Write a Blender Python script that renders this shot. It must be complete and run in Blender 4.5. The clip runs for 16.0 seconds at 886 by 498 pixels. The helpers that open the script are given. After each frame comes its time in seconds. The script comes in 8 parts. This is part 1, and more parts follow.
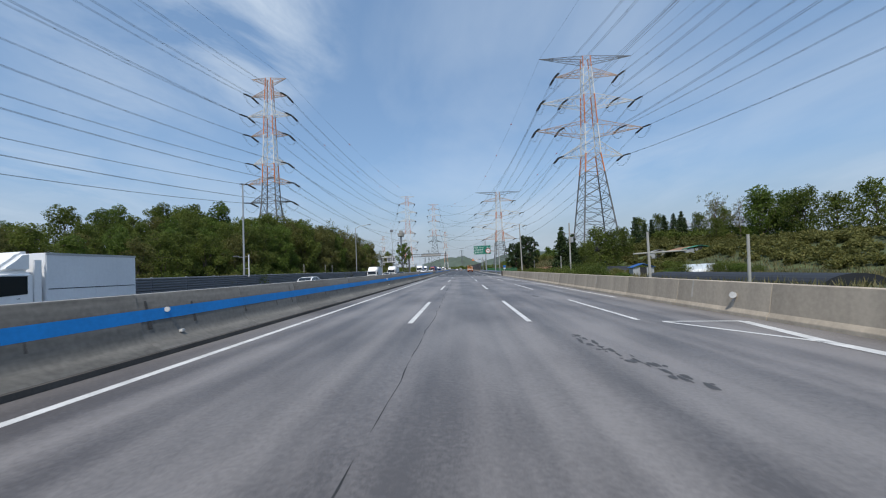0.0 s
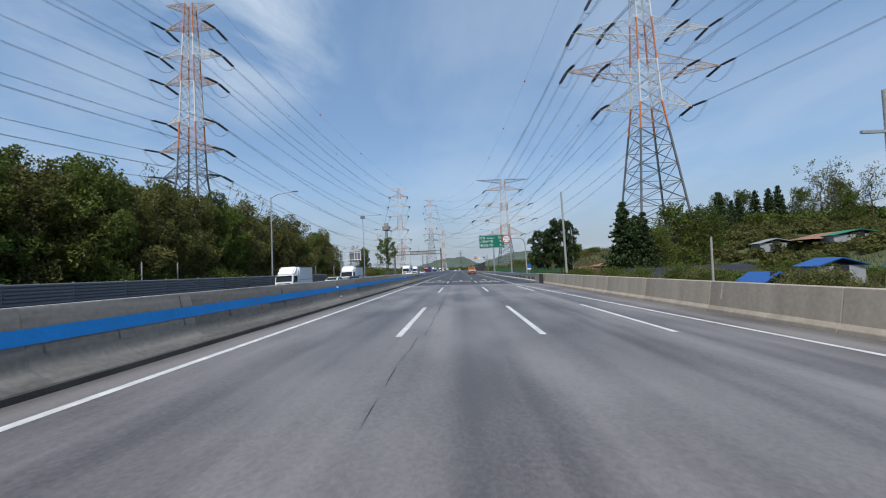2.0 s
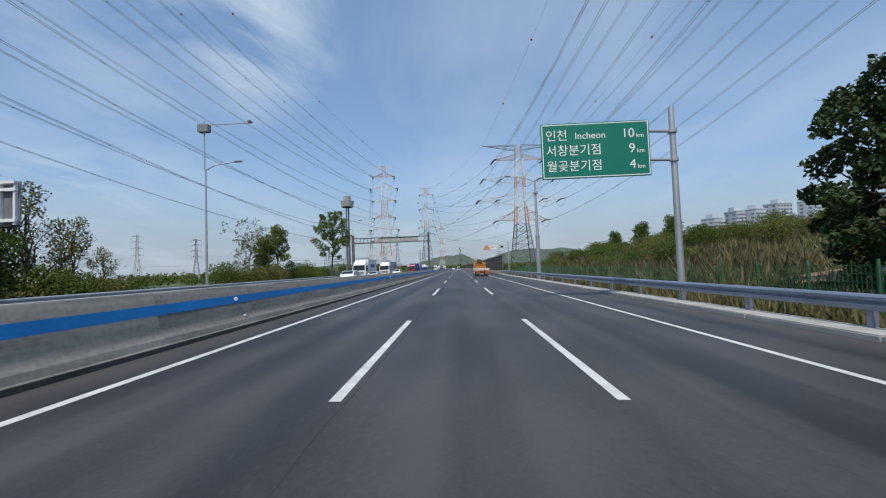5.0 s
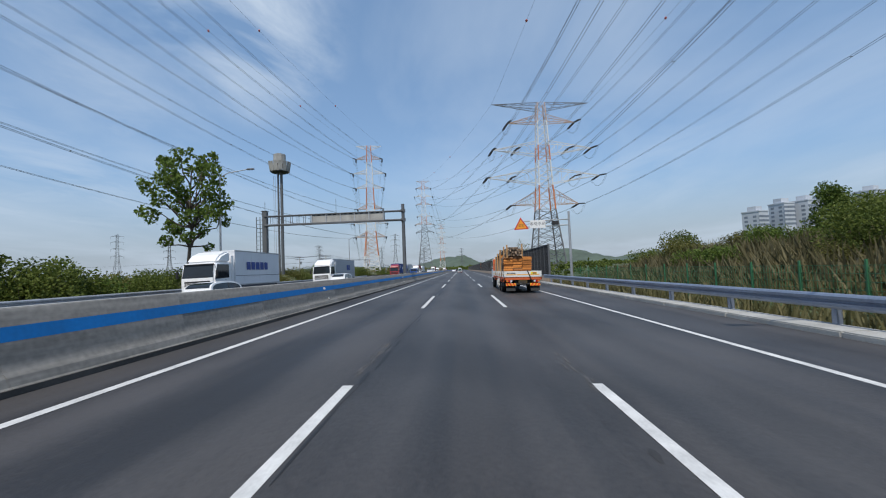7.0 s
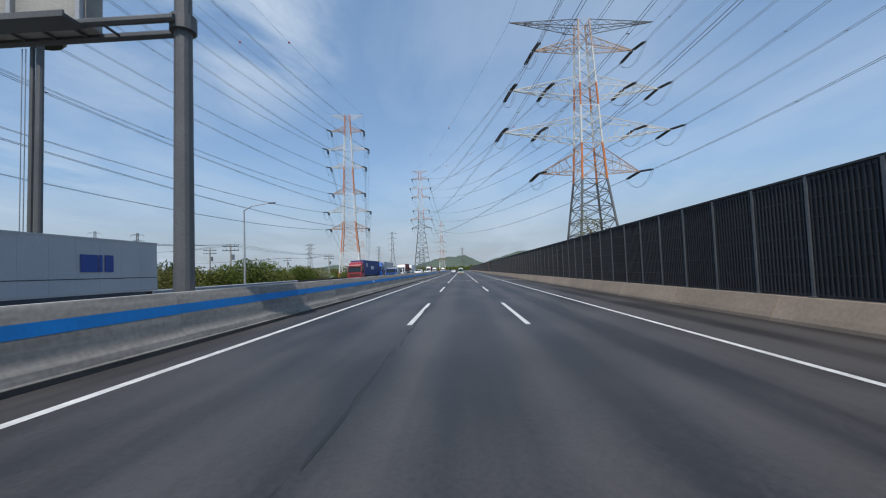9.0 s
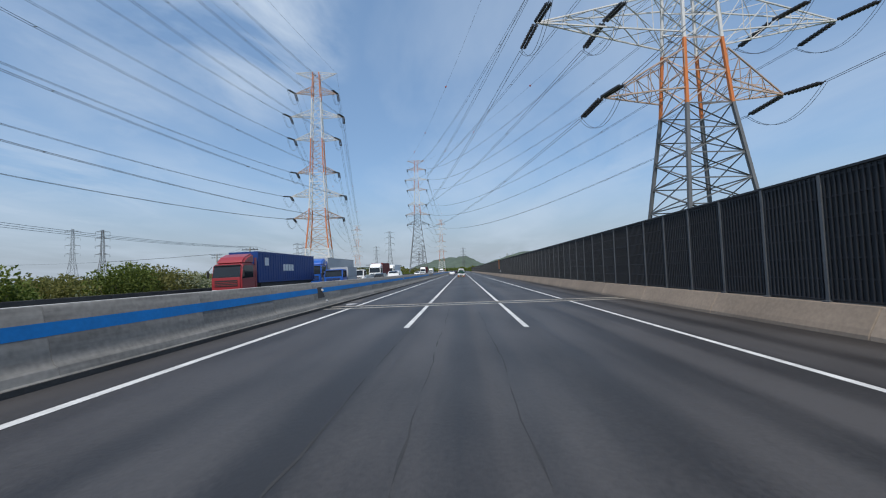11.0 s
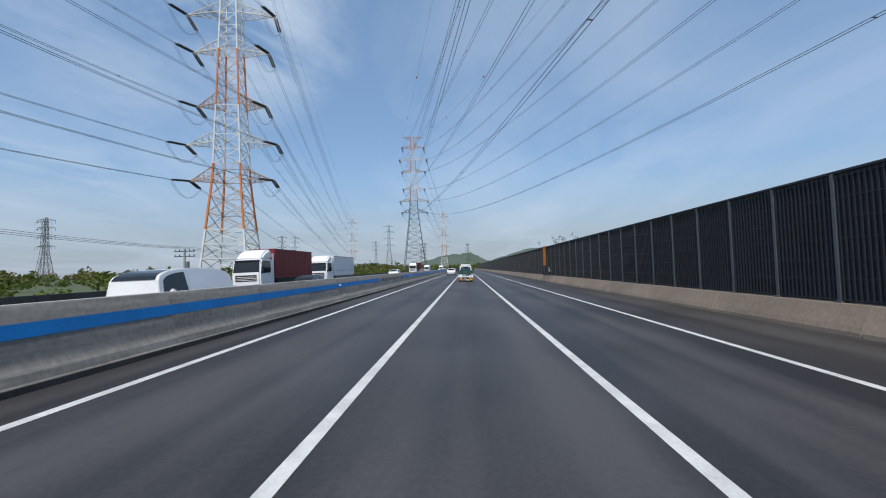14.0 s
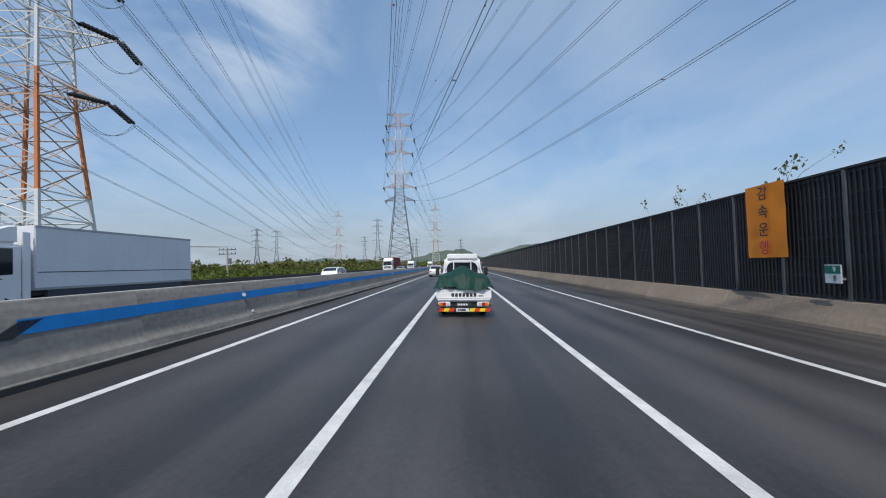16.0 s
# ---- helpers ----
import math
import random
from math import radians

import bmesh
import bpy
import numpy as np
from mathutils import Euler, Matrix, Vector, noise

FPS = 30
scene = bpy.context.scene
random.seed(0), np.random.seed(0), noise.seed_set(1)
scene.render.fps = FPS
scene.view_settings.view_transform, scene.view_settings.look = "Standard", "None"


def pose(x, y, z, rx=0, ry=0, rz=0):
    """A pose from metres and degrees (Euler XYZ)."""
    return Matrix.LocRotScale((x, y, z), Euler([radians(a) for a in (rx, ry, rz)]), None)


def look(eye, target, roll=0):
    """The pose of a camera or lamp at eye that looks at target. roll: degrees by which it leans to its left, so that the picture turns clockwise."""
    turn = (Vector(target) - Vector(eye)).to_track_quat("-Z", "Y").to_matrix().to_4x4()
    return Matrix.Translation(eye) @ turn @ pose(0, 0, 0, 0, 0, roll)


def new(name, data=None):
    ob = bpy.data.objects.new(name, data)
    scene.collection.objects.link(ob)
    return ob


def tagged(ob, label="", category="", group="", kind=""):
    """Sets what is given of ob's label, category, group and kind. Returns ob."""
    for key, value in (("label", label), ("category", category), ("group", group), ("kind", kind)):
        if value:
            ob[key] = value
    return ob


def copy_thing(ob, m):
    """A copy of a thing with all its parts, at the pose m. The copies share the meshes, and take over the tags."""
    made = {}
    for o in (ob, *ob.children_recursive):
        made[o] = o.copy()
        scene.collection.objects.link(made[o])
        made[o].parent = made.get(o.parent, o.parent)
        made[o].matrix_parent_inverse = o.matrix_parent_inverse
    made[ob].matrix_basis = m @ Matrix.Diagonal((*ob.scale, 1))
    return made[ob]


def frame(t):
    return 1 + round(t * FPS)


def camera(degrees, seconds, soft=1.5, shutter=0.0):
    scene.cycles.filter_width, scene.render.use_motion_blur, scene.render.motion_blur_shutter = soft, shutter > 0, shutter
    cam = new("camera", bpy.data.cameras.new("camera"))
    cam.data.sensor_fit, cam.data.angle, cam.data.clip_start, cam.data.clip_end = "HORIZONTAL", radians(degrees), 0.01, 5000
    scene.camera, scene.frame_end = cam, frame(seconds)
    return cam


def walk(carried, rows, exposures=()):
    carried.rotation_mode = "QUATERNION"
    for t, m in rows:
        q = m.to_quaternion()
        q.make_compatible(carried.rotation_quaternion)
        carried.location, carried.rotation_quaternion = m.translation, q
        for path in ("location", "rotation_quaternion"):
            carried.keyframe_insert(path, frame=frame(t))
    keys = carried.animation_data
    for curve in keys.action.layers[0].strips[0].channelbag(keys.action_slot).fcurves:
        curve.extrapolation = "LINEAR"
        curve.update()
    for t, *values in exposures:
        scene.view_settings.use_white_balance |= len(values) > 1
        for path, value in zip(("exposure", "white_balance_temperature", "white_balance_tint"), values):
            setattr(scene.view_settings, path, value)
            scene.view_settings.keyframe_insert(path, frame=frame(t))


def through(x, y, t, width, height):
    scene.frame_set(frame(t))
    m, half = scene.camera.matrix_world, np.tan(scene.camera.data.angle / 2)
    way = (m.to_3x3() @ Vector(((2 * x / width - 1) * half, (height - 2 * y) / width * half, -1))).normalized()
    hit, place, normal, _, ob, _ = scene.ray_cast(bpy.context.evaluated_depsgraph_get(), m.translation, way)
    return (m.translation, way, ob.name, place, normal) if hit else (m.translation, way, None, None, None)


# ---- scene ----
cam = camera(93.6, 16.0, soft=1.1, shutter=0.05)

# the carriageway falls 1.9 % to the right: poses are given square to it and then laid level
CROSSFALL = pose(0, 0, 0, 0, 1.1, 0)
PATH = [
    (0, (-0.225, -12.664, 1.628), (-0.308, -10.668, 1.724), -1.2),
    (0.5, (-0.262, -1.955, 1.639), (-0.352, 0.041, 1.734), -1.1),
    (1, (-0.265, 8.609, 1.642), (-0.351, 10.605, 1.738), -1.12),
    (1.5, (-0.248, 19.095, 1.647), (-0.329, 21.091, 1.746), -1.22),
    (2, (-0.23, 29.554, 1.648), (-0.307, 31.55, 1.748), -1.4),
    (2.5, (-0.262, 40.066, 1.652), (-0.337, 42.062, 1.75), -1.42),
    (3, (-0.28, 50.607, 1.688), (-0.355, 52.603, 1.781), -1.4),
    (3.5, (-0.288, 61.12, 1.692), (-0.362, 63.116, 1.779), -1.2),
    (4, (-0.322, 71.812, 1.7), (-0.396, 73.809, 1.786), -1.1),
    (4.2, (-0.315, 76.2, 1.695), (-0.391, 78.196, 1.782), -1.05),
    (6.3, (-0.027, 125.736, 1.638), (-0.098, 127.733, 1.732), -1.03),
    (6.5, (-0.039, 130.334, 1.645), (-0.112, 132.33, 1.742), -1.08),
    (7, (-0.118, 141.868, 1.682), (-0.199, 143.864, 1.779), -1.12),
    (7.5, (-0.185, 153.423, 1.706), (-0.268, 155.419, 1.804), -1.0),
    (8, (-0.192, 164.85, 1.686), (-0.277, 166.846, 1.786), -0.92),
    (8.2, (-0.203, 169.249, 1.678), (-0.289, 171.244, 1.776), -0.9),
    (10.3, (-0.132, 211.933, 1.688), (-0.214, 213.929, 1.788), -0.85),
    (10.5, (-0.115, 215.815, 1.692), (-0.2, 217.811, 1.793), -0.85),
    (11, (-0.098, 225.138, 1.71), (-0.187, 227.133, 1.813), -0.8),
    (11.5, (-0.122, 234.171, 1.699), (-0.218, 236.166, 1.802), -0.85),
    (12, (-0.069, 242.969, 1.691), (-0.169, 244.964, 1.797), -0.72),
    (12.5, (-0.129, 251.741, 1.707), (-0.231, 253.736, 1.817), -0.6),
    (13, (-0.143, 260.606, 1.732), (-0.246, 262.601, 1.838), -0.53),
    (13.5, (-0.158, 269.59, 1.74), (-0.267, 271.585, 1.838), -0.52),
    (14, (-0.227, 278.63, 1.736), (-0.337, 280.625, 1.825), -0.45),
    (14.5, (-0.314, 287.753, 1.731), (-0.424, 289.748, 1.818), -0.4),
    (15, (-0.396, 297.03, 1.735), (-0.502, 299.026, 1.818), -0.34),
    (15.5, (-0.454, 306.315, 1.741), (-0.546, 308.312, 1.818), -0.33),
    (16, (-0.431, 315.502, 1.738), (-0.507, 317.5, 1.81), -0.25),
]
walk(cam, [(t, CROSSFALL @ look(eye, target, roll)) for t, eye, target, roll in PATH])

# ---- light ----
SUN_FROM = Vector((-0.08, -0.54, 0.84)).normalized()
world = bpy.data.worlds.new("sky")
scene.world = world
world.use_nodes = True
wn, wl = world.node_tree.nodes, world.node_tree.links
wn.clear()
sky = wn.new("ShaderNodeTexSky")
sky.sky_type, sky.sun_disc = "NISHITA", False
sky.sun_elevation = math.asin(SUN_FROM.z)
sky.sun_rotation = math.atan2(SUN_FROM.x, SUN_FROM.y)
sky.altitude, sky.air_density, sky.dust_density, sky.ozone_density = 30, 1.1, 0.5, 3.0
coord = wn.new("ShaderNodeTexCoord")
split = wn.new("ShaderNodeSeparateXYZ")
wl.new(coord.outputs["Generated"], split.inputs[0])
lift = wn.new("ShaderNodeMath")
lift.operation = "ADD"
lift.inputs[1].default_value = 0.12
wl.new(split.outputs["Z"], lift.inputs[0])
flat = wn.new("ShaderNodeCombineXYZ")
for axis in ("X", "Y"):
    div = wn.new("ShaderNodeMath")
    div.operation = "DIVIDE"
    wl.new(split.outputs[axis], div.inputs[0])
    wl.new(lift.outputs[0], div.inputs[1])
    wl.new(div.outputs[0], flat.inputs[axis])
stretch = wn.new("ShaderNodeMapping")
stretch.inputs["Location"].default_value = (1.35, 0.62, 0)
stretch.inputs["Rotation"].default_value = (0, 0, radians(28))
stretch.inputs["Scale"].default_value = (0.62, 0.34, 1)
wl.new(flat.outputs[0], stretch.inputs[0])
cirrus = wn.new("ShaderNodeTexNoise")
cirrus.inputs["Scale"].default_value, cirrus.inputs["Detail"].default_value = 1.5, 8
cirrus.inputs["Roughness"].default_value, cirrus.inputs["Distortion"].default_value = 0.52, 0.35
wl.new(stretch.outputs[0], cirrus.inputs["Vector"])
ramp = wn.new("ShaderNodeValToRGB")
ramp.color_ramp.elements[0].position, ramp.color_ramp.elements[1].position = 0.44, 0.70
ramp.color_ramp.elements[1].color = (0.46, 0.46, 0.46, 1)
wl.new(cirrus.outputs["Fac"], ramp.inputs["Fac"])
haze = wn.new("ShaderNodeMix")
haze.data_type = "RGBA"
haze.inputs["Factor"].default_value = 0.5
haze.inputs["B"].default_value = (1.47, 2.5, 4.08, 1)
wl.new(sky.outputs["Color"], haze.inputs["A"])
veil = wn.new("ShaderNodeMix")
veil.data_type = "RGBA"
veil.inputs["B"].default_value = (3.9, 4.6, 5.5, 1)
# brighter cloud banks low in the sky ahead, broken up by the same drift of noise
gauze = wn.new("ShaderNodeTexNoise")
gauze.inputs["Scale"].default_value, gauze.inputs["Detail"].default_value = 3.2, 9
gauze.inputs["Roughness"].default_value, gauze.inputs["Distortion"].default_value = 0.6, 0.5
wl.new(stretch.outputs[0], gauze.inputs["Vector"])
cover = ramp.outputs["Color"]
for toward, wide, amount in (((-0.52, 1, 0.66), 0.028, 1.0), ((-0.36, 1, 0.56), 0.006, 0.5), ((-1.04, 1, 0.42), 0.05, 0.5), ((0.74, 1, 0.50), 0.10, 0.1), ((0.42, 1, 0.34), 0.04, 0.3), ((-0.10, 1, 0.262), 0.0022, 0.35)):
    dot = wn.new("ShaderNodeVectorMath")
    dot.operation = "DOT_PRODUCT"
    dot.inputs[1].default_value = Vector(toward).normalized()
    wl.new(coord.outputs["Generated"], dot.inputs[0])
    near = wn.new("ShaderNodeMapRange")
    near.interpolation_type = "SMOOTHSTEP"
    near.inputs["From Min"].default_value, near.inputs["From Max"].default_value = 1 - wide, 1
    wl.new(dot.outputs["Value"], near.inputs["Value"])
    torn = wn.new("ShaderNodeMapRange")
    torn.inputs["From Min"].default_value, torn.inputs["From Max"].default_value = 0.40, 0.66
    torn.inputs["To Max"].default_value = amount
    wl.new(gauze.outputs["Fac"], torn.inputs["Value"])
    bank = wn.new("ShaderNodeMath")
    bank.operation = "MULTIPLY"
    wl.new(near.outputs["Result"], bank.inputs[0])
    wl.new(torn.outputs["Result"], bank.inputs[1])
    both = wn.new("ShaderNodeMath")
    both.operation = "MAXIMUM"
    wl.new(cover, both.inputs[0])
    wl.new(bank.outputs[0], both.inputs[1])
    cover = both.outputs[0]
wl.new(cover, veil.inputs["Factor"])
low = wn.new("ShaderNodeMapRange")
low.interpolation_type = "SMOOTHSTEP"
low.inputs["From Min"].default_value, low.inputs["From Max"].default_value = 0.0, 0.24
low.inputs["To Min"].default_value, low.inputs["To Max"].default_value = 0.85, 0.0
wl.new(split.outputs["Z"], low.inputs["Value"])
murk = wn.new("ShaderNodeMix")
murk.data_type = "RGBA"
murk.inputs["B"].default_value = (2.35, 2.75, 3.3, 1)
wl.new(low.outputs["Result"], murk.inputs["Factor"])
wl.new(haze.outputs["Result"], murk.inputs["A"])
wl.new(murk.outputs["Result"], veil.inputs["A"])
back = wn.new("ShaderNodeBackground")
back.inputs["Strength"].default_value = 0.15
wl.new(veil.outputs["Result"], back.inputs["Color"])
wout = wn.new("ShaderNodeOutputWorld")
wl.new(back.outputs[0], wout.inputs["Surface"])

sun_data = bpy.data.lights.new("sun", "SUN")
sun_data.energy, sun_data.angle, sun_data.color = 3.5, radians(0.6), (1.0, 0.95, 0.88)
sun = new("sun", sun_data)
sun.matrix_world = look(SUN_FROM * 200, (0, 0, 0))
scene.view_settings.exposure = 0.0

# ---- materials ----
def node_mat(name):
    m = bpy.data.materials.new(name)
    m.use_nodes = True
    nt = m.node_tree
    return m, nt, nt.nodes["Principled BSDF"]


def surface(name, color, rough=0.6, metal=0.0, vary=0.25, grain=40.0, stain=1.2, stretch=(1, 1, 1), bump=0.15,
            tint=None, coat=0.0, island=0.0, random_ob=0.0, spec=0.5):
    """A painted, concrete, metal or earth surface: fine grain, broad stains, relief."""
    m, nt, b = node_mat(name)
    n, l = nt.nodes, nt.links
    tc = n.new("ShaderNodeTexCoord")
    mp = n.new("ShaderNodeMapping")
    mp.inputs["Scale"].default_value = stretch
    l.new(tc.outputs["Object"], mp.inputs[0])
    fine, broad = n.new("ShaderNodeTexNoise"), n.new("ShaderNodeTexNoise")
    fine.inputs["Scale"].default_value, fine.inputs["Detail"].default_value = grain, 4
    broad.inputs["Scale"].default_value, broad.inputs["Detail"].default_value = stain, 5
    l.new(tc.outputs["Object"], fine.inputs["Vector"])
    l.new(mp.outputs[0], broad.inputs["Vector"])
    two = n.new("ShaderNodeMix")
    two.data_type = "FLOAT"
    two.inputs["Factor"].default_value = 0.62
    l.new(fine.outputs["Fac"], two.inputs["A"])
    l.new(broad.outputs["Fac"], two.inputs["B"])
    value = two.outputs["Result"]
    for amount, source in ((island, ("ShaderNodeNewGeometry", "Random Per Island")), (random_ob, ("ShaderNodeObjectInfo", "Random"))):
        if amount:
            extra = n.new(source[0])
            mx = n.new("ShaderNodeMix")
            mx.data_type = "FLOAT"
            mx.inputs["Factor"].default_value = amount
            l.new(value, mx.inputs["A"])
            l.new(extra.outputs[source[1]], mx.inputs["B"])
            value = mx.outputs["Result"]
    cr = n.new("ShaderNodeValToRGB")
    dark = [c * (1 - vary) for c in color]
    lite = [min(1, c * (1 + vary)) for c in (tint or color)]
    cr.color_ramp.elements[0].position, cr.color_ramp.elements[1].position = 0.3, 0.7
    cr.color_ramp.elements[0].color, cr.color_ramp.elements[1].color = (*dark, 1), (*lite, 1)
    l.new(value, cr.inputs["Fac"])
    l.new(cr.outputs["Color"], b.inputs["Base Color"])
    rr = n.new("ShaderNodeMapRange")
    rr.inputs["To Min"].default_value, rr.inputs["To Max"].default_value = max(0.03, rough - 0.1), min(1, rough + 0.1)
    l.new(broad.outputs["Fac"], rr.inputs["Value"])
    l.new(rr.outputs["Result"], b.inputs["Roughness"])
    b.inputs["Metallic"].default_value = metal
    b.inputs["Specular IOR Level"].default_value = spec
    b.inputs["Coat Weight"].default_value = coat
    if bump:
        bp = n.new("ShaderNodeBump")
        bp.inputs["Strength"].default_value, bp.inputs["Distance"].default_value = bump, 0.02
        l.new(fine.outputs["Fac"], bp.inputs["Height"])
        l.new(bp.outputs[0], b.inputs["Normal"])
    return m


LANE_LINE, LANE_WIDTH = 1.8, 3.6


def asphalt(name, color, grey, smooth=0.42, relief=0.8, rut=0.01):
    """Worn asphalt: stone grain, wheel tracks drawn out along the road, blotches and oil."""
    m, nt, b = node_mat(name)
    n, l = nt.nodes, nt.links
    tc = n.new("ShaderNodeTexCoord")

    def noise_at(scale, detail, mapping):
        mp = n.new("ShaderNodeMapping")
        mp.inputs["Scale"].default_value = mapping
        l.new(tc.outputs["Object"], mp.inputs[0])
        x = n.new("ShaderNodeTexNoise")
        x.inputs["Scale"].default_value, x.inputs["Detail"].default_value = scale, detail
        l.new(mp.outputs[0], x.inputs["Vector"])
        return x.outputs["Fac"]

    def blend(a, c, f):
        x = n.new("ShaderNodeMix")
        x.data_type = "FLOAT"
        x.inputs["Factor"].default_value = f
        l.new(a, x.inputs["A"])
        l.new(c, x.inputs["B"])
        return x.outputs["Result"]

    stones = blend(noise_at(60, 4, (1, 1, 1)), noise_at(17, 5, (1, 1, 1)), 0.5)
    tracks = noise_at(1.0, 3, (1.1, 0.012, 1))
    blotch = noise_at(0.45, 7, (1, 0.35, 1))
    xyz = n.new("ShaderNodeSeparateXYZ")
    l.new(tc.outputs["Object"], xyz.inputs[0])
    phase = n.new("ShaderNodeMath")
    phase.operation = "MULTIPLY_ADD"
    phase.inputs[1].default_value, phase.inputs[2].default_value = 2 * math.pi / (LANE_WIDTH / 2), -2 * math.pi * LANE_LINE / (LANE_WIDTH / 2) + math.pi
    l.new(xyz.outputs["X"], phase.inputs[0])
    wheel = n.new("ShaderNodeMath")
    wheel.operation = "COSINE"
    l.new(phase.outputs[0], wheel.inputs[0])
    worn = n.new("ShaderNodeMath")
    worn.operation = "MULTIPLY_ADD"
    worn.inputs[1].default_value = rut
    l.new(wheel.outputs[0], worn.inputs[0])
    l.new(blend(blend(stones, tracks, 0.55), blotch, 0.36), worn.inputs[2])
    mixed = worn.outputs[0]
    cr = n.new("ShaderNodeValToRGB")
    cr.color_ramp.elements[0].position, cr.color_ramp.elements[1].position = 0.42, 0.58
    cr.color_ramp.elements[0].color, cr.color_ramp.elements[1].color = (*color, 1), (*grey, 1)
    l.new(mixed, cr.inputs["Fac"])
    l.new(cr.outputs["Color"], b.inputs["Base Color"])
    rr = n.new("ShaderNodeMapRange")
    rr.inputs["To Min"].default_value, rr.inputs["To Max"].default_value = smooth, smooth + 0.26
    l.new(tracks, rr.inputs["Value"])
    l.new(rr.outputs["Result"], b.inputs["Roughness"])
    b.inputs["Specular IOR Level"].default_value = 0.5
    bp = n.new("ShaderNodeBump")
    bp.inputs["Strength"].default_value, bp.inputs["Distance"].default_value = relief, 0.012
    l.new(stones, bp.inputs["Height"])
    l.new(bp.outputs[0], b.inputs["Normal"])
    return m


def foliage(name, dark, lite, through=0.3):
    """Leaves: each its own green, lit through from behind."""
    m, nt, b = node_mat(name)
    n, l = nt.nodes, nt.links
    geo, tc, ns, ob = n.new("ShaderNodeNewGeometry"), n.new("ShaderNodeTexCoord"), n.new("ShaderNodeTexNoise"), n.new("ShaderNodeObjectInfo")
    ns.inputs["Scale"].default_value = 0.5
    l.new(tc.outputs["Object"], ns.inputs["Vector"])
    mx, mo = n.new("ShaderNodeMix"), n.new("ShaderNodeMix")
    mx.data_type = mo.data_type = "FLOAT"
    mx.inputs["Factor"].default_value, mo.inputs["Factor"].default_value = 0.5, 0.18
    l.new(geo.outputs["Random Per Island"], mx.inputs["A"])
    l.new(ns.outputs["Fac"], mx.inputs["B"])
    l.new(mx.outputs["Result"], mo.inputs["A"])
    l.new(ob.outputs["Random"], mo.inputs["B"])
    cr = n.new("ShaderNodeValToRGB")
    cr.color_ramp.elements[0].position, cr.color_ramp.elements[1].position = 0.2, 0.8
    cr.color_ramp.elements[0].color, cr.color_ramp.elements[1].color = (*dark, 1), (*lite, 1)
    l.new(mo.outputs["Result"], cr.inputs["Fac"])
    l.new(cr.outputs["Color"], b.inputs["Base Color"])
    b.inputs["Roughness"].default_value, b.inputs["Specular IOR Level"].default_value = 0.6, 0.25
    tr, ms = n.new("ShaderNodeBsdfTranslucent"), n.new("ShaderNodeMixShader")
    l.new(cr.outputs["Color"], tr.inputs["Color"])
    ms.inputs[0].default_value = through
    l.new(b.outputs[0], ms.inputs[1])
    l.new(tr.outputs[0], ms.inputs[2])
    l.new(ms.outputs[0], n["Material Output"].inputs["Surface"])
    return m


def glass_mat(name, color=(0.02, 0.025, 0.03), rough=0.06):
    m, nt, b = node_mat(name)
    b.inputs["Base Color"].default_value = (*color, 1)
    b.inputs["Roughness"].default_value = rough
    b.inputs["Specular IOR Level"].default_value = 0.42
    return m


M_ROAD_OLD = asphalt("old_asphalt", (0.086, 0.078, 0.0745), (0.229, 0.2115, 0.2005), 0.38, 0.5, 0.007)
M_ROAD_NEW = asphalt("dark_asphalt", (0.02194, 0.01997, 0.01954), (0.0672, 0.0621, 0.0597), 0.43, 0.5, 0.03)
M_ROAD_PATCH = asphalt("patched_asphalt", (0.0784, 0.072, 0.068), (0.144, 0.1344, 0.1264))
M_LINE = surface("road_paint", (0.5808, 0.5764, 0.5544), 0.7, vary=0.26, grain=30, stain=2.5, bump=0.3)
M_LINE_WORN = surface("worn_paint", (0.34, 0.34, 0.34), 0.8, vary=0.5, grain=24, stain=3, bump=0.3)
M_BARRIER = surface("barrier_concrete", (0.1449, 0.1391, 0.1259), 0.9, vary=0.45, grain=9, stain=2.2, stretch=(1, 0.16, 3.2), bump=0.12, random_ob=0.15)
M_BARRIER_PALE = surface("pale_barrier_concrete", (0.2178, 0.2076, 0.1885), 0.9, vary=0.45, grain=9, stain=2.2, stretch=(1, 0.16, 3.2), bump=0.12, random_ob=0.06)
M_BEIGE = surface("beige_concrete", (0.4001, 0.337, 0.258), 0.9, vary=0.28, grain=9, stain=1.0, stretch=(1, 1.4, 0.16), bump=0.1, random_ob=0.12)
M_WALLBASE = surface("brown_concrete", (0.265, 0.208, 0.157), 0.9, vary=0.3, grain=9, stain=0.8, stretch=(1, 0.5, 0.6), bump=0.12, random_ob=0.12)
M_OIL = surface("oil_soaked_asphalt", (0.062, 0.058, 0.055), 0.55, vary=0.4, grain=25, stain=3, bump=0.3)
M_SEAM_GRIT = surface("seam_grit", (0.088, 0.084, 0.081), 0.9, vary=0.4, grain=30, stain=3, bump=0.4)
M_SPILL = surface("concrete_spill", (0.125, 0.12, 0.116), 0.9, vary=0.45, grain=18, stain=3, bump=0.3)
M_LIME = surface("lime_streak", (0.46, 0.42, 0.35), 0.9, vary=0.3, grain=9, stain=2, bump=0)
M_KERB = surface("kerb_concrete", (0.357, 0.3485, 0.323), 0.9, vary=0.3, grain=25, stain=1.0, bump=0.4)
M_CRACK = surface("tarred_crack", (0.032, 0.031, 0.030), 0.7, vary=0.4, grain=25, bump=0.3)
M_GUTTER = surface("gutter_dirt", (0.080, 0.072, 0.064), 0.95, vary=0.4, grain=25, stain=1.0, bump=0.4)
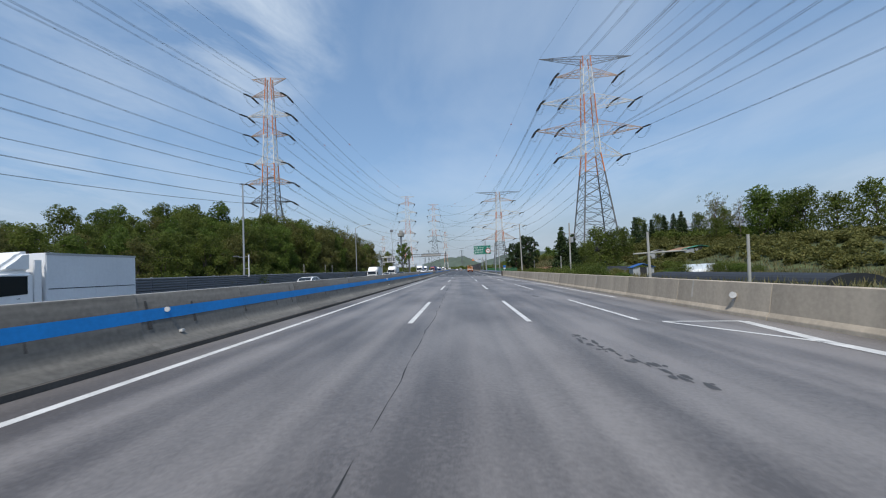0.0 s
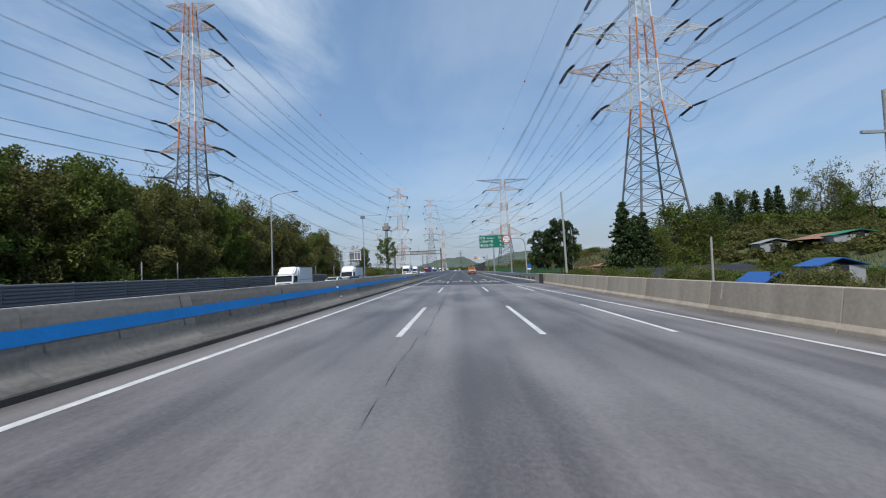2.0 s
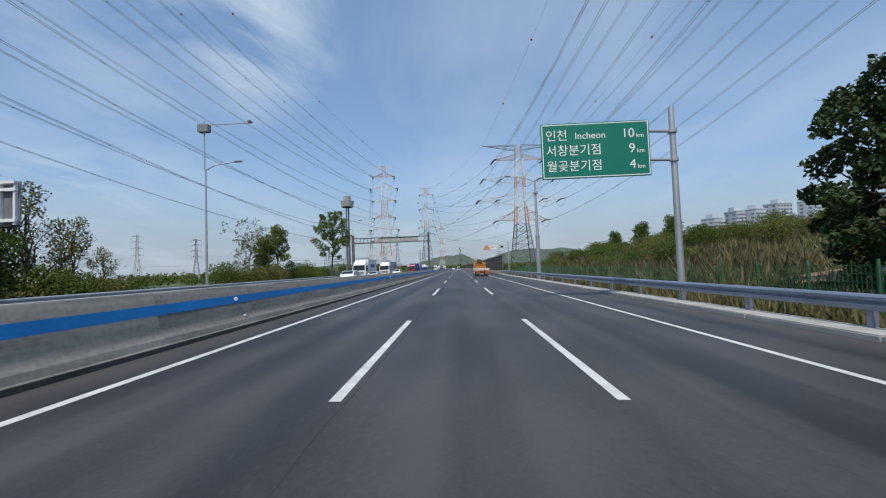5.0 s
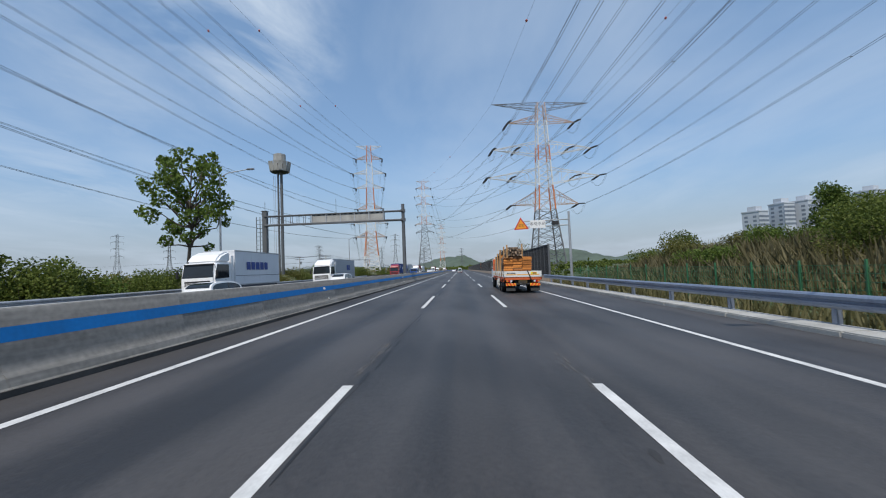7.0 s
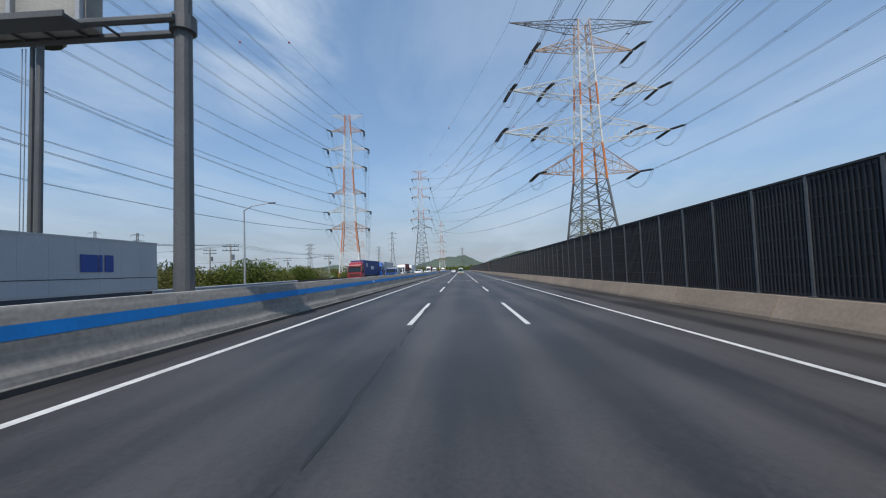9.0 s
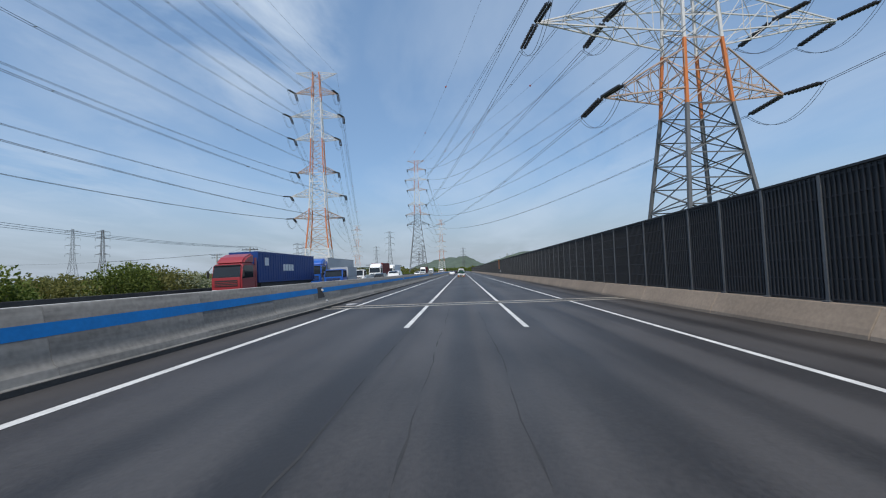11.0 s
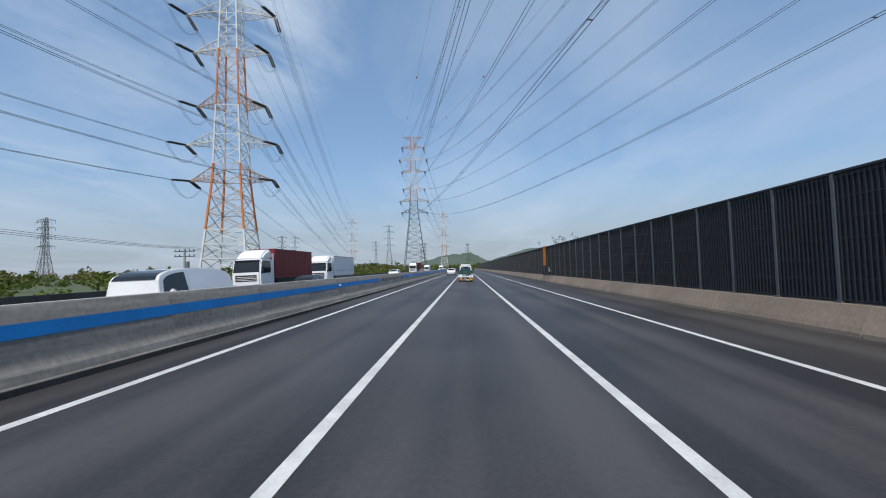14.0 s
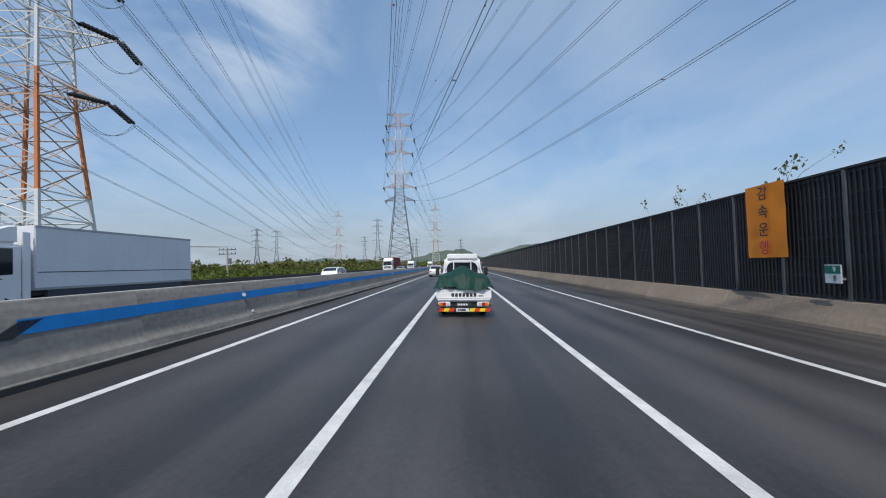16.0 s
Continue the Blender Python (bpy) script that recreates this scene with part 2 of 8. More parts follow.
M_BLUE = surface("blue_paint", (0.002, 0.20, 0.55), 0.75, vary=0.18, grain=12, stain=1.2, stretch=(1, 1, 0.4), bump=0.1)
M_BLACK = surface("black_paint", (0.025, 0.027, 0.03), 0.75, vary=0.3, grain=25, bump=0.3)
M_JOINT_SIDE = surface("joint_concrete", (0.30, 0.275, 0.235), 0.9, vary=0.4, grain=14, stain=2.2, bump=0.4)
M_JOINT_STEEL = surface("joint_steel", (0.04, 0.043, 0.05), 0.32, metal=0.6, vary=0.4, grain=30)
M_GALV = surface("galvanised_steel", (0.42, 0.43, 0.44), 0.5, metal=0.55, vary=0.2, grain=15, stain=0.6, bump=0.05)
M_FENCEGREY = surface("grey_fence_sheet", (0.15, 0.16, 0.175), 0.5, metal=0.3, vary=0.2, grain=15, stain=0.6, stretch=(1, 0.3, 1), bump=0.05)
M_RAIL = surface("guardrail_steel", (0.30, 0.34, 0.42), 0.4, metal=0.6, vary=0.2, grain=12, stain=0.5, bump=0.05)
M_TOWER_GREY = surface("tower_grey", (0.13, 0.135, 0.14), 0.6, metal=0.0, vary=0.2, grain=6, stain=0.3, bump=0)
M_TOWER_WHITE = surface("tower_white", (0.68, 0.67, 0.65), 0.6, vary=0.12, grain=6, stain=0.3, bump=0)
# orange of braces and arms, with the haze before them mixed into the colour
M_TOWER_PALE = surface("tower_faded_orange", (0.50, 0.36, 0.28), 0.6, vary=0.2, grain=6, stain=0.3, bump=0)
M_TOWER_ORANGE = surface("tower_orange", (0.60, 0.185, 0.05), 0.6, vary=0.15, grain=6, stain=0.3, bump=0)
M_INSULATOR = surface("dark_porcelain", (0.035, 0.035, 0.04), 0.35, vary=0.2, grain=6, bump=0)
M_WIRE = surface("conductor", (0.10, 0.105, 0.115), 0.55, metal=0.3, vary=0.1, grain=2, bump=0)
M_BALL = surface("marker_red", (0.45, 0.08, 0.05), 0.6, vary=0.1, grain=4, bump=0)
M_POST = surface("wall_post_steel", (0.12, 0.125, 0.13), 0.6, metal=0.2, vary=0.25, grain=12, stain=0.8, bump=0.05)
M_PANEL = surface("sound_panel", (0.019, 0.021, 0.024), 0.6, vary=0.35, grain=20, stain=0.9, stretch=(1, 1, 0.3), bump=0.2, random_ob=0.2)
M_PANEL_RIB = surface("sound_panel_rib", (0.027, 0.029, 0.033), 0.6, vary=0.3, grain=20, stain=0.9, bump=0.1, random_ob=0.2)
M_GROUND = surface("ground_earth", (0.0612, 0.06336, 0.03024), 0.95, vary=0.55, grain=2.2, stain=0.3, bump=0.5, tint=(0.072, 0.0936, 0.03456))
M_EARTH = surface("bare_earth", (0.26, 0.15, 0.095), 0.95, vary=0.5, grain=3, stain=0.5, bump=0.4)
# the hills' green is lightened and greyed to carry the distance haze
M_HILL = surface("forested_hill", (0.075, 0.10, 0.072), 0.95, vary=0.4, grain=0.06, stain=0.012, bump=0.6)
M_BARK = surface("bark", (0.10, 0.08, 0.06), 0.95, vary=0.35, grain=14, stain=2, stretch=(1, 1, 0.2), bump=0.5)
M_LEAF = foliage("leaves_green", (0.046, 0.070, 0.0135), (0.195, 0.236, 0.048), 0.42)
M_LEAF_FRESH = foliage("leaves_fresh", (0.04048, 0.07084, 0.01113), (0.172, 0.2429, 0.04554), 0.36)
M_LEAF_OLIVE = foliage("leaves_olive", (0.070, 0.078, 0.021), (0.245, 0.235, 0.072), 0.42)
M_NEEDLE = foliage("needles_dark", (0.016, 0.032, 0.010), (0.070, 0.105, 0.034), 0.2)
M_TWIG = surface("bare_twigs", (0.14, 0.11, 0.085), 0.95, vary=0.3, grain=8, bump=0)
M_GRASS = foliage("dry_grass", (0.06, 0.065, 0.02), (0.22, 0.19, 0.09), 0.25)
M_REED = foliage("dry_reeds", (0.075, 0.07, 0.03), (0.22, 0.185, 0.10), 0.2)
M_BLOSSOM = foliage("pale_blossom", (0.12, 0.15, 0.06), (0.5, 0.5, 0.36), 0.3)


# ---- mesh tools ----
class Shape:
    """Collects vertices and faces for one mesh."""

    def __init__(self):
        self.v, self.f = [], []

    def add(self, verts, faces):
        o = len(self.v)
        self.v += [tuple(p) for p in verts]
        self.f += [tuple(i + o for i in face) for face in faces]
        return self

    def box(self, x0, x1, y0, y1, z0, z1, m=None):
        p = [(x, y, z) for z in (z0, z1) for y in (y0, y1) for x in (x0, x1)]
        if m is not None:
            p = [m @ Vector(q) for q in p]
        return self.add(p, [(0, 2, 3, 1), (4, 5, 7, 6), (0, 1, 5, 4), (2, 6, 7, 3), (0, 4, 6, 2), (1, 3, 7, 5)])

    def tube(self, p, q, r, n=4, r2=None, caps=True):
        p, q = Vector(p), Vector(q)
        d = (q - p).normalized()
        a = d.cross(Vector((0, 0, 1)) if abs(d.z) < 0.95 else Vector((1, 0, 0))).normalized()
        b = d.cross(a)
        ring = [(math.cos(6.2832 * (i + 0.5) / n), math.sin(6.2832 * (i + 0.5) / n)) for i in range(n)]
        verts = [p + (a * c + b * s) * r for c, s in ring] + [q + (a * c + b * s) * (r if r2 is None else r2) for c, s in ring]
        faces = [(i, (i + 1) % n, n + (i + 1) % n, n + i) for i in range(n)]
        if caps:
            faces += [tuple(range(n - 1, -1, -1)), tuple(range(n, 2 * n))]
        return self.add(verts, faces)

    def path(self, points, r, n=4):
        pts = [Vector(p) for p in points]
        verts, faces = [], []
        for i, p in enumerate(pts):
            d = (pts[min(i + 1, len(pts) - 1)] - pts[max(i - 1, 0)]).normalized()
            a = d.cross(Vector((0, 0, 1)) if abs(d.z) < 0.95 else Vector((1, 0, 0))).normalized()
            b = d.cross(a)
            rr = r[i] if isinstance(r, (list, tuple)) else r
            verts += [p + (a * math.cos(6.2832 * k / n) + b * math.sin(6.2832 * k / n)) * rr for k in range(n)]
        for i in range(len(pts) - 1):
            for k in range(n):
                faces.append((i * n + k, i * n + (k + 1) % n, (i + 1) * n + (k + 1) % n, (i + 1) * n + k))
        faces += [tuple(range(n - 1, -1, -1)), tuple((len(pts) - 1) * n + k for k in range(n))]
        return self.add(verts, faces)

    def prism(self, outline, a0, a1, axis="y", m=None):
        """An outline swept from a0 to a1 along an axis: (x, z) along y, (y, z) along x, (x, y) along z."""
        k = len(outline)

        def at(u, w, a):
            return {"y": (u, a, w), "x": (a, u, w), "z": (u, w, a)}[axis]
        p = [at(u, w, a) for a in (a0, a1) for u, w in outline]
        if m is not None:
            p = [m @ Vector(q) for q in p]
        return self.add(p, [(i, (i + 1) % k, k + (i + 1) % k, k + i) for i in range(k)] + [tuple(range(k - 1, -1, -1)), tuple(range(k, 2 * k))])

    def mesh(self, name, mat, smooth=False, bevel=0.0, segments=2):
        me = bpy.data.meshes.new(name)
        me.from_pydata(self.v, [], self.f)
        bm = bmesh.new()
        bm.from_mesh(me)
        if bevel:
            bmesh.ops.remove_doubles(bm, verts=bm.verts, dist=1e-5)
            sharp = [e for e in bm.edges if len(e.link_faces) == 2 and e.calc_face_angle(0) > 0.5]
            bmesh.ops.bevel(bm, geom=sharp, offset=bevel, segments=segments, affect="EDGES", clamp_overlap=True)
        bmesh.ops.recalc_face_normals(bm, faces=bm.faces)
        bm.to_mesh(me)
        bm.free()
        if smooth:
            me.polygons.foreach_set("use_smooth", [True] * len(me.polygons))
        me.materials.append(mat)
        return me


def thing(name, label, category, group="", kind="", at=None):
    ob = tagged(new(name), label, category, group, kind)
    if at is not None:
        ob.matrix_basis = at
    return ob


def solid(name, shape, mat, label, category, group="", kind="", at=None, **kw):
    ob = tagged(new(name, shape.mesh(name, mat, **kw)), label, category, group, kind)
    if at is not None:
        ob.matrix_basis = at
    return ob


def part(name, shape, mat, parent, label="", **kw):
    ob = new(name, shape if isinstance(shape, bpy.types.Mesh) else shape.mesh(name, mat, **kw))
    ob.parent = parent
    return tagged(ob, label)


def lettering(name, text, size, mat, parent, m, depth=0.004, sx=1.0, align="CENTER", label="", bold=0.0):
    """Letters of the built-in font as a mesh in the xy plane of m."""
    cu = bpy.data.curves.new(name, "FONT")
    cu.body, cu.size, cu.extrude, cu.align_x, cu.align_y = text, size, depth, align, "CENTER"
    cu.offset = bold
    tmp = bpy.data.objects.new(name, cu)
    scene.collection.objects.link(tmp)
    dg = bpy.context.evaluated_depsgraph_get()
    me = bpy.data.meshes.new_from_object(tmp.evaluated_get(dg))
    bpy.data.objects.remove(tmp)
    bpy.data.curves.remove(cu)
    me.transform(m @ Matrix.Diagonal((sx, 1, 1, 1)))
    me.materials.clear()
    me.materials.append(mat)
    ob = new(name, me)
    ob.parent = parent
    return tagged(ob, label)


def road_z(x):
    """Height of the carriageways: a crown at the median, falling to both sides."""
    return -0.0192 * x if x > -7 else 0.134 + 0.0192 * (x + 7)


# ---- ground ----
def ground_z(x, y):
    """Verges fall off beside the road; wooded rise on one side, farm slope on the other."""
    z = -0.55
    if x < -27:
        rise = 3.5 * min(1, (-27 - x) / 30) * max(0, min(1, (x + 190) / 80))
        z += rise * max(0, min(1, (125 - y) / 40))
    if x > 14:
        z -= 0.75 * min(1, (x - 14) / 8) * max(0, min(1, (112 - y) / 12)) * max(0, min(1, (y + 30) / 20))
        rise = max(0, min(1, (x + 0.35 * (y - 70) - 48) / 30))
        z += 6 * rise * rise * (3 - 2 * rise) * max(0, min(1, (210 - x) / 80)) * max(0, min(1, (175 - y) / 40)) * max(0, min(1, (y + 60) / 40))
    if x > 12:
        bank = max(0, min(1, (y - 105) / 25)) * max(0, min(1, (190 - y) / 10))
        z += bank * (2.6 * min(1, (x - 12) / 9) + 1.5 * max(0, min(1, (x - 20) / 14)) * max(0.25, min(1, (150 - y) / 18)) * max(0, min(1, (400 - x) / 200)))
    if abs(x) > 24:
        z += 0.35 * noise.noise((x * 0.06, y * 0.06, 1.3)) * min(1, (abs(x) - 24) / 10)
    return z


def graded(stops):
    out = []
    for a, b, step in stops:
        k = max(1, round((b - a) / step))
        out += [a + (b - a) * i / k for i in range(k)]
    return out + [stops[-1][1]]


gx = graded([(-4200, -600, 600), (-600, -200, 80), (-200, -120, 20), (-120, -24, 4), (-24, 10, 6), (10, 110, 4), (110, 230, 20), (230, 600, 85), (600, 4200, 600)])
gy = graded([(-2500, -200, 500), (-200, -40, 20), (-40, 200, 5), (200, 400, 20), (400, 1000, 100), (1000, 4600, 600)])
sh = Shape()
sh.add([(x, y, ground_z(x, y)) for y in gy for x in gx],
       [(j * len(gx) + i, j * len(gx) + i + 1, (j + 1) * len(gx) + i + 1, (j + 1) * len(gx) + i) for j in range(len(gy) - 1) for i in range(len(gx) - 1)])
solid("ground", sh, M_GROUND, "rough verge and fields of grass and earth", "ground", kind="structure", smooth=True)


# ---- carriageways ----
def deck(name, x0, x1, y0, y1, mat, label):
    s = Shape()
    xs = [x0, x1] if (x0 + 7) * (x1 + 7) >= 0 else [x0, -7, x1]
    outline = [(x, road_z(x)) for x in xs] + [(xs[-1], -0.6), (xs[0], -0.6)]
    s.prism(outline, y0, y1)
    return solid(name, s, mat, label, "road", kind="structure")


deck("road_1", -6.62, 9.3, -140, 73.15, M_ROAD_OLD, "worn grey asphalt carriageway with three lanes")
deck("road_4", -23.4, -7.38, -140, 1200, M_ROAD_NEW, "dark asphalt carriageway for oncoming traffic")


def skew_deck(name, y0, k0, y1, k1, mat, label):
    """A carriageway whose ends may run askew: y = y0 + k0 * x."""
    s = Shape()
    x0, x1 = -6.62, 9.3
    top = [(x0, y0 + k0 * x0, road_z(x0)), (x1, y0 + k0 * x1, road_z(x1)), (x1, y1 + k1 * x1, road_z(x1)), (x0, y1 + k1 * x0, road_z(x0))]
    s.add(top + [(x, y, -0.6) for x, y, _ in top], [(0, 1, 2, 3), (4, 7, 6, 5), (0, 4, 5, 1), (1, 5, 6, 2), (2, 6, 7, 3), (3, 7, 4, 0)])
    return solid(name, s, mat, label, "road", kind="structure")


skew_deck("road_2", 73.95, 0, 245.98, 0.31, M_ROAD_NEW, "darker asphalt carriageway with three lanes")
skew_deck("road_3", 247.51, 0.31, 1200, 0, M_ROAD_NEW, "dark smooth asphalt carriageway with solid lane lines")


def on_road(outline, lift=0.004):
    """A flat painted patch that follows the crossfall."""
    s = Shape()
    s.add([(x, y, road_z(x) + lift) for x, y in outline], [tuple(range(len(outline)))])
    return s


def stripe(x0, y0, x1, y1, w, mat=None, label="white painted lane line on the asphalt", group="lane lines", name="lane_line", lift=0.004):
    d = Vector((x1 - x0, y1 - y0)).normalized() * (w / 2)
    o = [(x0 - d.y, y0 + d.x), (x0 + d.y, y0 - d.x), (x1 + d.y, y1 - d.x), (x1 - d.y, y1 + d.x)]
    return solid(name, on_road(o, lift), mat or M_LINE, label, "road marking", group, "structure")


for y0, y1 in ((-140, 73.1), (74.0, 244.2), (246.0, 1100)):
    stripe(-5.35, y0, -5.35, y1, 0.17, label="solid white edge line beside the median")
for k in range(-5, 10):
    for x in (-1.8, 1.8):
        stripe(x, 20 * k, x, 20 * k + 8, 0.16, label="white lane dash", group="lane dashes", name="lane_dash")
for x in (-1.8, 1.8):
    stripe(x, 198.8, x, 206.8, 0.16, label="white lane dash", group="lane dashes", name="lane_dash")
    stripe(x, 217.7, x, 225.6, 0.16, label="white lane dash", group="lane dashes", name="lane_dash")
    stripe(x, 237.7, x, 245.95 + 0.31 * x, 0.16, label="solid white lane line")
    stripe(x, 247.55 + 0.31 * x, x, 1100, 0.17, label="solid white lane line")
for y0, y1 in ((-80, -72), (-60, -52), (-40, -32), (-20, -12), (0, 8), (18, 28), (40, 48), (59, 68)):
    stripe(5.0, y0, 5.0, y1, 0.15, label="white lane dash", group="lane dashes", name="lane_dash")
stripe(7.66, 9, 7.55, 20, 0.14, label="white edge line tapering in to the traffic lane")
stripe(7.55, 20, 7.45, 27, 0.15, label="white edge line tapering in to the traffic lane")
stripe(7.45, 27, 5.42, 72.9, 0.15, label="white edge line tapering in to the traffic lane")
stripe(5.5, 74, 5.6, 247.6, 0.16, label="solid white line beside the hard shoulder")
stripe(5.56, 249.4, 5.56, 1100, 0.17, label="solid white line beside the hard shoulder")
for a, b, w in (((5.5, -0.45), (7.6, -0.62), 0.15), ((5.5, -0.5), (7.1, -4.0), 0.16), ((7.58, -0.7), (7.1, -4.0), 0.28), ((7.1, -4.0), (6.8, -40), 0.3)):
    stripe(*a, *b, w, label="white gore marking where the slip road joins", group="gore markings", name="gore_line", lift=0.006)
for x in (-8.9, -20.3):
    stripe(x, -140, x, 1100, 0.16, label="solid white edge line of the opposite carriageway")
for x in (-12.7, -16.5):
    for k in range(-3, 24):
        stripe(x, 20 * k, x, 20 * k + 8, 0.15, label="white lane dash", group="far lane dashes", name="lane_dash")

# expansion joints
j1 = thing("expansion_joint", "concrete-edged steel bridge joint straight across the lanes", "road joint", kind="structure")
for y0, y1, mat in ((73.15, 73.42, M_KERB), (73.42, 73.62, M_JOINT_STEEL), (73.62, 73.95, M_KERB)):
    s = Shape()
    s.prism([(-6.62, road_z(-6.62) + 0.001), (9.3, road_z(9.3) + 0.001), (9.3, -0.6), (-6.62, -0.6)], y0, y1)
    part("joint_edge" if mat is M_KERB else "joint_gap", s, mat, j1)
j2 = thing("expansion_joint", "skewed bridge joint with a dark rubber strip between concrete edges", "road joint", kind="structure")


def skew(y0, y1, z=0.002, x0=-6.62, x1=9.3):
    s = Shape()
    top = [(x0, y0 + 0.31 * x0, road_z(x0) + z), (x1, y0 + 0.31 * x1, road_z(x1) + z), (x1, y1 + 0.31 * x1, road_z(x1) + z), (x0, y1 + 0.31 * x0, road_z(x0) + z)]
    return s.add(top + [(x, y, -0.62) for x, y, _ in top], [(0, 1, 2, 3), (4, 7, 6, 5), (0, 4, 5, 1), (1, 5, 6, 2), (2, 6, 7, 3), (3, 7, 4, 0)])


part("joint_edge", skew(245.98, 246.33), M_JOINT_SIDE, j2)
part("joint_gap", skew(246.33, 247.16, -0.006), M_JOINT_STEEL, j2, "dark steel finger plates")
part("joint_edge", skew(247.16, 247.51), M_JOINT_SIDE, j2)
part("joint_seam", skew(246.735, 246.765, -0.002), M_BLACK, j2, "dark rubber seam between the finger plates")
for i in range(130):
    x = -6.5 + 0.121 * i
    y = 246.75 + 0.31 * x + (0.16 if i % 2 else -0.16)
    t = Shape().prism([(x - 0.075, y - 0.17), (x - 0.045, y - 0.17), (x + 0.075, y + 0.17), (x + 0.045, y + 0.17)], road_z(x) - 0.02, road_z(x) + 0.001, axis="z")
    part("joint_slot", t, M_BLACK, j2)


# ---- median barrier ----
def median_unit(toe, top, mat):
    half = [(toe, 0.09), (toe - 0.03, 0.115), (0.42, 0.235), (0.365, 0.28), (0.33, 0.335), (0.305, 0.41), (0.292, 0.48), (0.142, top - 0.012), (0.13, top)]
    o = [(-x, z) for x, z in half] + [(x, z) for x, z in reversed(half)]
    k = len(o)
    sh_ = Shape().add([(x, y, z) for y in (0, 3.992) for x, z in o], [(i, (i + 1) % k, k + (i + 1) % k, k + i) for i in range(k)])
    for y in (0, 3.992):
        sh_.add([(x, y, z) for x, z in o], [tuple(range(k))])
    me = sh_.mesh("barrier_unit", mat)
    for f in me.polygons:
        f.use_smooth = abs(f.normal.y) < 0.5 and 0.2 < f.center.z < top - 0.02
    return me



median = thing("median_barrier", "grey concrete median barrier with streaked stains and a blue painted band", "barrier", kind="structure")
wide_unit, slim_unit = median_unit(0.72, 1.225, M_BARRIER), median_unit(0.50, 1.225, M_BARRIER_PALE)
zm = road_z(-7.0)
for i in range(-20, 175):
    ob = part("barrier_unit", wide_unit if i < 19 else slim_unit, None, median)
    ob.matrix_basis = pose(-7.0 + 0.004 * math.sin(i * 2.1), 4 * i - 0.4, zm)
# a low foot, darker than the units above it
part("foot", Shape().box(-7.8, -6.2, -140, 75.6, -0.6, zm + 0.085), M_GUTTER, median, "dark foot of the barrier")
part("foot", Shape().box(-7.53, -6.47, 75.6, 1200, -0.6, zm + 0.088), M_GUTTER, median, "dark foot of the barrier")

# sunlight on the barrier top is put into the colour of this paler strip
part("barrier_cap", Shape().box(-7.115, -6.875, -140, 1200, zm + 1.225, zm + 1.231), M_KERB, median, "strip coloured paler for sunlight along the barrier top")


def face_x(z):
    """The near face of the median at height z above its foot."""
    return -7.0 + 0.142 + 0.2046 * (1.213 - z)


def band(y0, y1, z0=0.69, z1=0.93, slant=0.0):
    s = Shape()
    e = 0.006
    s.add([(face_x(z0) + e, y0, zm + z0), (face_x(z0) + e, y1, zm + z0), (face_x(z1) + e, y1 + slant, zm + z1), (face_x(z1) + e, y0 + slant, zm + z1)], [(0, 1, 2, 3)])
    return s


for y0, y1, z0, z1 in ((-7.0, 85.6, 0.665, 0.905), (96.8, 244.2, 0.735, 0.955), (244.85, 309.9, 0.735, 0.955), (321.3, 700, 0.735, 0.955)):
    part("blue_band", band(y0, y1, z0, z1), M_BLUE, median, "blue painted band")
part("band_tip", band(-9.0, -7.0), M_BLACK, median)
for a, k in ((86.0, 14), (310.2, 15)):
    for i in range(k):
        part("black_stripe", band(a + 0.76 * i, a + 0.76 * i + 0.36, slant=0.5), M_BLACK, median, "slanted black warning stripe")
# the gap at the bridge joint
part("joint_patch", Shape().add([(face_x(0.5) + 0.005, 244.05, zm + 0.5), (face_x(0.5) + 0.005, 245.0, zm + 0.5), (face_x(1.0) + 0.005, 244.85, zm + 1.0), (face_x(1.0) + 0.005, 244.25, zm + 1.0)], [(0, 1, 2, 3)]), M_GUTTER, median, "dark patched joint in the barrier")
# delineators on the face of the median
for y in [-3.6 + 27.6 * i for i in range(20)]:
    d = thing("delineator", "small white road delineator fixed to the median barrier", "delineator", "median delineators", at=pose(face_x(0.85) + 0.02, y, zm + 0.84))
    part("reflector", Shape().tube((0, 0, 0.02), (0.03, -0.05, 0.02), 0.055, 10), M_LINE, d)
    part("bracket", Shape().box(-0.02, 0.04, -0.012, 0.012, -0.03, 0.03), M_GALV, d)
    f = thing("delineator", "small white marker stud at the foot of the barrier", "delineator", "median delineators", at=pose(-6.66, y + 0.3, zm + 0.33))
    part("stud", Shape().box(-0.05, 0.06, -0.05, 0.05, -0.02, 0.05), M_LINE, f, bevel=0.01)

# ---- near-side barrier, guardrail ----
side = thing("side_barrier", "beige concrete side barrier with pale vertical streaks", "barrier", kind="structure")
SIDE = [(8.22, -0.25), (8.27, 0.10), (8.36, 0.22), (8.5, 1.02), (8.78, 1.02), (8.86, -0.25)]
zs = road_z(8.3)
unit = Shape().prism(SIDE, 0, 4.985).mesh("barrier_unit", M_BEIGE, bevel=0.012, segments=1)
for i in range(-24, 15):
    part("barrier_unit", unit, None, side).matrix_basis = pose(0, 5 * i - 0.6, zs)
end = Shape().add([(8.22, 74.4, zs - 0.25), (8.3, 74.4, zs + 1.02), (8.78, 74.4, zs + 1.02), (8.86, 74.4, zs - 0.25),
                   (8.6, 79.5, zs - 0.25), (8.64, 79.2, zs + 0.98), (8.9, 79.2, zs + 0.98), (9.0, 79.5, zs - 0.25)],
                  [(0, 1, 2, 3), (7, 6, 5, 4), (0, 4, 5, 1), (1, 5, 6, 2), (2, 6, 7, 3), (3, 7, 4, 0)])
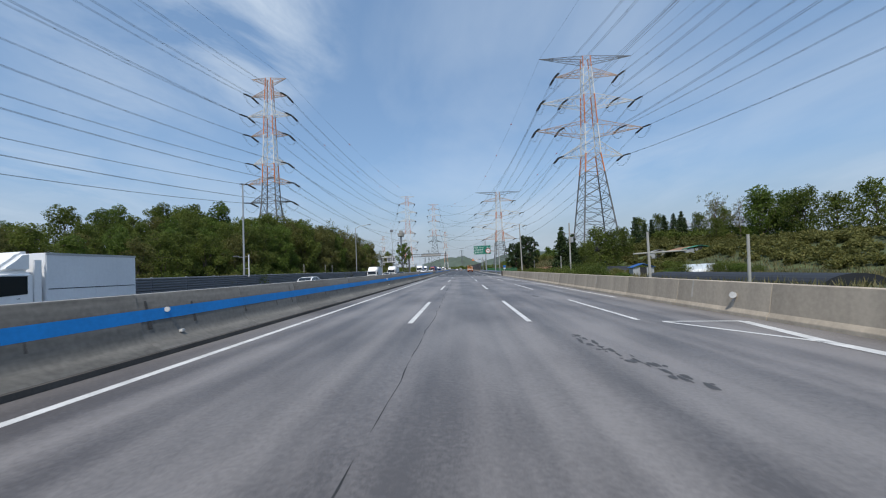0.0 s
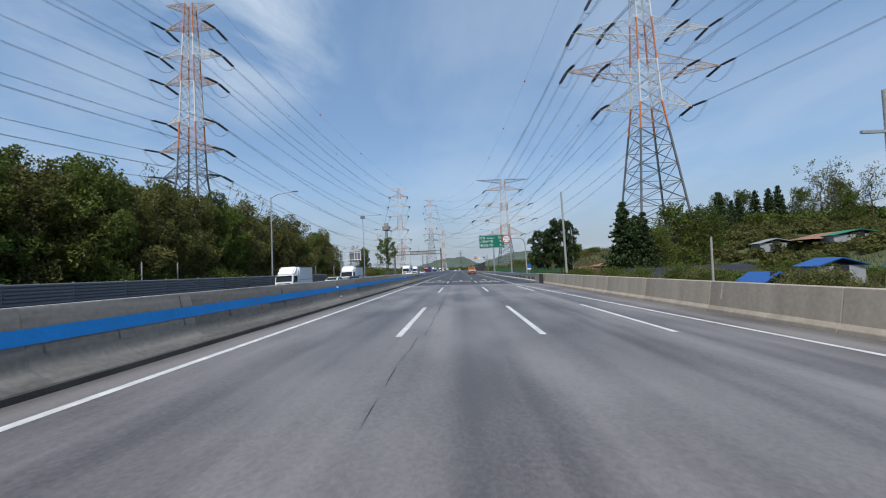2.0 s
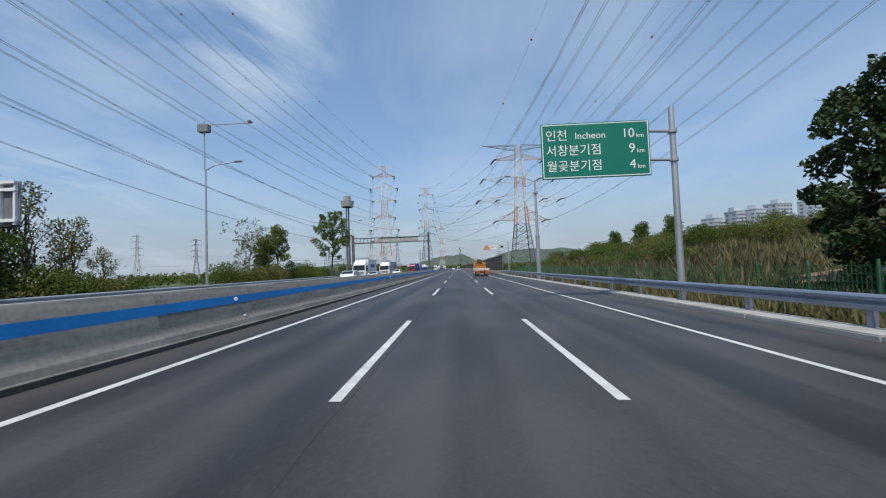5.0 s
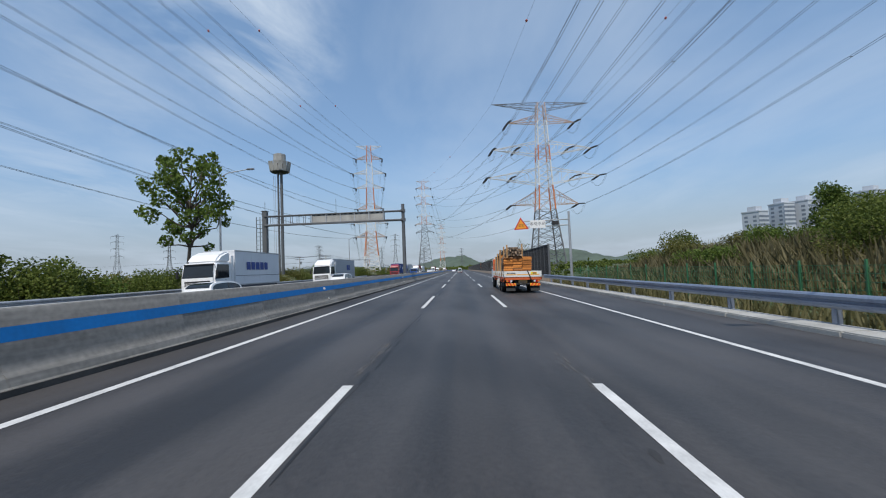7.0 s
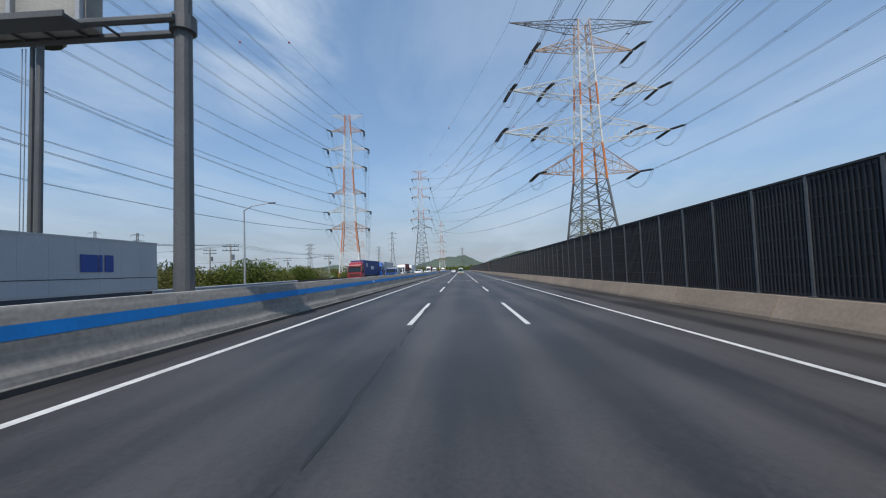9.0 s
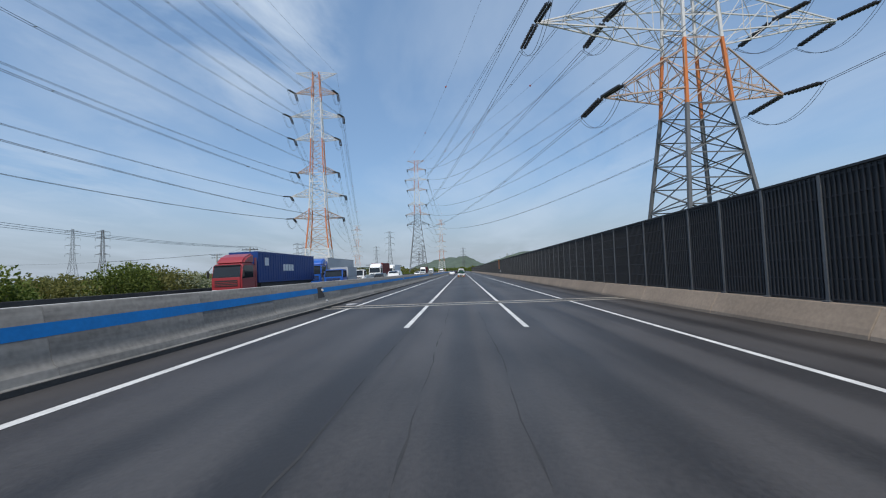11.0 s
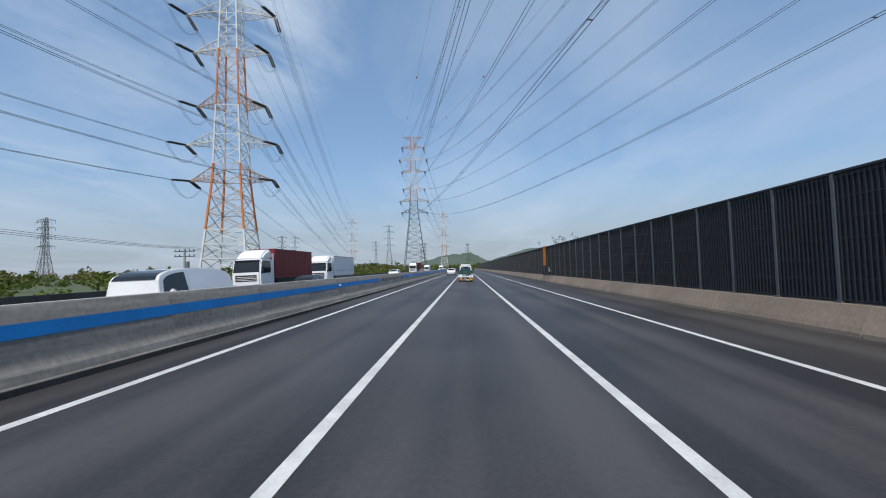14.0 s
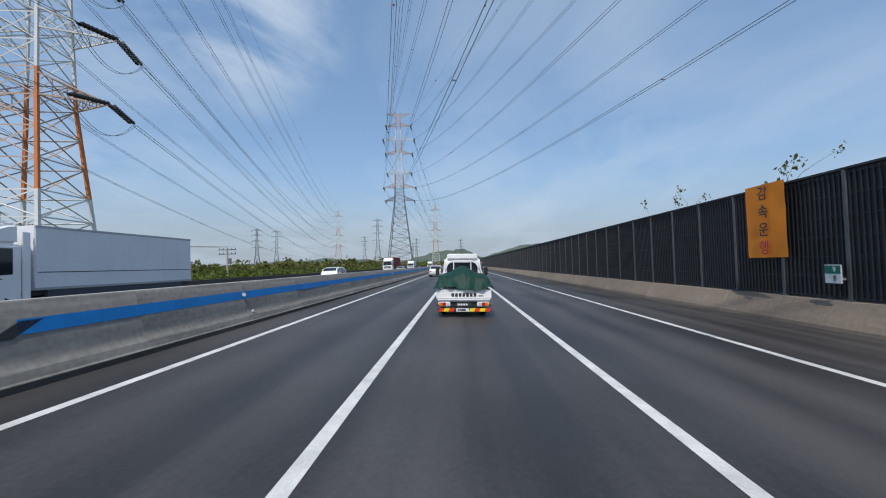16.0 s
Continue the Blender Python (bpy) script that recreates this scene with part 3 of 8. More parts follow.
part("barrier_end", end, M_BEIGE, side, bevel=0.02)
part("dark_band", Shape().box(8.2, 8.24, 72.3, 74.3, zs, zs + 1.0), M_GUTTER, side, "dark stained end block")
kerb = thing("kerb", "pale concrete kerb below the guardrail", "kerb", kind="structure")
unit = Shape().box(8.25, 9.15, 0, 3.98, -0.4, 0.14).mesh("kerb_stone", M_KERB, bevel=0.03)
for i in range(28):
    part("kerb_stone", unit, None, kerb).matrix_basis = pose(0, 75.5 + 4 * i, zs)
rail = thing("guardrail", "blue-grey steel guardrail on posts along the verge", "guardrail", kind="structure")
W = [(0, 0.52), (0.05, 0.55), (0.09, 0.59), (0.09, 0.65), (0.03, 0.69), (0.03, 0.72), (0.09, 0.76), (0.09, 0.83), (0.05, 0.87), (0, 0.90)]
beam = [(8.98 - x, z) for x, z in W] + [(8.99, z) for x, z in reversed(W)]
unit = Shape().prism(beam, 0, 3.99).mesh("rail_beam", M_RAIL, smooth=False)
post_me = Shape().prism([(9.0, -0.07), (9.14, -0.07), (9.14, 0.07), (9.0, 0.07)], -0.4, 0.86, axis="z").mesh("rail_post", M_RAIL)
for i in range(28):
    part("rail_beam", unit, None, rail).matrix_basis = pose(0, 75.5 + 4 * i, zs)
    part("rail_post", post_me, None, rail).matrix_basis = pose(0, 76.5 + 4 * i, zs)

# ---- noise wall ----
wall = thing("wall_noise", "tall dark noise wall of ribbed panels between steel posts", "noise wall", kind="structure")
zn = road_z(9.0)
base = Shape().prism([(8.98, -0.3), (9.02, 0.10), (9.08, 0.24), (9.34, 0.74), (9.75, 0.74), (9.85, -0.3)], 0, 5.985).mesh("wall_base", M_WALLBASE, bevel=0.015, segments=1)
for i in range(75):
    part("wall_base", base, None, wall).matrix_basis = pose(0, 187 + 6 * i, zn)
ps = Shape().box(9.44, 9.64, -0.05, 0.05, 0.74, 4.12)
ps.box(9.38, 9.68, -0.12, 0.12, 0.74, 0.78)
post_me = ps.mesh("wall_post", M_POST)
panel_me = Shape().box(9.50, 9.58, 0.06, 2.08, 0.76, 4.08).mesh("wall_panel", M_PANEL)
rb = Shape()
for k in range(13):
    rb.box(9.458, 9.505, 0.13 + 0.155 * k, 0.165 + 0.155 * k, 0.8, 4.05)
for k in range(7):
    rb.box(9.47, 9.502, 0.075, 2.075, 0.8 + 0.53 * k, 0.835 + 0.53 * k)
rib_me = rb.mesh("panel_ribs", M_PANEL_RIB)
cap_me = Shape().box(9.44, 9.64, 0, 2.139, 4.09, 4.15).mesh("wall_cap", M_PANEL_RIB)
for i in range(210):
    at = pose(0, 187.25 + 2.141 * i, zn)
    part("wall_post", post_me, None, wall).matrix_basis = at
    p = part("wall_panel", panel_me, None, wall)
    p.matrix_basis = at
    part("panel_ribs", rib_me, None, p)
    part("wall_cap", cap_me, None, wall).matrix_basis = at

# ---- far side: fence, guardrail, parapet ----
zf = road_z(-23) + 0.25
fence = thing("fence", "grey corrugated roadside fence panels", "fence", kind="structure")
fp = Shape()
for k in range(9):
    fp.prism([(-23.6, 0.2 * k), (-23.54, 0.2 * k + 0.06), (-23.54, 0.2 * k + 0.14), (-23.6, 0.2 * k + 0.195), (-23.64, 0.2 * k + 0.195), (-23.64, 0.2 * k)], 0, 3.96)
fence_me = fp.mesh("fence_panel", M_FENCEGREY)
fpost = Shape().box(-23.72, -23.6, -0.06, 0.06, -0.4, 1.85).mesh("fence_post", M_GALV)
for i in range(50):
    at = pose(0, -98 + 4 * i, zf)
    part("fence_panel", fence_me, None, fence).matrix_basis = at
    part("fence_post", fpost, None, fence).matrix_basis = at
far_rail = thing("guardrail", "grey steel guardrail on the far verge", "guardrail", kind="structure")
unit = Shape().prism([(-x - 14.3, z - 0.05) for x, z in beam], 0, 3.99).mesh("rail_beam", M_GALV)
post_me = Shape().box(-23.5, -23.36, -0.07, 0.07, -0.4, 0.82).mesh("rail_post", M_GALV)
for i in range(35):
    part("rail_beam", unit, None, far_rail).matrix_basis = pose(0, 104 + 4 * i, zf)
    part("rail_post", post_me, None, far_rail).matrix_basis = pose(0, 105 + 4 * i, zf)
parapet = thing("parapet", "low dark concrete parapet on the far verge", "barrier", kind="structure")
unit = Shape().prism([(-23.75, -0.4), (-23.75, 0.78), (-23.45, 0.78), (-23.38, -0.4)], 0, 7.98).mesh("parapet_unit", M_GUTTER, bevel=0.02)
for i in range(60):
    part("parapet_unit", unit, None, parapet).matrix_basis = pose(0, 244 + 8 * i, zf)


# ---- power line towers ----
def lattice(s, z0, z1, w0, w1, panels, r, legs=True, rb=None):
    """Four tapering legs with crossed braces on each face."""
    rb = rb or r * 0.55
    cs = ((-1, -1), (1, -1), (1, 1), (-1, 1))
    for k in range(panels):
        a, b = k / panels, (k + 1) / panels
        za, zb = z0 + (z1 - z0) * a, z0 + (z1 - z0) * b
        wa, wb = w0 + (w1 - w0) * a, w0 + (w1 - w0) * b
        for i in range(4):
            p, q = cs[i], cs[(i + 1) % 4]
            if legs:
                s.tube((p[0] * wa, p[1] * wa, za), (p[0] * wb, p[1] * wb, zb), r, 4)
            s.tube((p[0] * wa, p[1] * wa, za), (q[0] * wb, q[1] * wb, zb), rb, 3, caps=False)
            s.tube((q[0] * wa, q[1] * wa, za), (p[0] * wb, p[1] * wb, zb), rb, 3, caps=False)
            s.tube((p[0] * wb, p[1] * wb, zb), (q[0] * wb, q[1] * wb, zb), rb, 3, caps=False)


def crossarm(side, z, reach, w, rise, r=0.09, panels=5, drop=0.0):
    """A tapering truss arm from the body's width w out to its tip."""
    s = Shape()
    tip = Vector((side * reach, 0, z))
    for sy in (-1, 1):
        s.tube((side * w, sy * w, z - drop), tip, r, 4)
        s.tube((side * w, sy * w, z + rise), tip, r, 4)
        for k in range(panels):
            a, b = k / panels, (k + 1) / panels
            lo = Vector((side * w, sy * w, z - drop)).lerp(tip, a)
            hi = Vector((side * w, sy * w, z + rise)).lerp(tip, b)
            hi0 = Vector((side * w, sy * w, z + rise)).lerp(tip, a)
            s.tube(lo, hi, r * 0.55, 3, caps=False)
            s.tube(lo, hi0, r * 0.55, 3, caps=False)
    for k in range(panels):
        a, b = k / panels, (k + 1) / panels
        for zz in (z - drop, z + rise):
            p = Vector((side * w, -w, zz)).lerp(tip, a)
            q = Vector((side * w, w, zz)).lerp(tip, b)
            s.tube(p, q, r * 0.5, 3, caps=False)
            s.tube((p.x, -p.y, p.z), (q.x, -q.y, q.z), r * 0.5, 3, caps=False)
    return s


def insulator(p, q):
    """Two parallel strings of porcelain discs."""
    s = Shape()
    p, q = Vector(p), Vector(q)
    d = (q - p)
    off = d.normalized().cross(Vector((0, 0, 1))).normalized() * 0.22
    for o in (off, -off):
        for k in range(9):
            a, b = p + o + d * (0.08 + 0.84 * k / 9), p + o + d * (0.08 + 0.84 * (k + 0.72) / 9)
            s.tube(a, b, 0.21, 6, 0.13)
        s.tube(p + o * 0.3, q + o * 0.3, 0.035, 3)
    return s


class Tower:
    """Where a tower stands, and where its conductors hang."""

    def __init__(self, x, y, z, turn, arms, earth, body, label, group="power line towers", single=False):
        self.m = pose(x, y, z, 0, 0, turn)
        self.arms, self.earth = arms, earth
        self.hold = []
        t = self.ob = thing("transmission_tower", label, "power tower", group, at=self.m)
        cs = ((-1, -1), (1, -1), (1, 1), (-1, 1))
        for z0, z1, w0, w1, n, r, mat in body:
            web = M_TOWER_PALE if mat is M_TOWER_ORANGE else mat
            for i in range(4):
                p, q = cs[i], cs[(i + 1) % 4]
                part("leg", Shape().tube((p[0] * w0, p[1] * w0, z0), (p[0] * w1, p[1] * w1, z1), r * 1.25, 4), mat, t)
                face = Shape()
                for k in range(n):
                    a, b = k / n, (k + 1) / n
                    za, zb = z0 + (z1 - z0) * a, z0 + (z1 - z0) * b
                    wa, wb = w0 + (w1 - w0) * a, w0 + (w1 - w0) * b
                    for (c, wc, zc), (d, wd, zd) in (((p, wa, za), (q, wb, zb)), ((q, wa, za), (p, wb, zb)), ((p, wb, zb), (q, wb, zb))):
                        ends = (c[0] * wc, c[1] * wc, zc), (d[0] * wd, d[1] * wd, zd)
                        if single:
                            part("brace", Shape().tube(*ends, r * 0.44, 3, caps=False), web, t)
                        else:
                            face.tube(*ends, r * 0.44, 3, caps=False)
                if not single:
                    part("bracing", face, web, t)

        def width(z):
            for z0, z1, w0, w1, *_ in body:
                if z0 <= z <= z1:
                    return w0 + (w1 - w0) * (z - z0) / (z1 - z0)
            return body[-1][3]
        for z, reach, rise, inner, mat in arms:
            for sd in (-1, 1):
                drop = 0.95 * rise if inner else 0.0
                part("crossarm", crossarm(sd, z, reach, width(z), rise, 0.10, drop=drop), mat, t)
                for x in ([reach] if not inner else [reach, inner]):
                    self.hold.append((sd * x, z))
        z, reach, mat = earth
        for sd in (-1, 1):
            s = crossarm(sd, z, reach, width(z - 0.01), -2.2, 0.08)
            part("earth_wire_arm", s, mat, t)

    def point(self, x, z, y=0.0):
        return self.m @ Vector((x, y, z))


def strings(tower, other, length, sgn, thin=False):
    """Insulators on a tower that pull towards another, and the wires' ends."""
    out = []
    for x, z in tower.hold:
        p = tower.point(x, z)
        goal = other.point(x, z) if other else p + Vector((0, sgn * 100, 0))
        d = (goal - p).normalized()
        d.z = -0.14
        q = p + d.normalized() * length
        ob = part("insulator_string", insulator(tower.m.inverted() @ p, tower.m.inverted() @ q), M_INSULATOR, tower.ob)
        out.append(q)
    return out


def sagging(p, q, sag, n=18):
    return [Vector(p).lerp(Vector(q), i / n) - Vector((0, 0, 4 * sag * (i / n) * (1 - i / n))) for i in range(n + 1)]


def power_line(p, q, sag, label, r=0.035, twin=0.45, name="power_line"):
    s = Shape()
    off = (Vector(q) - Vector(p)).cross(Vector((0, 0, 1))).normalized() * twin / 2
    line = sagging(p, q, sag)
    for o in ((off, -off) if twin else (Vector(),)):
        s.path([a + o for a in line], r, 3)
    if twin:
        for k in range(2, len(line) - 1, 3):
            s.tube(line[k] + off, line[k] - off, r * 1.6, 4)
    return solid(name, s, M_WIRE, label, "power line", "overhead power lines")


def jumpers(tower, ends_a, ends_b):
    for a, b in zip(ends_a, ends_b):
        s = Shape()
        im = tower.m.inverted()
        for o in (-0.2, 0.2):
            s.path([im @ (p + Vector((o, 0, 0))) for p in sagging(a, b, 2.6, 10)], 0.03, 3)
        part("jumper", s, M_WIRE, tower.ob)


O_, W_, G_, F_ = M_TOWER_ORANGE, M_TOWER_WHITE, M_TOWER_GREY, M_TOWER_PALE


def tall_tower(x, y, z, turn, h, scale, label, grey=False, single=False):
    """Six pairs of arms; orange and white bands over a grey or banded foot."""
    k = scale
    top = h
    a6 = top - 46.5 * k
    arms = [(top - 6.7 * k, 6.6 * k, 1.9, 0, F_), (top - 14.2 * k, 8.2 * k, 1.9, 0, W_), (top - 21.6 * k, 7.0 * k, 1.9, 0, F_),
            (top - 32.2 * k, 6.4 * k, 2.0, 0, W_), (top - 39.6 * k, 8.4 * k, 2.1, 0, F_), (a6, 7.6 * k, 2.3, 0, G_)]
    if grey:
        foot = [(0, a6, (2.5 + a6 * 0.105) * k, 2.5 * k, max(4, round(a6 / 4.5)), 0.2, G_), (a6, a6 + 7 * k, 2.5 * k, 2.25 * k, 3, 0.16, G_), (a6 + 7 * k, a6 + 14 * k, 2.25 * k, 2.05 * k, 3, 0.16, O_)]
    else:
        foot = [(0, a6 * 0.12, (2.5 + a6 * 0.085) * k, (2.5 + a6 * 0.075) * k, 1, 0.2, O_), (a6 * 0.12, a6 * 0.52, (2.5 + a6 * 0.075) * k, (2.5 + a6 * 0.041) * k, max(3, round(a6 / 7)), 0.20, W_),
                (a6 * 0.52, a6, (2.5 + a6 * 0.041) * k, 2.5 * k, 3, 0.19, O_), (a6, a6 + 2.8 * k, 2.5 * k, 2.41 * k, 1, 0.17, O_), (a6 + 2.8 * k, a6 + 14 * k, 2.41 * k, 2.05 * k, 4, 0.16, W_)]
    body = foot + [(a6 + 14 * k, a6 + 25 * k, 2.05 * k, 1.7 * k, 4, 0.15, W_ if grey else O_),
            (a6 + 25 * k, a6 + 32 * k, 1.7 * k, 1.5 * k, 3, 0.14, O_ if grey else W_), (a6 + 32 * k, a6 + 38 * k, 1.5 * k, 1.3 * k, 2, 0.14, W_), (a6 + 38 * k, top, 1.3 * k, 0.95 * k, 4, 0.13, O_)]
    if not grey:
        arms = [(*a[:4], (F_, W_, W_, F_, W_, F_)[i]) for i, a in enumerate(arms)]
    return Tower(x, y, z, turn, arms, (top, 6.4 * k, F_ if grey else W_), body, label, single=single)


def broad_tower(x, y, z, turn, h, scale, label, single=False, bands=(-1.5, 4.8, 11.5, 15.5, 22.0), paint=(F_, W_, W_, F_), head=O_, span=1.0):
    """A wide earth-wire beam over four arms, the middle two carrying two circuits a side; orange and white bands above a grey foot."""
    k, q = scale, scale * span
    a5 = h - 27 * k
    arms = [(h - 5.2 * k, 9.0 * q, 2.3, 0, paint[0]), (h - 12.2 * k, 13.2 * q, 2.2, 7.0 * q, paint[1]), (h - 19.6 * k, 15.0 * q, 2.5, 8.4 * q, paint[2]), (a5, 9.0 * q, 4.4, 0, paint[3])]

    def wide(z):
        return 0.82 * float(np.interp(z, [0, a5 - 3.2 * k, a5, a5 + 9 * k, a5 + 21 * k, h], [2.4 * k + 0.135 * a5, 2.85 * k, 2.4 * k, 2.0 * k, 1.5 * k, 1.2 * k]))
    heights = [0] + [a5 + b * k for b in bands] + [h]
    body = []
    for i, (z0, z1) in enumerate(zip(heights, heights[1:])):
        n = 7 if i == 0 else max(1, round((z1 - z0) / (2.6 * k)))
        body.append((z0, z1, wide(z0), wide(z1), n, (0.2, 0.18, 0.165, 0.155, 0.145, 0.13)[i], (G_, O_, W_, O_, W_, head)[i]))
    return Tower(x, y, z, turn, arms, (h, 13.0 * q, G_), body, label, single=single)


lt1 = tall_tower(-65.4, 129.4, 2, 3, 69.6, 0.95, "grey power tower with orange and white bands above a wood", True, True)
lt2 = tall_tower(-46.0, 358, -0.6, 8, 69.1, 1.04, "orange and white banded power tower with six pairs of arms", False, True)
lt3 = tall_tower(-34.6, 560, 0, 4, 92.2, 1.12, "tall orange and white power tower on a grey foot", True)
rt1 = broad_tower(44.3, 125.2, 2.5, 2, 67.9, 1.245, "broad grey lattice power tower with orange and white arms", True, (-4.5, 0.5, 8.5, 16.5, 24.0), (F_, W_, F_, W_), span=0.95)
rt2 = broad_tower(27.4, 273.5, -0.6, 5, 53.9, 1.2, "broad lattice power tower beside the noise wall", True, head=F_)
lt0 = tall_tower(-88, -150, 2, 3, 70, 0.95, "grey and orange power tower on the wooded side", True)
rt0 = broad_tower(62, -130, 2, 2, 62, 1.05, "broad lattice power tower beyond the fields")
far1 = tall_tower(-165, 880, 0, 14, 78, 1.05, "distant banded power tower")
far2 = tall_tower(-30, 860, 0, 0, 80, 1.05, "distant banded power tower in line with the road")
for line in ((lt0, lt1, lt2, far1), (rt0, rt1, rt2, lt3, far2)):
    before = None
    for i, tw in enumerate(line):
        nxt = line[i + 1] if i + 1 < len(line) else None
        length = 5.0
        ends_f = strings(tw, nxt, length, 1) if nxt else None
        ends_b = strings(tw, line[i - 1], length, -1) if i else None
        if ends_f and ends_b:
            jumpers(tw, ends_b, ends_f)
        if before:
            prev, starts = before
            a = sorted(range(len(starts)), key=lambda k: (prev.hold[k][0] > 0, -prev.hold[k][1], abs(prev.hold[k][0])))
            b = sorted(range(len(ends_b)), key=lambda k: (tw.hold[k][0] > 0, -tw.hold[k][1], abs(tw.hold[k][0])))
            for m_, n_ in zip(a, b):
                p, q = starts[m_], ends_b[n_]
                power_line(p, q, 0.028 * (q - p).length, "sagging twin conductors of the high-voltage line")
            for sd in (-1, 1):
                p, q = prev.point(sd * prev.earth[1], prev.earth[0]), tw.point(sd * tw.earth[1], tw.earth[0])
                power_line(p, q, 0.022 * (q - p).length, "thin earth wire strung along the tower tops", 0.025, 0)
                wire = sagging(p, q, 0.022 * (q - p).length)
                for k in (5, 9, 13):
                    s = Shape()
                    s.tube((0, 0, -0.28), (0, 0, 0), 0.14, 8, 0.3)
                    s.tube((0, 0, 0), (0, 0, 0.28), 0.3, 8, 0.14)
                    solid("marker_ball", s, M_BALL, "red aircraft warning ball on an earth wire", "marker ball", "warning balls", at=Matrix.Translation(wire[k]))
        before = (tw, ends_f)

# distant towers of other lines
def far_tower(x, y, h, label="thin grey power tower far away over the plain"):
    s = Shape()
    k = h / 60
    lattice(s, 0, h * 0.45, 5 * k, 1.8 * k, 3, 0.2)
    lattice(s, h * 0.45, h, 1.8 * k, 0.8 * k, 6, 0.16)
    t = thing("transmission_tower", label, "power tower", "distant power towers", at=pose(x, y, -0.5, 0, 0, 20))
    part("tower_body", s, G_, t)
    for f in (0.55, 0.7, 0.84, 0.96):
        for sd in (-1, 1):
            part("crossarm", crossarm(sd, h * f, 7 * k, 1.2 * k, 1.5 * k, 0.09, 3), G_, t)
            part("insulator_string", Shape().tube((sd * 6.8 * k, 0, h * f), (sd * 6.8 * k, 0, h * f - 3 * k), 0.12, 4), M_INSULATOR, t)


for x, y, h in ((-300, 560, 46), (-130, 980, 78), (-190, 1150, 62), (-260, 900, 56), (-560, 800, 80), (-120, 1400, 60), (-95, 1250, 62), (-190, 700, 40), (5, 1300, 60)):
    far_tower(x, y, h)

# ---- distance ----
def hill(name, cx, cy, rx, ry, h, label, mat=M_HILL):
    s = Shape()
    nx, ny = 26, 12
    vs = []
    for j in range(ny + 1):
        for i in range(nx + 1):
            u, v = 2 * i / nx - 1, 2 * j / ny - 1
            f = max(0, (1 - u * u)) * max(0, (1 - v * v))
            z = h * f * (0.8 + 0.5 * noise.noise((u * 2.3 + cx, v * 2, cy * 0.01)) + 0.12 * noise.noise((u * 14 + cx, v * 9, 0)))
            vs.append((cx + u * rx, cy + v * ry, z - 3))
    s.add(vs, [(j * (nx + 1) + i, j * (nx + 1) + i + 1, (j + 1) * (nx + 1) + i + 1, (j + 1) * (nx + 1) + i) for j in range(ny) for i in range(nx)])
    solid(name, s, mat, label, "hill", kind="structure", smooth=True)


hill("backdrop_hill_1", -40, 1900, 190, 260, 62, "green forested hill closing the end of the road")
hill("backdrop_hill_2", 330, 1750, 300, 260, 72, "green forested hill beyond the noise wall")
hill("backdrop_hill_3", -700, 2300, 500, 300, 50, "hazy wooded ridge over the plain")
hill("backdrop_hill_4", 900, 1500, 500, 300, 60, "hazy wooded ridge behind the fields")


# ---- plants ----
def leaf_cloud(points, size, rng, flat=0.0, long=1.0):
    """Bent leaf sprays, one small folded card at each point."""
    n = len(points)
    a = rng.normal(size=(n, 3))
    a[:, 2] *= 1 - flat
    a /= np.linalg.norm(a, axis=1)[:, None] + 1e-9
    b = np.cross(a, rng.normal(size=(n, 3)))
    b /= np.linalg.norm(b, axis=1)[:, None] + 1e-9
    c = np.cross(a, b)
    s = size * rng.uniform(0.6, 1.35, size=(n, 1))
    u, w, f = a * s * long, b * s * 0.62, c * s * 0.28
    v = np.stack([points - u, points - w + f, points + u, points + w + f], axis=1).reshape(-1, 3)
    faces = np.arange(4 * n).reshape(-1, 4)
    return v, faces


def cloud_mesh(name, v, faces, mat):
    me = bpy.data.meshes.new(name)
    me.from_pydata(v.tolist(), [], faces.tolist())
    me.materials.append(mat)
    return me


def limb_path(p, q, rng, bend=0.12, n=5):
    p, q = Vector(p), Vector(q)
    d = (q - p).length * bend
    pts = [p.lerp(q, i / n) for i in range(n + 1)]
    for i in range(1, n):
        pts[i] += Vector(rng.uniform(-d, d, 3) * 0.6)
    return pts


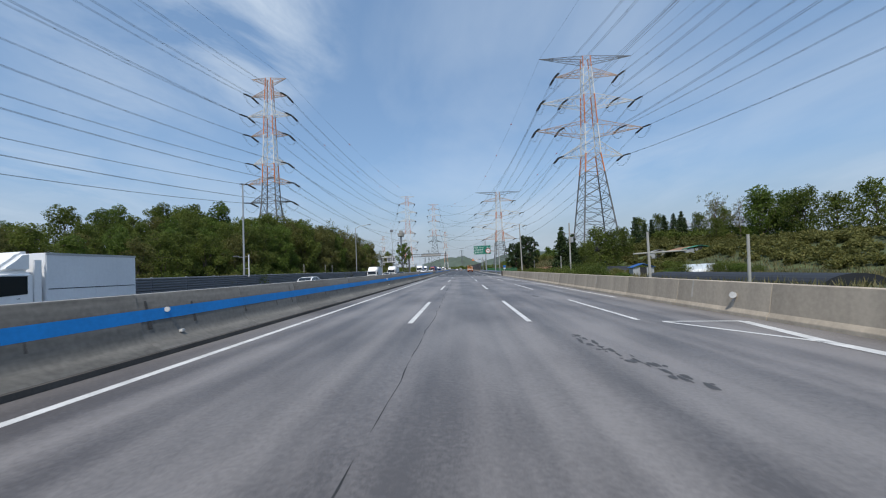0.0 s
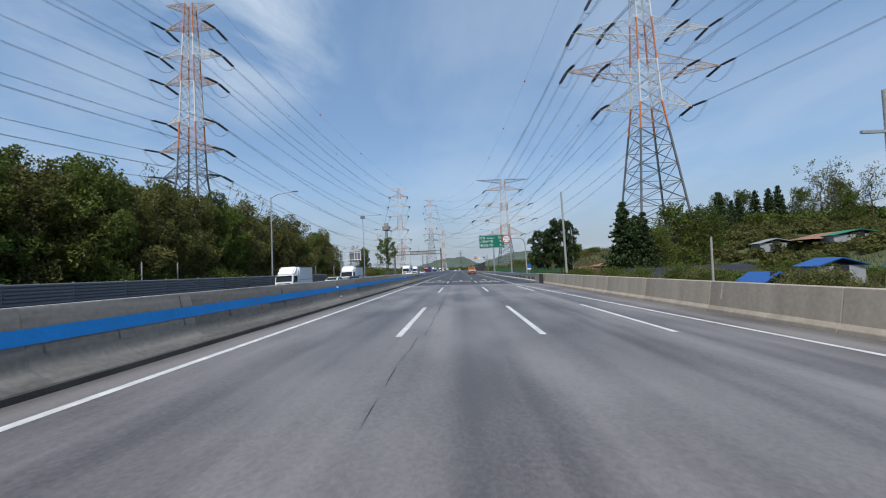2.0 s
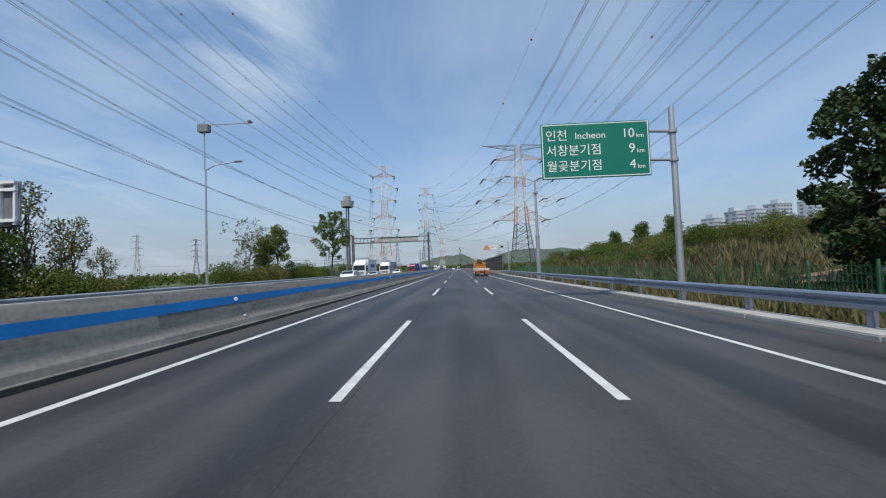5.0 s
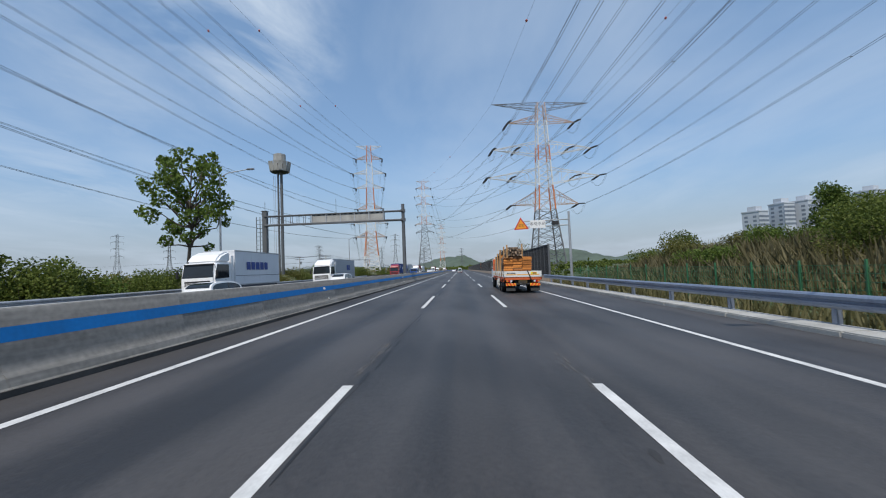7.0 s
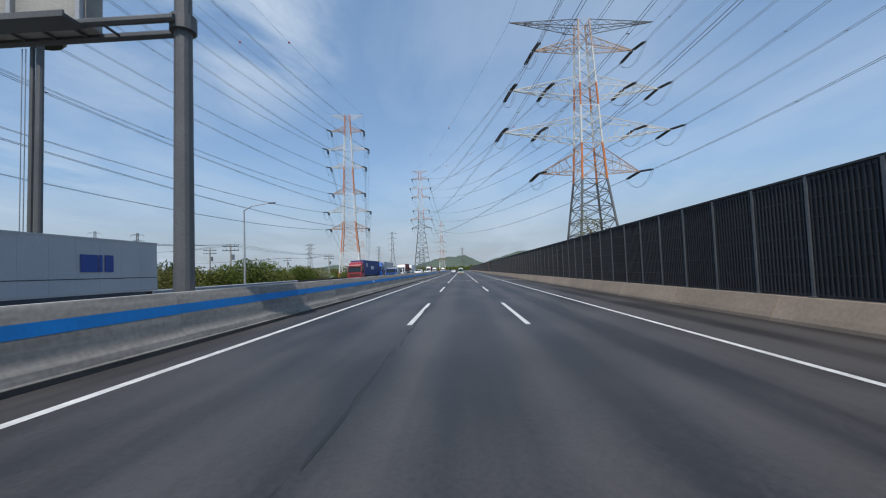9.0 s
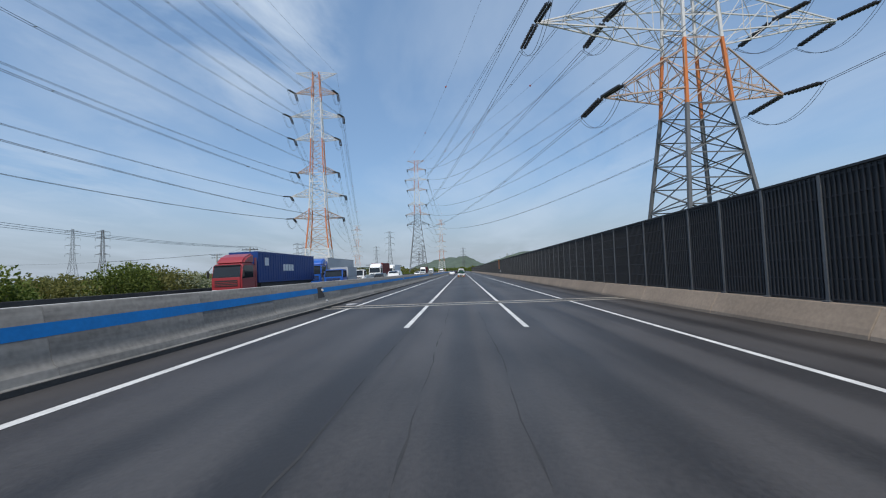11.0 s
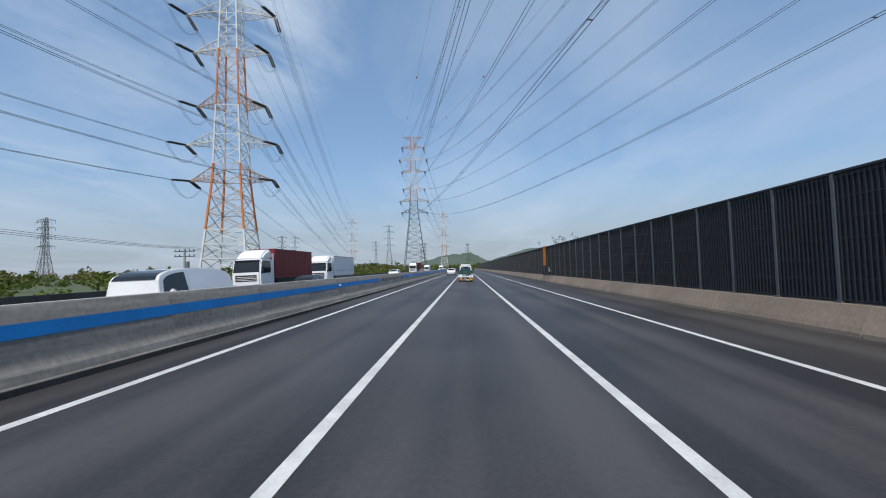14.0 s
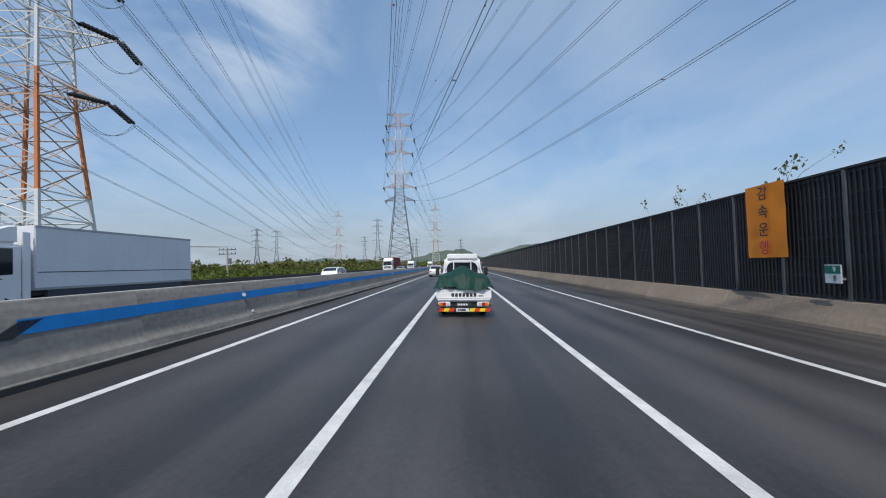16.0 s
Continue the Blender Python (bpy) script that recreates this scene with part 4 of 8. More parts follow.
def leafy_tree(label, h, spread, leaf_mat, seed, leaves=5000, size=0.16, clear=0.14, lobes=14, gaps=0.0, group="roadside trees", airy=False):
    """A trunk with limbs, and a crown of many sprays gathered in uneven lobes."""
    rng = np.random.default_rng(seed)
    t = thing("tree", label, "tree", group)
    wood = Shape()
    top = Vector((rng.uniform(-0.3, 0.3), rng.uniform(-0.3, 0.3), h * 0.86))
    stem = limb_path((0, 0, -0.6), top, rng, 0.03, 7)
    wood.path(stem, [0.028 * h * (1 - 0.86 * i / 7) * 0.5 + 0.02 for i in range(8)], 7)
    pts = []
    for k in range(lobes):
        f = (k + 0.5) / lobes
        z = h * (clear + (1 - clear) * f ** 0.85)
        ring = spread * (0.9 - 0.75 * max(0, (f - 0.35) / 0.65) ** 1.4) * (0.55 + 0.45 * min(1, f / 0.25))
        ang = k * 2.4 + rng.uniform(-0.5, 0.5)
        if airy:
            ring = spread * (0.55, 0.95, 1.0, 0.95, 0.62)[min(4, int(f * 5))]
        r = ring * (rng.uniform(0.5, 0.98) if airy else rng.uniform(0.35, 0.85))
        c = np.array([math.cos(ang) * r, math.sin(ang) * r, z])
        rad = spread * (rng.uniform(0.17, 0.30) * (0.7 if f < 0.2 else 1) if airy else rng.uniform(0.26, 0.46))
        if airy:
            c[2] -= 0.5 * rad
        n = int(leaves / lobes * (rad / (spread * (0.24 if airy else 0.36))) ** 2)
        d = rng.normal(size=(n, 3))
        d /= np.linalg.norm(d, axis=1)[:, None]
        shell = rng.uniform(0.45, 1.05, size=(n, 1)) ** 0.7
        blob = c + d * shell * rad * np.array([1, 1, 0.78])
        blob += 0.25 * rad * np.sin(blob[:, [1, 2, 0]] * 3.1 + seed)
        if gaps:
            blob = blob[rng.random(len(blob)) > gaps]
        pts.append(blob)
        start = stem[min(6, 3 + int(f * 3.2))] if airy else stem[min(7, max(2, int(f * 6)))]
        wood.path(limb_path(start, c, rng, 0.14, 4), [0.010 * h * (1 - 0.8 * i / 4) * 0.55 + 0.012 for i in range(5)], 5)
        for _ in range(3):
            tip = c + rng.normal(size=3) * rad * 0.6
            wood.path(limb_path(c, tip, rng, 0.2, 3), [0.03, 0.022, 0.015, 0.008], 4)
    part("trunk", wood, M_BARK, t, smooth=True)
    v, f = leaf_cloud(np.concatenate(pts), size, rng)
    part("crown", cloud_mesh("crown", v, f, leaf_mat), None, t)
    return t


def conifer(label, h, spread, seed, leaves=2600, group="roadside conifers"):
    rng = np.random.default_rng(seed)
    t = thing("conifer_tree", label, "tree", group)
    wood = Shape()
    wood.path([(0, 0, -0.6), (0.05, 0, h * 0.5), (0, 0.03, h * 0.97)], [0.02 * h, 0.012 * h, 0.02], 7)
    pts = []
    whorls = int(h * 3.2)
    for k in range(whorls):
        f = k / whorls
        z = h * (0.08 + 0.90 * f) + rng.uniform(-0.2, 0.2)
        reach = spread * (1 - f) ** 0.8 * rng.uniform(0.75, 1.1) + 0.15
        for j in range(6):
            if rng.random() < 0.12:
                continue
            ang = j * 1.047 + k * 0.7 + rng.uniform(-0.5, 0.5)
            z += rng.uniform(-0.22, 0.22) * (1 - f)
            L = reach * rng.uniform(0.65, 1.15)
            tip = np.array([math.cos(ang) * L, math.sin(ang) * L, z - 0.22 * L])
            root = np.array([0, 0, z])
            wood.tube(root, tip, 0.03, 3, 0.01, caps=False)
            n = max(4, int(leaves / whorls / 6 * (0.4 + L / spread)))
            w = rng.uniform(0.25, 1.05, size=(n, 1))
            pts.append(root + (tip - root) * w + rng.normal(size=(n, 3)) * np.array([0.16, 0.16, 0.13]) * (0.5 + L * 0.42))
    part("trunk", wood, M_BARK, t)
    v, f = leaf_cloud(np.concatenate(pts), 0.2, rng, long=1.25)
    part("crown", cloud_mesh("crown", v, f, M_NEEDLE), None, t)
    return t


def shrub(label, h, spread, mat, seed, leaves=1300, size=0.14, group="roadside shrubs"):
    rng = np.random.default_rng(seed)
    t = thing("shrub", label, "shrub", group)
    wood = Shape()
    pts = []
    for k in range(9):
        ang = k * 2.4
        r = spread * 0.62 * math.sqrt((k + 0.3) / 9)
        c = np.array([math.cos(ang) * r, math.sin(ang) * r, h * rng.uniform(0.42, 0.72) * (1 - 0.25 * r / spread)])
        n = leaves // 9
        d = rng.normal(size=(n, 3))
        d /= np.linalg.norm(d, axis=1)[:, None]
        pts.append(c + d * rng.uniform(0.5, 1.05, size=(n, 1)) * np.array([spread * 0.42, spread * 0.42, h * 0.42]))
        wood.path(limb_path((c[0] * 0.2, c[1] * 0.2, -0.4), c, rng, 0.15, 3), [0.04, 0.03, 0.02, 0.01], 4)
    part("stems", wood, M_BARK, t)
    v, f = leaf_cloud(np.concatenate(pts), size, rng)
    v[:, 2] = np.maximum(v[:, 2], -0.1)
    part("foliage", cloud_mesh("foliage", v, f, mat), None, t)
    return t


def twiggy_tree(label, h, spread, seed, group="bare trees"):
    rng = np.random.default_rng(seed)
    t = thing("tree", label, "tree", group)
    wood = Shape()
    stem = limb_path((0, 0, -0.5), (0.2, 0, h * 0.8), rng, 0.05, 6)
    wood.path(stem, [0.016 * h * (1 - 0.13 * i) for i in range(7)], 6)
    tips = []
    for k in range(16):
        s0 = stem[2 + k % 5]
        ang = k * 2.4
        tip = s0 + Vector((math.cos(ang) * spread * rng.uniform(0.4, 1), math.sin(ang) * spread * rng.uniform(0.4, 1), h * rng.uniform(0.12, 0.34)))
        limb = limb_path(s0, tip, rng, 0.14, 4)
        wood.path(limb, [0.06, 0.045, 0.035, 0.025, 0.012], 4)
        for _ in range(5):
            a = limb[rng.integers(1, 5)]
            b = a + Vector(rng.normal(size=3) * 0.7) + Vector((0, 0, 0.5))
            wood.path(limb_path(a, b, rng, 0.2, 3), [0.02, 0.016, 0.012, 0.006], 3)
            tips.append(np.array(b))
    part("trunk", wood, M_TWIG, t)
    pts = np.concatenate([p + rng.normal(size=(12, 3)) * 0.22 for p in tips])
    v, f = leaf_cloud(pts, 0.13, rng)
    part("crown", cloud_mesh("crown", v, f, M_LEAF_OLIVE), None, t)
    return t


PLANTED = set()


def plant(proto, x, y, s=1.0, turn=0.0, z=None):
    """Another tree of the same growth, turned and scaled."""
    m = pose(x, y, ground_z(x, y) if z is None else z, 0, 0, turn) @ Matrix.Diagonal((s, s, s * random.uniform(0.92, 1.08), 1))
    if proto.name in PLANTED:
        ob = copy_thing(proto, m)
        ob.matrix_basis = m
        return ob
    PLANTED.add(proto.name)
    proto.matrix_basis = m
    return proto


wood_a = [leafy_tree("broad green roadside wood tree in full leaf", 10.5, 3.6, M_LEAF, 11, leaves=8500, size=0.125, group="roadside wood"),
          leafy_tree("dense dark green wood tree", 11.5, 3.3, M_LEAF, 12, leaves=8500, size=0.125, group="roadside wood"),
          leafy_tree("olive-green wood tree in young leaf", 9.5, 3.4, M_LEAF_OLIVE, 13, leaves=8000, size=0.12, gaps=0.1, group="roadside wood"),
          leafy_tree("fresh green wood tree", 10, 3.2, M_LEAF_FRESH, 14, leaves=8500, size=0.125, group="roadside wood"),
          leafy_tree("thin brownish tree just coming into leaf", 9, 2.8, M_LEAF_OLIVE, 15, leaves=3000, size=0.11, gaps=0.2, group="roadside wood")]
under = [shrub("dark green understorey bush", 3.2, 2.6, M_LEAF, 21, 2600, 0.10), shrub("olive-green leafy understorey bush", 2.6, 2.4, M_LEAF_OLIVE, 22, 2400, 0.10), shrub("fresh green roadside bush", 2.2, 2.2, M_LEAF_FRESH, 23, 2400, 0.10)]
bare = [twiggy_tree("thin twiggy tree almost bare of leaves", 7.5, 2.2, 31), twiggy_tree("slender grey tree with sparse buds", 9, 2.0, 32)]
firs = [conifer("dark pointed roadside conifer tree", 9.0, 2.1, 41), conifer("tall dark green conifer", 11.0, 2.6, 42, leaves=3200)]

random.seed(5)
# the wood on the far side: a dense front, then rows behind, falling off towards the end
def wood_top(y):
    return float(np.interp(y, [-20, 24, 31, 40, 58, 80, 105, 117, 123, 129], [5.6, 6.2, 7.3, 8.8, 11.8, 11.6, 11.4, 10.6, 7.6, 4.2]))


WOOD_HEIGHT = {wood_a[0].name: 11.4, wood_a[1].name: 12.3, wood_a[2].name: 10.4, wood_a[3].name: 10.8, wood_a[4].name: 9.8, bare[0].name: 8.0, bare[1].name: 9.4}
for row, (x0, dx) in enumerate(((-28.2, 1.4), (-31.8, 2.0), (-37.0, 2.4), (-44, 3), (-53, 4))):
    y = -16 + row * 2.1
    while y < 128 - row * 2:
        proto = random.choice(wood_a[:4] if y < 78 else [wood_a[2], wood_a[2], wood_a[4], wood_a[4], wood_a[3], bare[1]])
        x = x0 + random.uniform(-dx, dx) * 0.5
        goal = (wood_top(y) - ground_z(x, y)) * (0.94 + 0.021 * (-28 - x0)) * random.uniform(0.88, 1.08)
        plant(proto, x, y, max(0.3, goal / WOOD_HEIGHT[proto.name]), random.uniform(0, 360))
        y += random.uniform(2.4, 3.6) * (1 + 0.22 * row)
y = -20
while y < 128:
    plant(random.choice(under[:2]), -25.8 + random.uniform(-0.5, 0.4), y, random.uniform(0.7, 1.15), random.uniform(0, 360))
    y += random.uniform(1.8, 2.8)
for y in (101, 104, 107, 109, 113, 116, 118, 123, 127):
    plant(random.choice(bare + wood_a[4:]), -28 + random.uniform(-2, 2), y, random.uniform(0.6, 0.9) * wood_top(y) / 10, random.uniform(0, 360))

# single trees behind the far guardrail
avenue = leafy_tree("tall airy roadside tree with bright leaves and a dark trunk", 13.2, 3.7, M_LEAF_FRESH, 51, leaves=6000, size=0.17, clear=0.36, lobes=30, gaps=0.12, airy=True)
avenue_b = leafy_tree("narrow upright roadside tree in full leaf", 10.8, 3.0, M_LEAF, 52, leaves=5200, clear=0.12, lobes=15)
plant(avenue, -26.9, 182.0, 1.08, 40)
plant(avenue_b, -31.4, 165.6, 1.0, 10)
plant(avenue_b, -29.3, 156.3, 0.74, 130)
plant(bare[1], -31.0, 158.8, 1.0, 20)
plant(bare[0], -32.0, 156.8, 1.15, 70)
for y in (150, 152, 154.5, 157, 159, 161, 163, 165, 167, 169.5, 172):
    plant(random.choice(under[:2]), -30 + random.uniform(-2, 1.5), y, random.uniform(1.1, 1.55), random.uniform(0, 360))

# hedge and bushes along the far verge
blossom = shrub("pale flowering bush in the hedge", 2.2, 2.4, M_BLOSSOM, 24, 2400, 0.10)
y = 168
while y < 300:
    s = random.uniform(0.75, 1.15) * (1.35 if y < 275 else 1.0)
    plant(blossom if random.random() < 0.08 else random.choice(under), -29.5 + random.uniform(-2.2, 1.5), y, s, random.uniform(0, 360), z=-0.7)
    y += random.uniform(1.9, 3.6) * (1 if y < 300 else 1.8)

# near side: conifers, broad trees and scrub on the farm slope
cedar = leafy_tree("broad spreading dark green tree behind the guardrail", 11.4, 3.3, M_NEEDLE, 62, leaves=13000, size=0.16, clear=0.03, lobes=52, gaps=0.06, airy=True)
plant(cedar, 19.4, 109.5, 0.88, 20)
plant(cedar, 16.1, 110.5, 0.78, 200)
juniper = conifer("bushy dark conifer with an uneven outline", 11.5, 2.8, 43, leaves=6500)
for x, y, s in ((26.7, 98.3, 1.17), (29.8, 101.0, 0.98), (28.9, 96.0, 0.9)):
    plant(juniper, x, y, s, random.uniform(0, 360))
for x, y, h in ((53.8, 117, 9.6), (49, 114, 7), (57.5, 119, 6.5), (61, 122, 7), (66, 124, 8.5), (69, 124, 9), (72.5, 126, 8.6), (76, 134, 8), (74, 127, 7)):
    p = random.choice((0, 1))
    plant(firs[p], x, y, h / (9.0, 11.0)[p], random.uniform(0, 360))
broad_dark = leafy_tree("dark dense round-crowned tree", 9.0, 4.0, M_LEAF, 61, leaves=4600, clear=0.06)
broad_fresh = leafy_tree("tall broad tree with fresh green leaves on the slope", 14.0, 5.6, M_LEAF_FRESH, 63, leaves=4200, size=0.3, clear=0.24, lobes=18)
for x, y, s in ((38.5, 105, 1.22), (43.0, 107.5, 1.12), (34.5, 104, 0.95), (47, 110, 0.95), (31.5, 97, 0.75), (58, 124, 0.8), (66, 128, 0.8), (79, 128, 0.85), (86, 126, 0.9), (84, 92, 1.35), (90, 90, 1.3), (96, 87, 1.35), (103, 88, 1.25), (75, 112, 0.7), (88, 105, 1.1)):
    plant(broad_dark, x, y, s, random.uniform(0, 360))
for x, y, s in ((80, 100.5, 1.0), (85.5, 98, 0.9)):
    plant(broad_fresh, x, y, s, random.uniform(0, 360))
for x, y, h, k in ((80.5, 121, 11, 1), (86, 131, 10.5, 0), (87, 120, 11, 1), (92, 112, 10.5, 0), (97, 117, 10.5, 1)):
    plant(bare[k], x, y, h / (7.5, 9.0)[k], random.uniform(0, 360))
for i in range(46):
    plant(random.choice(under), random.uniform(12.5, 21), random.uniform(34, 104), random.uniform(0.4, 0.8), random.uniform(0, 360))
for i in range(30):
    plant(random.choice(under), random.uniform(20, 52), random.uniform(58, 100), random.uniform(0.5, 0.95), random.uniform(0, 360))
for i in range(75):
    plant(random.choice(under), random.uniform(16.5, 34), random.uniform(128, 190), random.uniform(0.5, 1.0), random.uniform(0, 360))
for x, y, h, k in ((12.0, 330.0, 4.4, 0), (12.4, 333.5, 4.2, 1), (12.5, 341, 4.5, 0), (13.3, 229, 6.9, 1), (12.2, 324.5, 4.2, 1)):
    plant(bare[k], x, y, h / (7.5, 9.0)[k], random.uniform(0, 360))
for x, y, s in ((33.7, 172.5, 0.42), (38, 170, 0.40), (30.5, 177, 0.36), (42, 178, 0.42)):
    plant(broad_fresh, x, y, s, random.uniform(0, 360))


def tufts(name, label, count, place, size, mat, seed, tall=1.0):
    """A sheet of uncountable grass blades."""
    rng = np.random.default_rng(seed)
    xy = np.array([place(rng) for _ in range(count)])
    z = np.array([ground_z(x, y) for x, y in xy])
    ang = rng.uniform(0, 6.283, count)
    lean = rng.normal(size=(count, 2)) * 0.35
    h = size * rng.uniform(0.5, 1.4, count) * tall
    w = size * 0.10
    v = np.zeros((count, 3, 3))
    v[:, 0] = np.stack([xy[:, 0] - np.cos(ang) * w, xy[:, 1] - np.sin(ang) * w, z - 0.05], 1)
    v[:, 1] = np.stack([xy[:, 0] + np.cos(ang) * w, xy[:, 1] + np.sin(ang) * w, z - 0.05], 1)
    v[:, 2] = np.stack([xy[:, 0] + lean[:, 0] * h, xy[:, 1] + lean[:, 1] * h, z + h], 1)
    me = cloud_mesh(name, v.reshape(-1, 3), np.arange(3 * count).reshape(-1, 3), mat)
    return tagged(new(name, me), label, "grass", kind="stuff")


tufts("grass", "dry reedy grass on the bank behind the guardrail", 42000, lambda r: (9.8 + 26 * r.random() ** 1.4, r.uniform(76, 190)), 0.75, M_GRASS, 3)
tufts("reeds", "tall dry reeds above the mesh fence", 9000, lambda r: (13.5 + 7 * r.random(), r.uniform(118, 190)), 1.15, M_REED, 6)
tufts("grass", "rough green verge grass beside the wood", 12000, lambda r: (r.uniform(-28, -24), r.uniform(-20, 300)), 0.5, M_LEAF_FRESH, 4)
tufts("grass", "tall tawny grass on the farm slope", 14000, lambda r: (r.uniform(10, 60), r.uniform(10, 110)), 0.8, M_GRASS, 5)


# ---- vehicles ----
def paint(name, color, rough=0.35, vary=0.08, coat=0.3):
    return surface(name, color, rough, vary=vary, grain=9, stain=0.7, bump=0.02, coat=coat)


M_WHITE = paint("white_vehicle_paint", (0.87, 0.87, 0.86))
M_WHITE_DULL = paint("dusty_white_paint", (0.6624, 0.6624, 0.6348), 0.55, 0.15, 0.0)
M_SILVER = paint("silver_vehicle_paint", (0.5, 0.52, 0.53))
M_DARKCAR = paint("dark_vehicle_paint", (0.02, 0.022, 0.028))
M_BLUECAB = paint("blue_vehicle_paint", (0.015, 0.10, 0.42))
M_SKIRT = surface("dark_skirt", (0.035, 0.045, 0.065), 0.45, vary=0.2, grain=9, stain=1, bump=0.03)
M_NAVYBOX = surface("navy_container", (0.008, 0.045, 0.20), 0.5, vary=0.15, grain=8, stain=0.7, bump=0.05)
M_REDBOX = surface("dark_red_container", (0.20, 0.022, 0.02), 0.55, vary=0.2, grain=8, stain=0.6, bump=0.05)
M_REDCAB = paint("red_cab_paint", (0.30, 0.03, 0.035))
M_GREYBOX = surface("grey_box_body", (0.42, 0.44, 0.46), 0.55, vary=0.08, grain=8, stain=0.5, bump=0.03)
M_BOXWHITE = surface("white_box_body", (0.74, 0.755, 0.77), 0.45, vary=0.07, grain=8, stain=0.5, bump=0.03)
M_CHASSIS = surface("black_chassis", (0.022, 0.022, 0.023), 0.7, vary=0.3, grain=12, bump=0.1)
M_TYRE = surface("tyre_rubber", (0.02, 0.02, 0.02), 0.85, vary=0.25, grain=30, bump=0.2)
M_RIM = surface("steel_rim", (0.22, 0.22, 0.22), 0.45, metal=0.6, vary=0.15, grain=10, bump=0.02)
M_GLASS = glass_mat("vehicle_glass")
M_LAMP_CLEAR = glass_mat("headlamp_lens", (0.55, 0.57, 0.6), 0.12)
M_LAMP_RED = glass_mat("red_lamp_lens", (0.42, 0.015, 0.015), 0.25)
M_LAMP_AMBER = glass_mat("amber_lamp_lens", (0.7, 0.2, 0.02), 0.25)
M_HYRED = surface("reflective_red", (0.72, 0.05, 0.02), 0.4, vary=0.1, grain=20, bump=0.02)
M_HYYELLOW = surface("reflective_yellow", (0.82, 0.72, 0.02), 0.4, vary=0.1, grain=20, bump=0.02)
M_HYORANGE = surface("reflective_orange", (0.8, 0.36, 0.03), 0.4, vary=0.1, grain=20, bump=0.02)
M_ORANGE = surface("orange_frame_paint", (0.55, 0.11, 0.03), 0.6, vary=0.25, grain=14, stain=2, bump=0.1)
M_STRIPE = surface("amber_stripe", (0.75, 0.36, 0.05), 0.55, vary=0.15, grain=14, stain=2, bump=0.03)
M_TARP = surface("green_tarpaulin", (0.006, 0.040, 0.028), 0.6, vary=0.35, grain=10, stain=3.5, bump=0.5, spec=0.25)
M_WOOD_GREY = surface("weathered_timber", (0.155, 0.118, 0.088), 0.85, vary=0.4, grain=22, stain=3, stretch=(6, 0.6, 6), bump=0.4, island=0.3, random_ob=0.3)
M_WOOD_ORANGE = surface("orange_form_panel", (0.53, 0.165, 0.022), 0.75, vary=0.6, grain=26, stain=5, stretch=(4, 1, 4), bump=0.3, island=0.3, random_ob=0.35, tint=(0.56, 0.21, 0.045))
M_WOOD_BROWN = surface("brown_form_panel", (0.235, 0.122, 0.062), 0.85, vary=0.6, grain=20, stain=4, stretch=(4, 0.7, 4), bump=0.4, island=0.3, random_ob=0.35)
M_WOOD_END = surface("cut_timber_end", (0.31, 0.215, 0.14), 0.85, vary=0.5, grain=30, stain=6, bump=0.4, island=0.2, random_ob=0.5)
M_WOOD_POST = surface("fresh_timber_post", (0.45, 0.25, 0.10), 0.8, vary=0.25, grain=20, stain=3, stretch=(5, 5, 0.5), bump=0.3)
M_PLATE = surface("number_plate", (0.03, 0.045, 0.038), 0.5, vary=0.1, grain=20, bump=0.02)
M_PLATE_Y = surface("yellow_plate", (0.10, 0.065, 0.018), 0.5, vary=0.1, grain=20, bump=0.02)
M_INK = surface("dark_lettering", (0.03, 0.03, 0.035), 0.5, vary=0.1, grain=20, bump=0)
M_INK_WHITE = surface("white_lettering", (0.75, 0.75, 0.75), 0.5, vary=0.05, grain=20, bump=0)
M_INK_BLUE = surface("blue_lettering", (0.02, 0.06, 0.28), 0.5, vary=0.1, grain=20, bump=0)
M_INK_RED = surface("red_lettering", (0.5, 0.05, 0.05), 0.5, vary=0.1, grain=20, bump=0)
M_RAG = surface("pale_rag", (0.5, 0.49, 0.46), 0.9, vary=0.3, grain=20, bump=0.2)
M_STRAP = surface("tie_strap", (0.30, 0.24, 0.18), 0.85, vary=0.3, grain=20, bump=0.1)


WHEELS = {}


def wheel(parent, x, y, r=0.5, w=0.26, name="wheel"):
    key = (r, w)
    if key not in WHEELS:
        prof = [(0.62, -w / 2), (0.9, -w / 2), (1.0, -w * 0.32), (1.0, w * 0.32), (0.9, w / 2), (0.62, w / 2)]
        t, n = Shape(), 20
        t.add([(b, a * r * math.cos(6.2832 * k / n), a * r * math.sin(6.2832 * k / n)) for k in range(n) for a, b in prof],
              [(k * 6 + i, k * 6 + (i + 1) % 6, ((k + 1) % n) * 6 + (i + 1) % 6, ((k + 1) % n) * 6 + i) for k in range(n) for i in range(6)])
        m = Shape()
        m.tube((-w * 0.34, 0, 0), (w * 0.34, 0, 0), r * 0.63, 16)
        m.tube((-w * 0.46, 0, 0), (w * 0.46, 0, 0), r * 0.2, 10)
        for k in range(8):
            c, s_ = math.cos(k * 0.785), math.sin(k * 0.785)
            m.tube((-w * 0.38, 0.42 * r * c, 0.42 * r * s_), (w * 0.38, 0.42 * r * c, 0.42 * r * s_), r * 0.06, 6)
        WHEELS[key] = (t.mesh("tyre", M_TYRE), m.mesh("rim", M_RIM))
    tyre, rim = WHEELS[key]
    h = part(name, tyre, None, parent)
    h.matrix_basis = pose(x, y, r)
    part("rim", rim, None, h)
    return h


